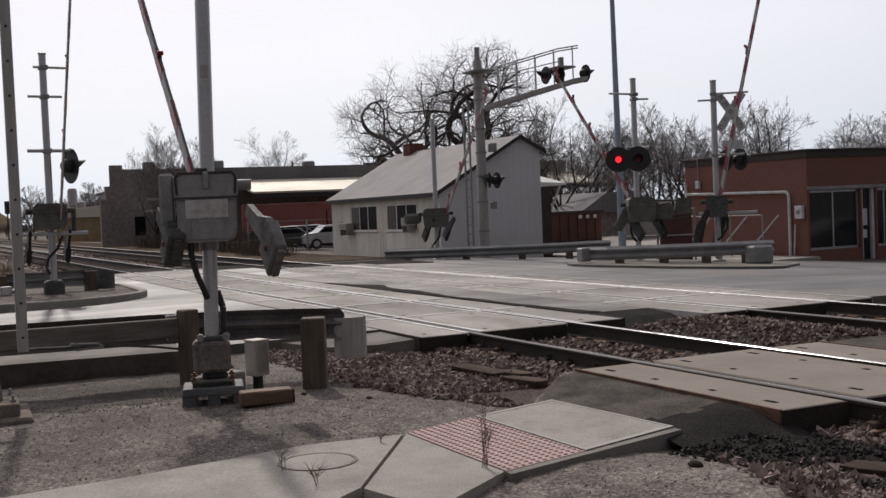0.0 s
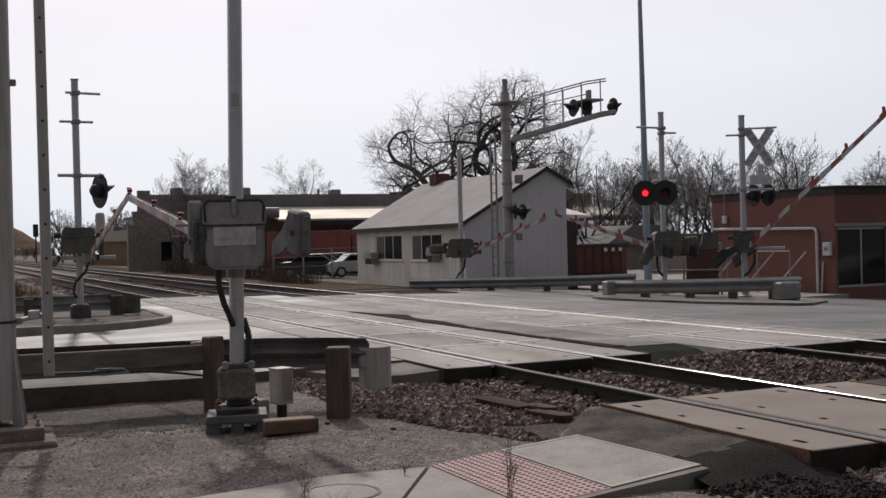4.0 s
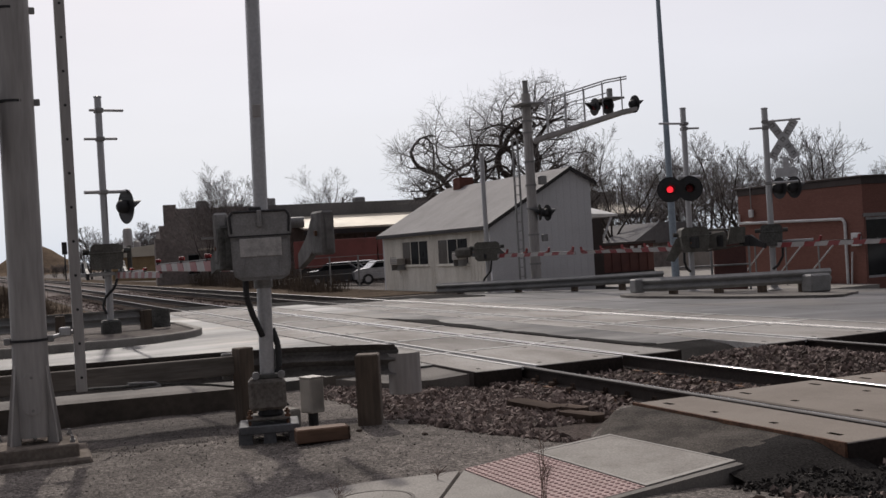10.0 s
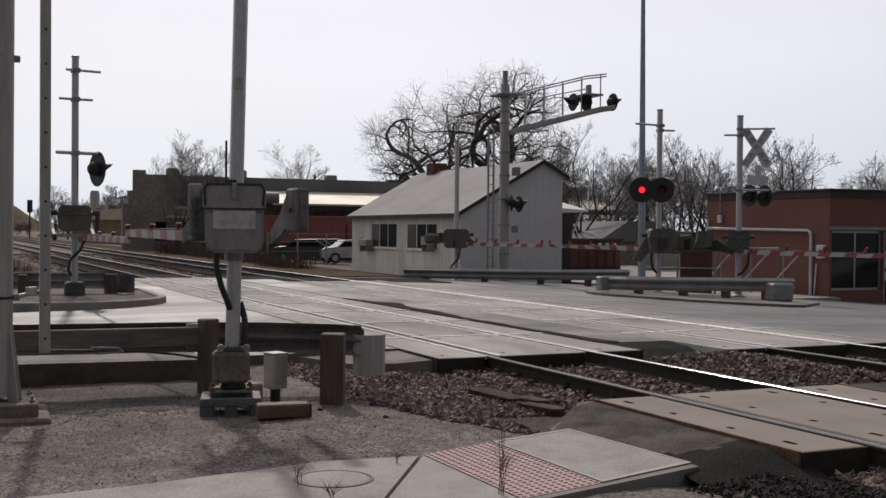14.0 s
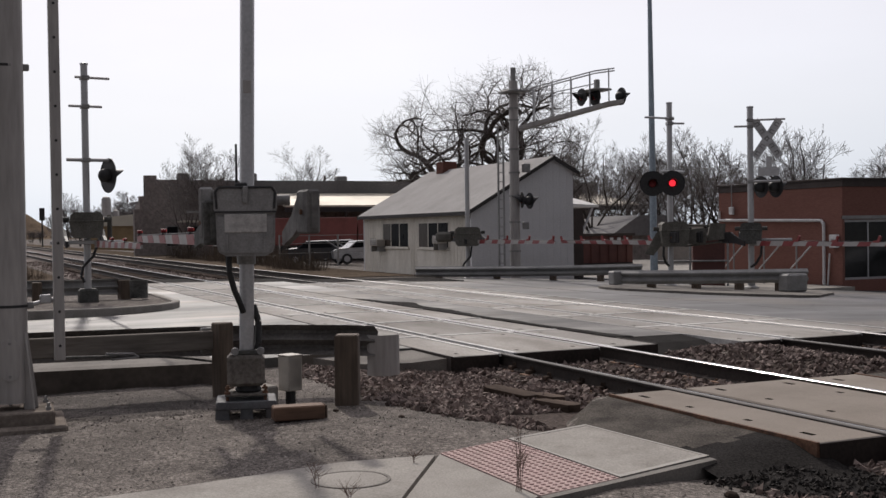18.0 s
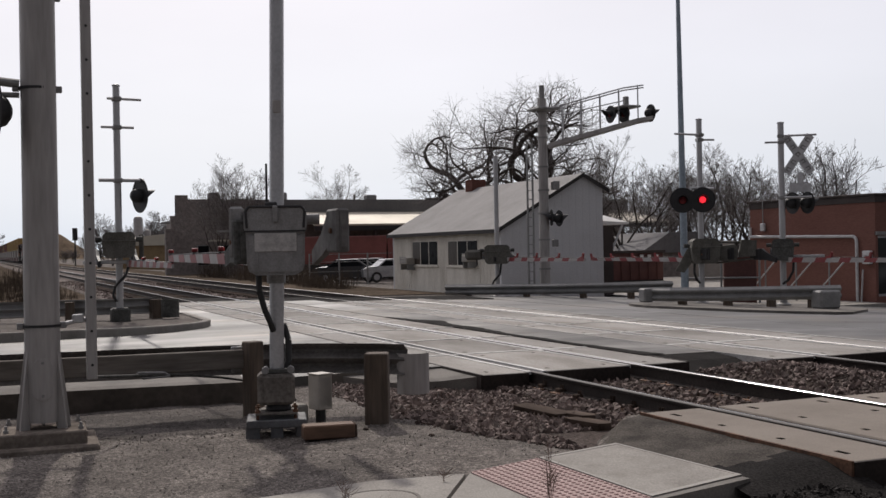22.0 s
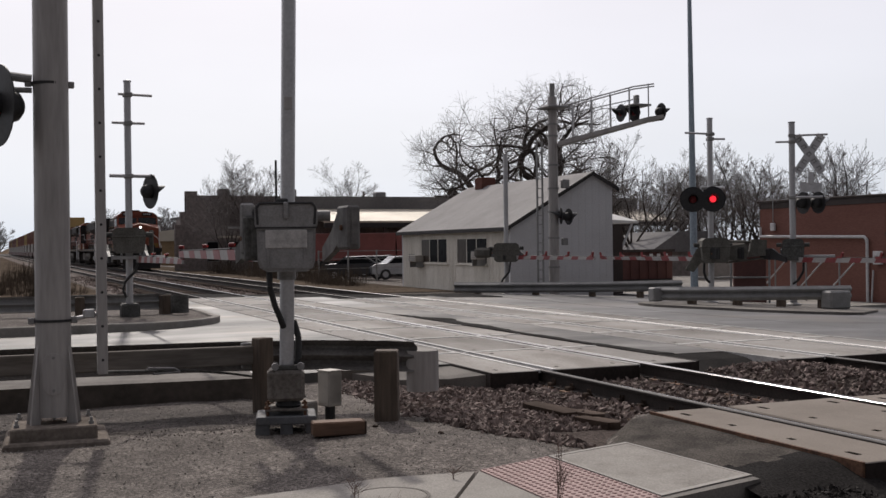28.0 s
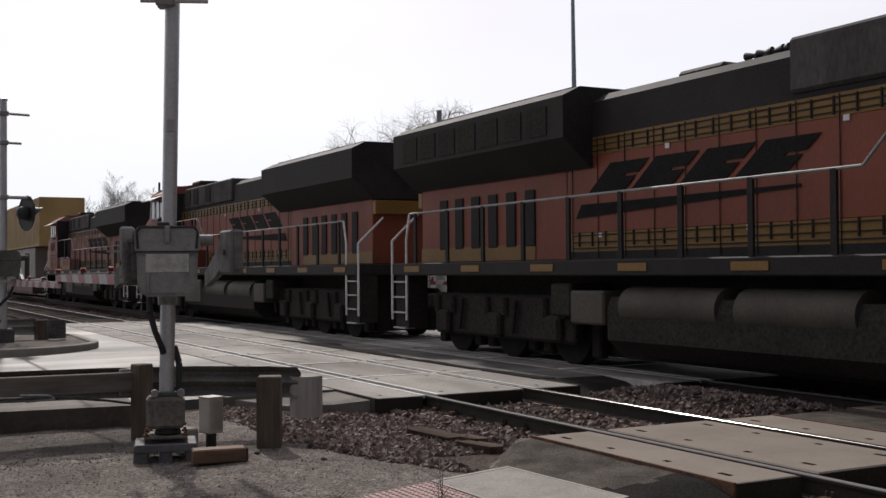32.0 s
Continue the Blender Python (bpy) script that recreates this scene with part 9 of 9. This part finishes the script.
    # front platform, door stairs, plow and coupler
    plat = part("front_platform", Solid().box(-1.35, -0.55, -1.5, 1.5, D - 0.3, D, 0.02).box(-0.75, -0.5, -1.0, 1.0, D - 0.15, D + 0.06, 0.03), LOCO_BLACK, L, "black front platform")
    part("sill_edge", Solid().box(-0.52, -0.48, -0.95, 0.95, D + 0.0, D + 0.2), LOCO_BLACK, plat)
    for y in (-0.74, 0.74):
        dl = part("ditch_light", Solid().lathe([(0.10, 0.0), (0.10, 0.22), (0.076, 0.22), (0.07, 0.08), (0.0, 0.08)], 18, m=pose(-0.60, y, 1.80, 0, 90, 0)), BLACK_METAL, plat, "recessed ditch light")
        part("ditch_lens", Solid().tube((-0.46, y, 1.80), (-0.43, y, 1.80), 0.068, seg=16), HEADLIGHT if lit else GLASS_SHOP, dl)
    ps = Solid().add([(-0.85, -1.3, 0.95), (-0.85, 1.3, 0.95), (-0.75, 1.38, 0.1), (-0.32, 0, 0.08), (-0.75, -1.38, 0.1), (-0.55, 0, 0.95), (-1.0, -1.3, 0.95), (-1.0, 1.3, 0.95), (-1.0, 1.35, 0.1), (-1.0, -1.35, 0.1)],
                     [(0, 5, 3, 4), (5, 1, 2, 3), (6, 9, 8, 7), (0, 6, 7, 1, 5), (0, 4, 9, 6), (1, 7, 8, 2), (4, 3, 2, 8, 9)])
    part("pilot_plate", Solid().box(-1.0, -0.72, -1.34, 1.34, 0.88, D - 0.29, 0.02), LOCO_BLACK, L, "black pilot plate over the plow")
    part("snow_plow", ps, LOCO_BLACK, L, "black snow plow")
    for x in (-0.35, -21.9):
        part("coupler", Solid().box(x - 0.5, x + 0.4, -0.15, 0.15, 0.72, 1.02, 0.05), RUN_GEAR, L, "knuckle coupler")
    part("hoses", Solid().path([(-0.6, -0.5, 1.0), (-0.4, -0.5, 0.6), (-0.4, -0.35, 0.35)], 0.03, 6).path([(-0.6, 0.5, 1.0), (-0.4, 0.5, 0.6), (-0.4, 0.35, 0.35)], 0.03, 6), RUBBER, L)
    for xs in (-1.05, -21.2):
        for y in (-1.42, 1.42):
            st = part("stair_well", Solid().box(xs - 0.28, xs + 0.28, min(y, y * 0.7), max(y, y * 0.7), 0.4, D - 0.2), RUN_GEAR, L)
            for k in range(4):
                part("step", Solid().box(xs - 0.26, xs + 0.26, min(y * 0.9, y * 1.05), max(y * 0.9, y * 1.05), 0.38 + 0.3 * k, 0.41 + 0.3 * k), ALU, st, "worn step edge")
    # hand rails: pale at the ends, dark along the walkway
    for y in (-1.47, 1.47):
        fr_rail = Solid().path([(-1.4, y, 0.55), (-1.4, y, D + 0.1), (-1.65, y * 0.98, D + 0.35), (-1.65, y * 0.98, D + 1.05)], 0.02, 7)
        part("front_hand_rail", fr_rail, RAILING, L, "pale bent hand rail")
        fr_rail = Solid().path([(-0.7, y, 0.55), (-0.7, y, D + 0.1), (-0.62, y * 0.82, D + 0.75), (-0.62, y * 0.6, D + 0.98), (-0.62, y * 0.3, D + 0.98)], 0.021, 7)
        part("front_hand_rail", fr_rail, RAILING, L, "pale bent hand rail")
        rr = Solid().path([(-21.55, y, 0.55), (-21.55, y, D + 0.45), (-21.55, y * 0.6, D + 1.0)], 0.024, 7).path([(-20.9, y, 0.55), (-20.9, y, D + 0.45), (-20.75, y, D + 0.95)], 0.024, 7)
        part("rear_hand_rail", rr, RAILING, L, "pale bent hand rail")
        hr = Solid().path([(-20.75, y, D + 0.95), (-9.7, y, D + 0.95), (-9.1, y, D + 1.52), (-5.3, y, D + 1.52)], 0.020, 7)
        wr = part("hand_rail", hr, CAST, L, "worn grey walkway hand rail")
        for k in range(10):
            x = -20.5 + 1.3 * k
            top = D + 0.95 if x < -9.6 else D + 1.5
            part("stanchion", Solid().box(x - 0.045, x + 0.045, y - 0.02, y + 0.02, D, top), LOCO_BLACK, wr)
        for x in (-8.4, -7.3):
            part("stanchion", Solid().box(x - 0.06, x + 0.06, y - 0.03, y + 0.03, D + 0.6, D + 1.5), LOCO_BLACK, wr)
    return L


def container_car(box_low, box_high, label, top_label):
    """A five-foot-deep well car with two stacked boxes, 21 m over couplers, front at x = 0."""
    c = thing("container_car", pose(0, 0, 0), label, "rail car", "container cars")
    part("well", Solid().box(-17.5, -3.5, -1.5, -1.35, 0.35, 1.25).box(-17.5, -3.5, 1.35, 1.5, 0.35, 1.25).box(-17.5, -3.5, -1.5, 1.5, 0.3, 0.42), CAR_RED, c, "dull red well")
    for xc in (-2.0, -19.0):
        part("platform", Solid().box(xc - 1.7, xc + 1.7, -1.3, 1.3, 0.95, 1.2, 0.03), CAR_RED, c)
        t = part("truck", Solid().box(xc - 1.3, xc + 1.3, -1.1, -0.95, 0.4, 0.75, 0.05).box(xc - 1.3, xc + 1.3, 0.95, 1.1, 0.4, 0.75, 0.05), RUN_GEAR, c)
        for k in (-1, 1):
            for y in (-1, 1):
                part("wheel", Solid().tube((xc + k * 0.87, y * 0.68, 0.46), (xc + k * 0.87, y * 0.82, 0.46), 0.46, seg=22), WHEEL, t, "", True)
    lo = part("container", Solid().box(-16.7, -4.4, -1.22, 1.22, 0.45, 3.05, 0.03), box_low, c, "dull lower container")
    hi = part("container", Solid().box(-18.6, -2.4, -1.29, 1.29, 3.08, 5.95, 0.03), box_high, c, top_label)
    for y in (-1.30, 1.30):
        rib = Solid().box(-0.05, 0.05, min(y, y * 1.015), max(y, y * 1.015), 3.2, 5.85).mesh("rib", box_high)
        for k in range(26):
            part("rib", rib, None, hi, at=pose(-18.3 + 0.62 * k, 0, 0))
    return c


def build_train():
    cars = []
    lead = locomotive("orange and black diesel locomotive with lit headlights leading the train", True, ORANGE)
    cars.append((lead, 0.0, 1))
    second = locomotive("dusty orange and black diesel locomotive running long end first", False, ORANGE)
    cars.append((second, 22.5 + 22.3, -1))
    third = locomotive("faded pinkish orange and black trailing diesel locomotive, haze put into its paint", False, FADED_HAZED)
    cars.append((third, 45.0 + 22.3, -1))
    cc = container_car(BOX_BLUE, BOX_YELLOW, "well car carrying two stacked containers, the upper one ochre yellow", "ochre yellow upper container")
    brown = container_car(BOX_BLUE, BOX_BROWN, "well car carrying two stacked containers, the upper one red-brown", "red-brown upper container")
    x = 67.6
    cars.append((cc, x, 1))
    for k in range(1, 18):
        cars.append((brown if k == 5 else copy_thing(cc if k < 5 or k % 4 == 3 else brown, pose(0, 0, 0)), x + 21.3 * k, 1))
    return cars


TRAIN = build_train()
build_tracks()
crossing_panels()
build_footway()
build_stones()


# ---- what moves ----
TRAIN_X = [(0, -715.98), (20, -267.30), (25, -155.43), (28, -87.96), (29, -64.75), (30.5, -31.35), (31, -20.53), (32, 1.13)]


def motions():
    for arm, rows in ARMS:
        px, py, pz = arm["pivot"]
        turn = arm["turn"]
        walk(arm, [(t, pose(px, py, pz, 0, -e, turn) if abs(turn) < 90 else pose(px, py, pz, 0, 0, turn) @ pose(0, 0, 0, 0, -e, 0)) for t, e in rows])
    for ob, back, way in TRAIN:
        walk(ob, [(t, pose(x - back, FAR_Y, 0, 0, 0, 0 if way > 0 else 180)) for t, x in TRAIN_X])
    # the flasher: the lit lens changes from one head to the other
    rows, t = [], -0.53
    while t < 32.0:
        for t0, t1, k in ((t, t + 0.55, 1), (t + 0.55, t + 0.97, 0)):
            x, y = BULB_SPOTS[k]
            at = pose(x, y, 2.95, 0, 0, BULB_YAW)
            if t1 - 0.034 > 0:
                rows += [(max(0.0, t0), at), (min(32.0, t1 - 0.034), at)]
        t += 0.97
    walk(BULB, [r for r in rows if r[0] < 31.95] + [(32.0, rows[-1][1])])


motions()
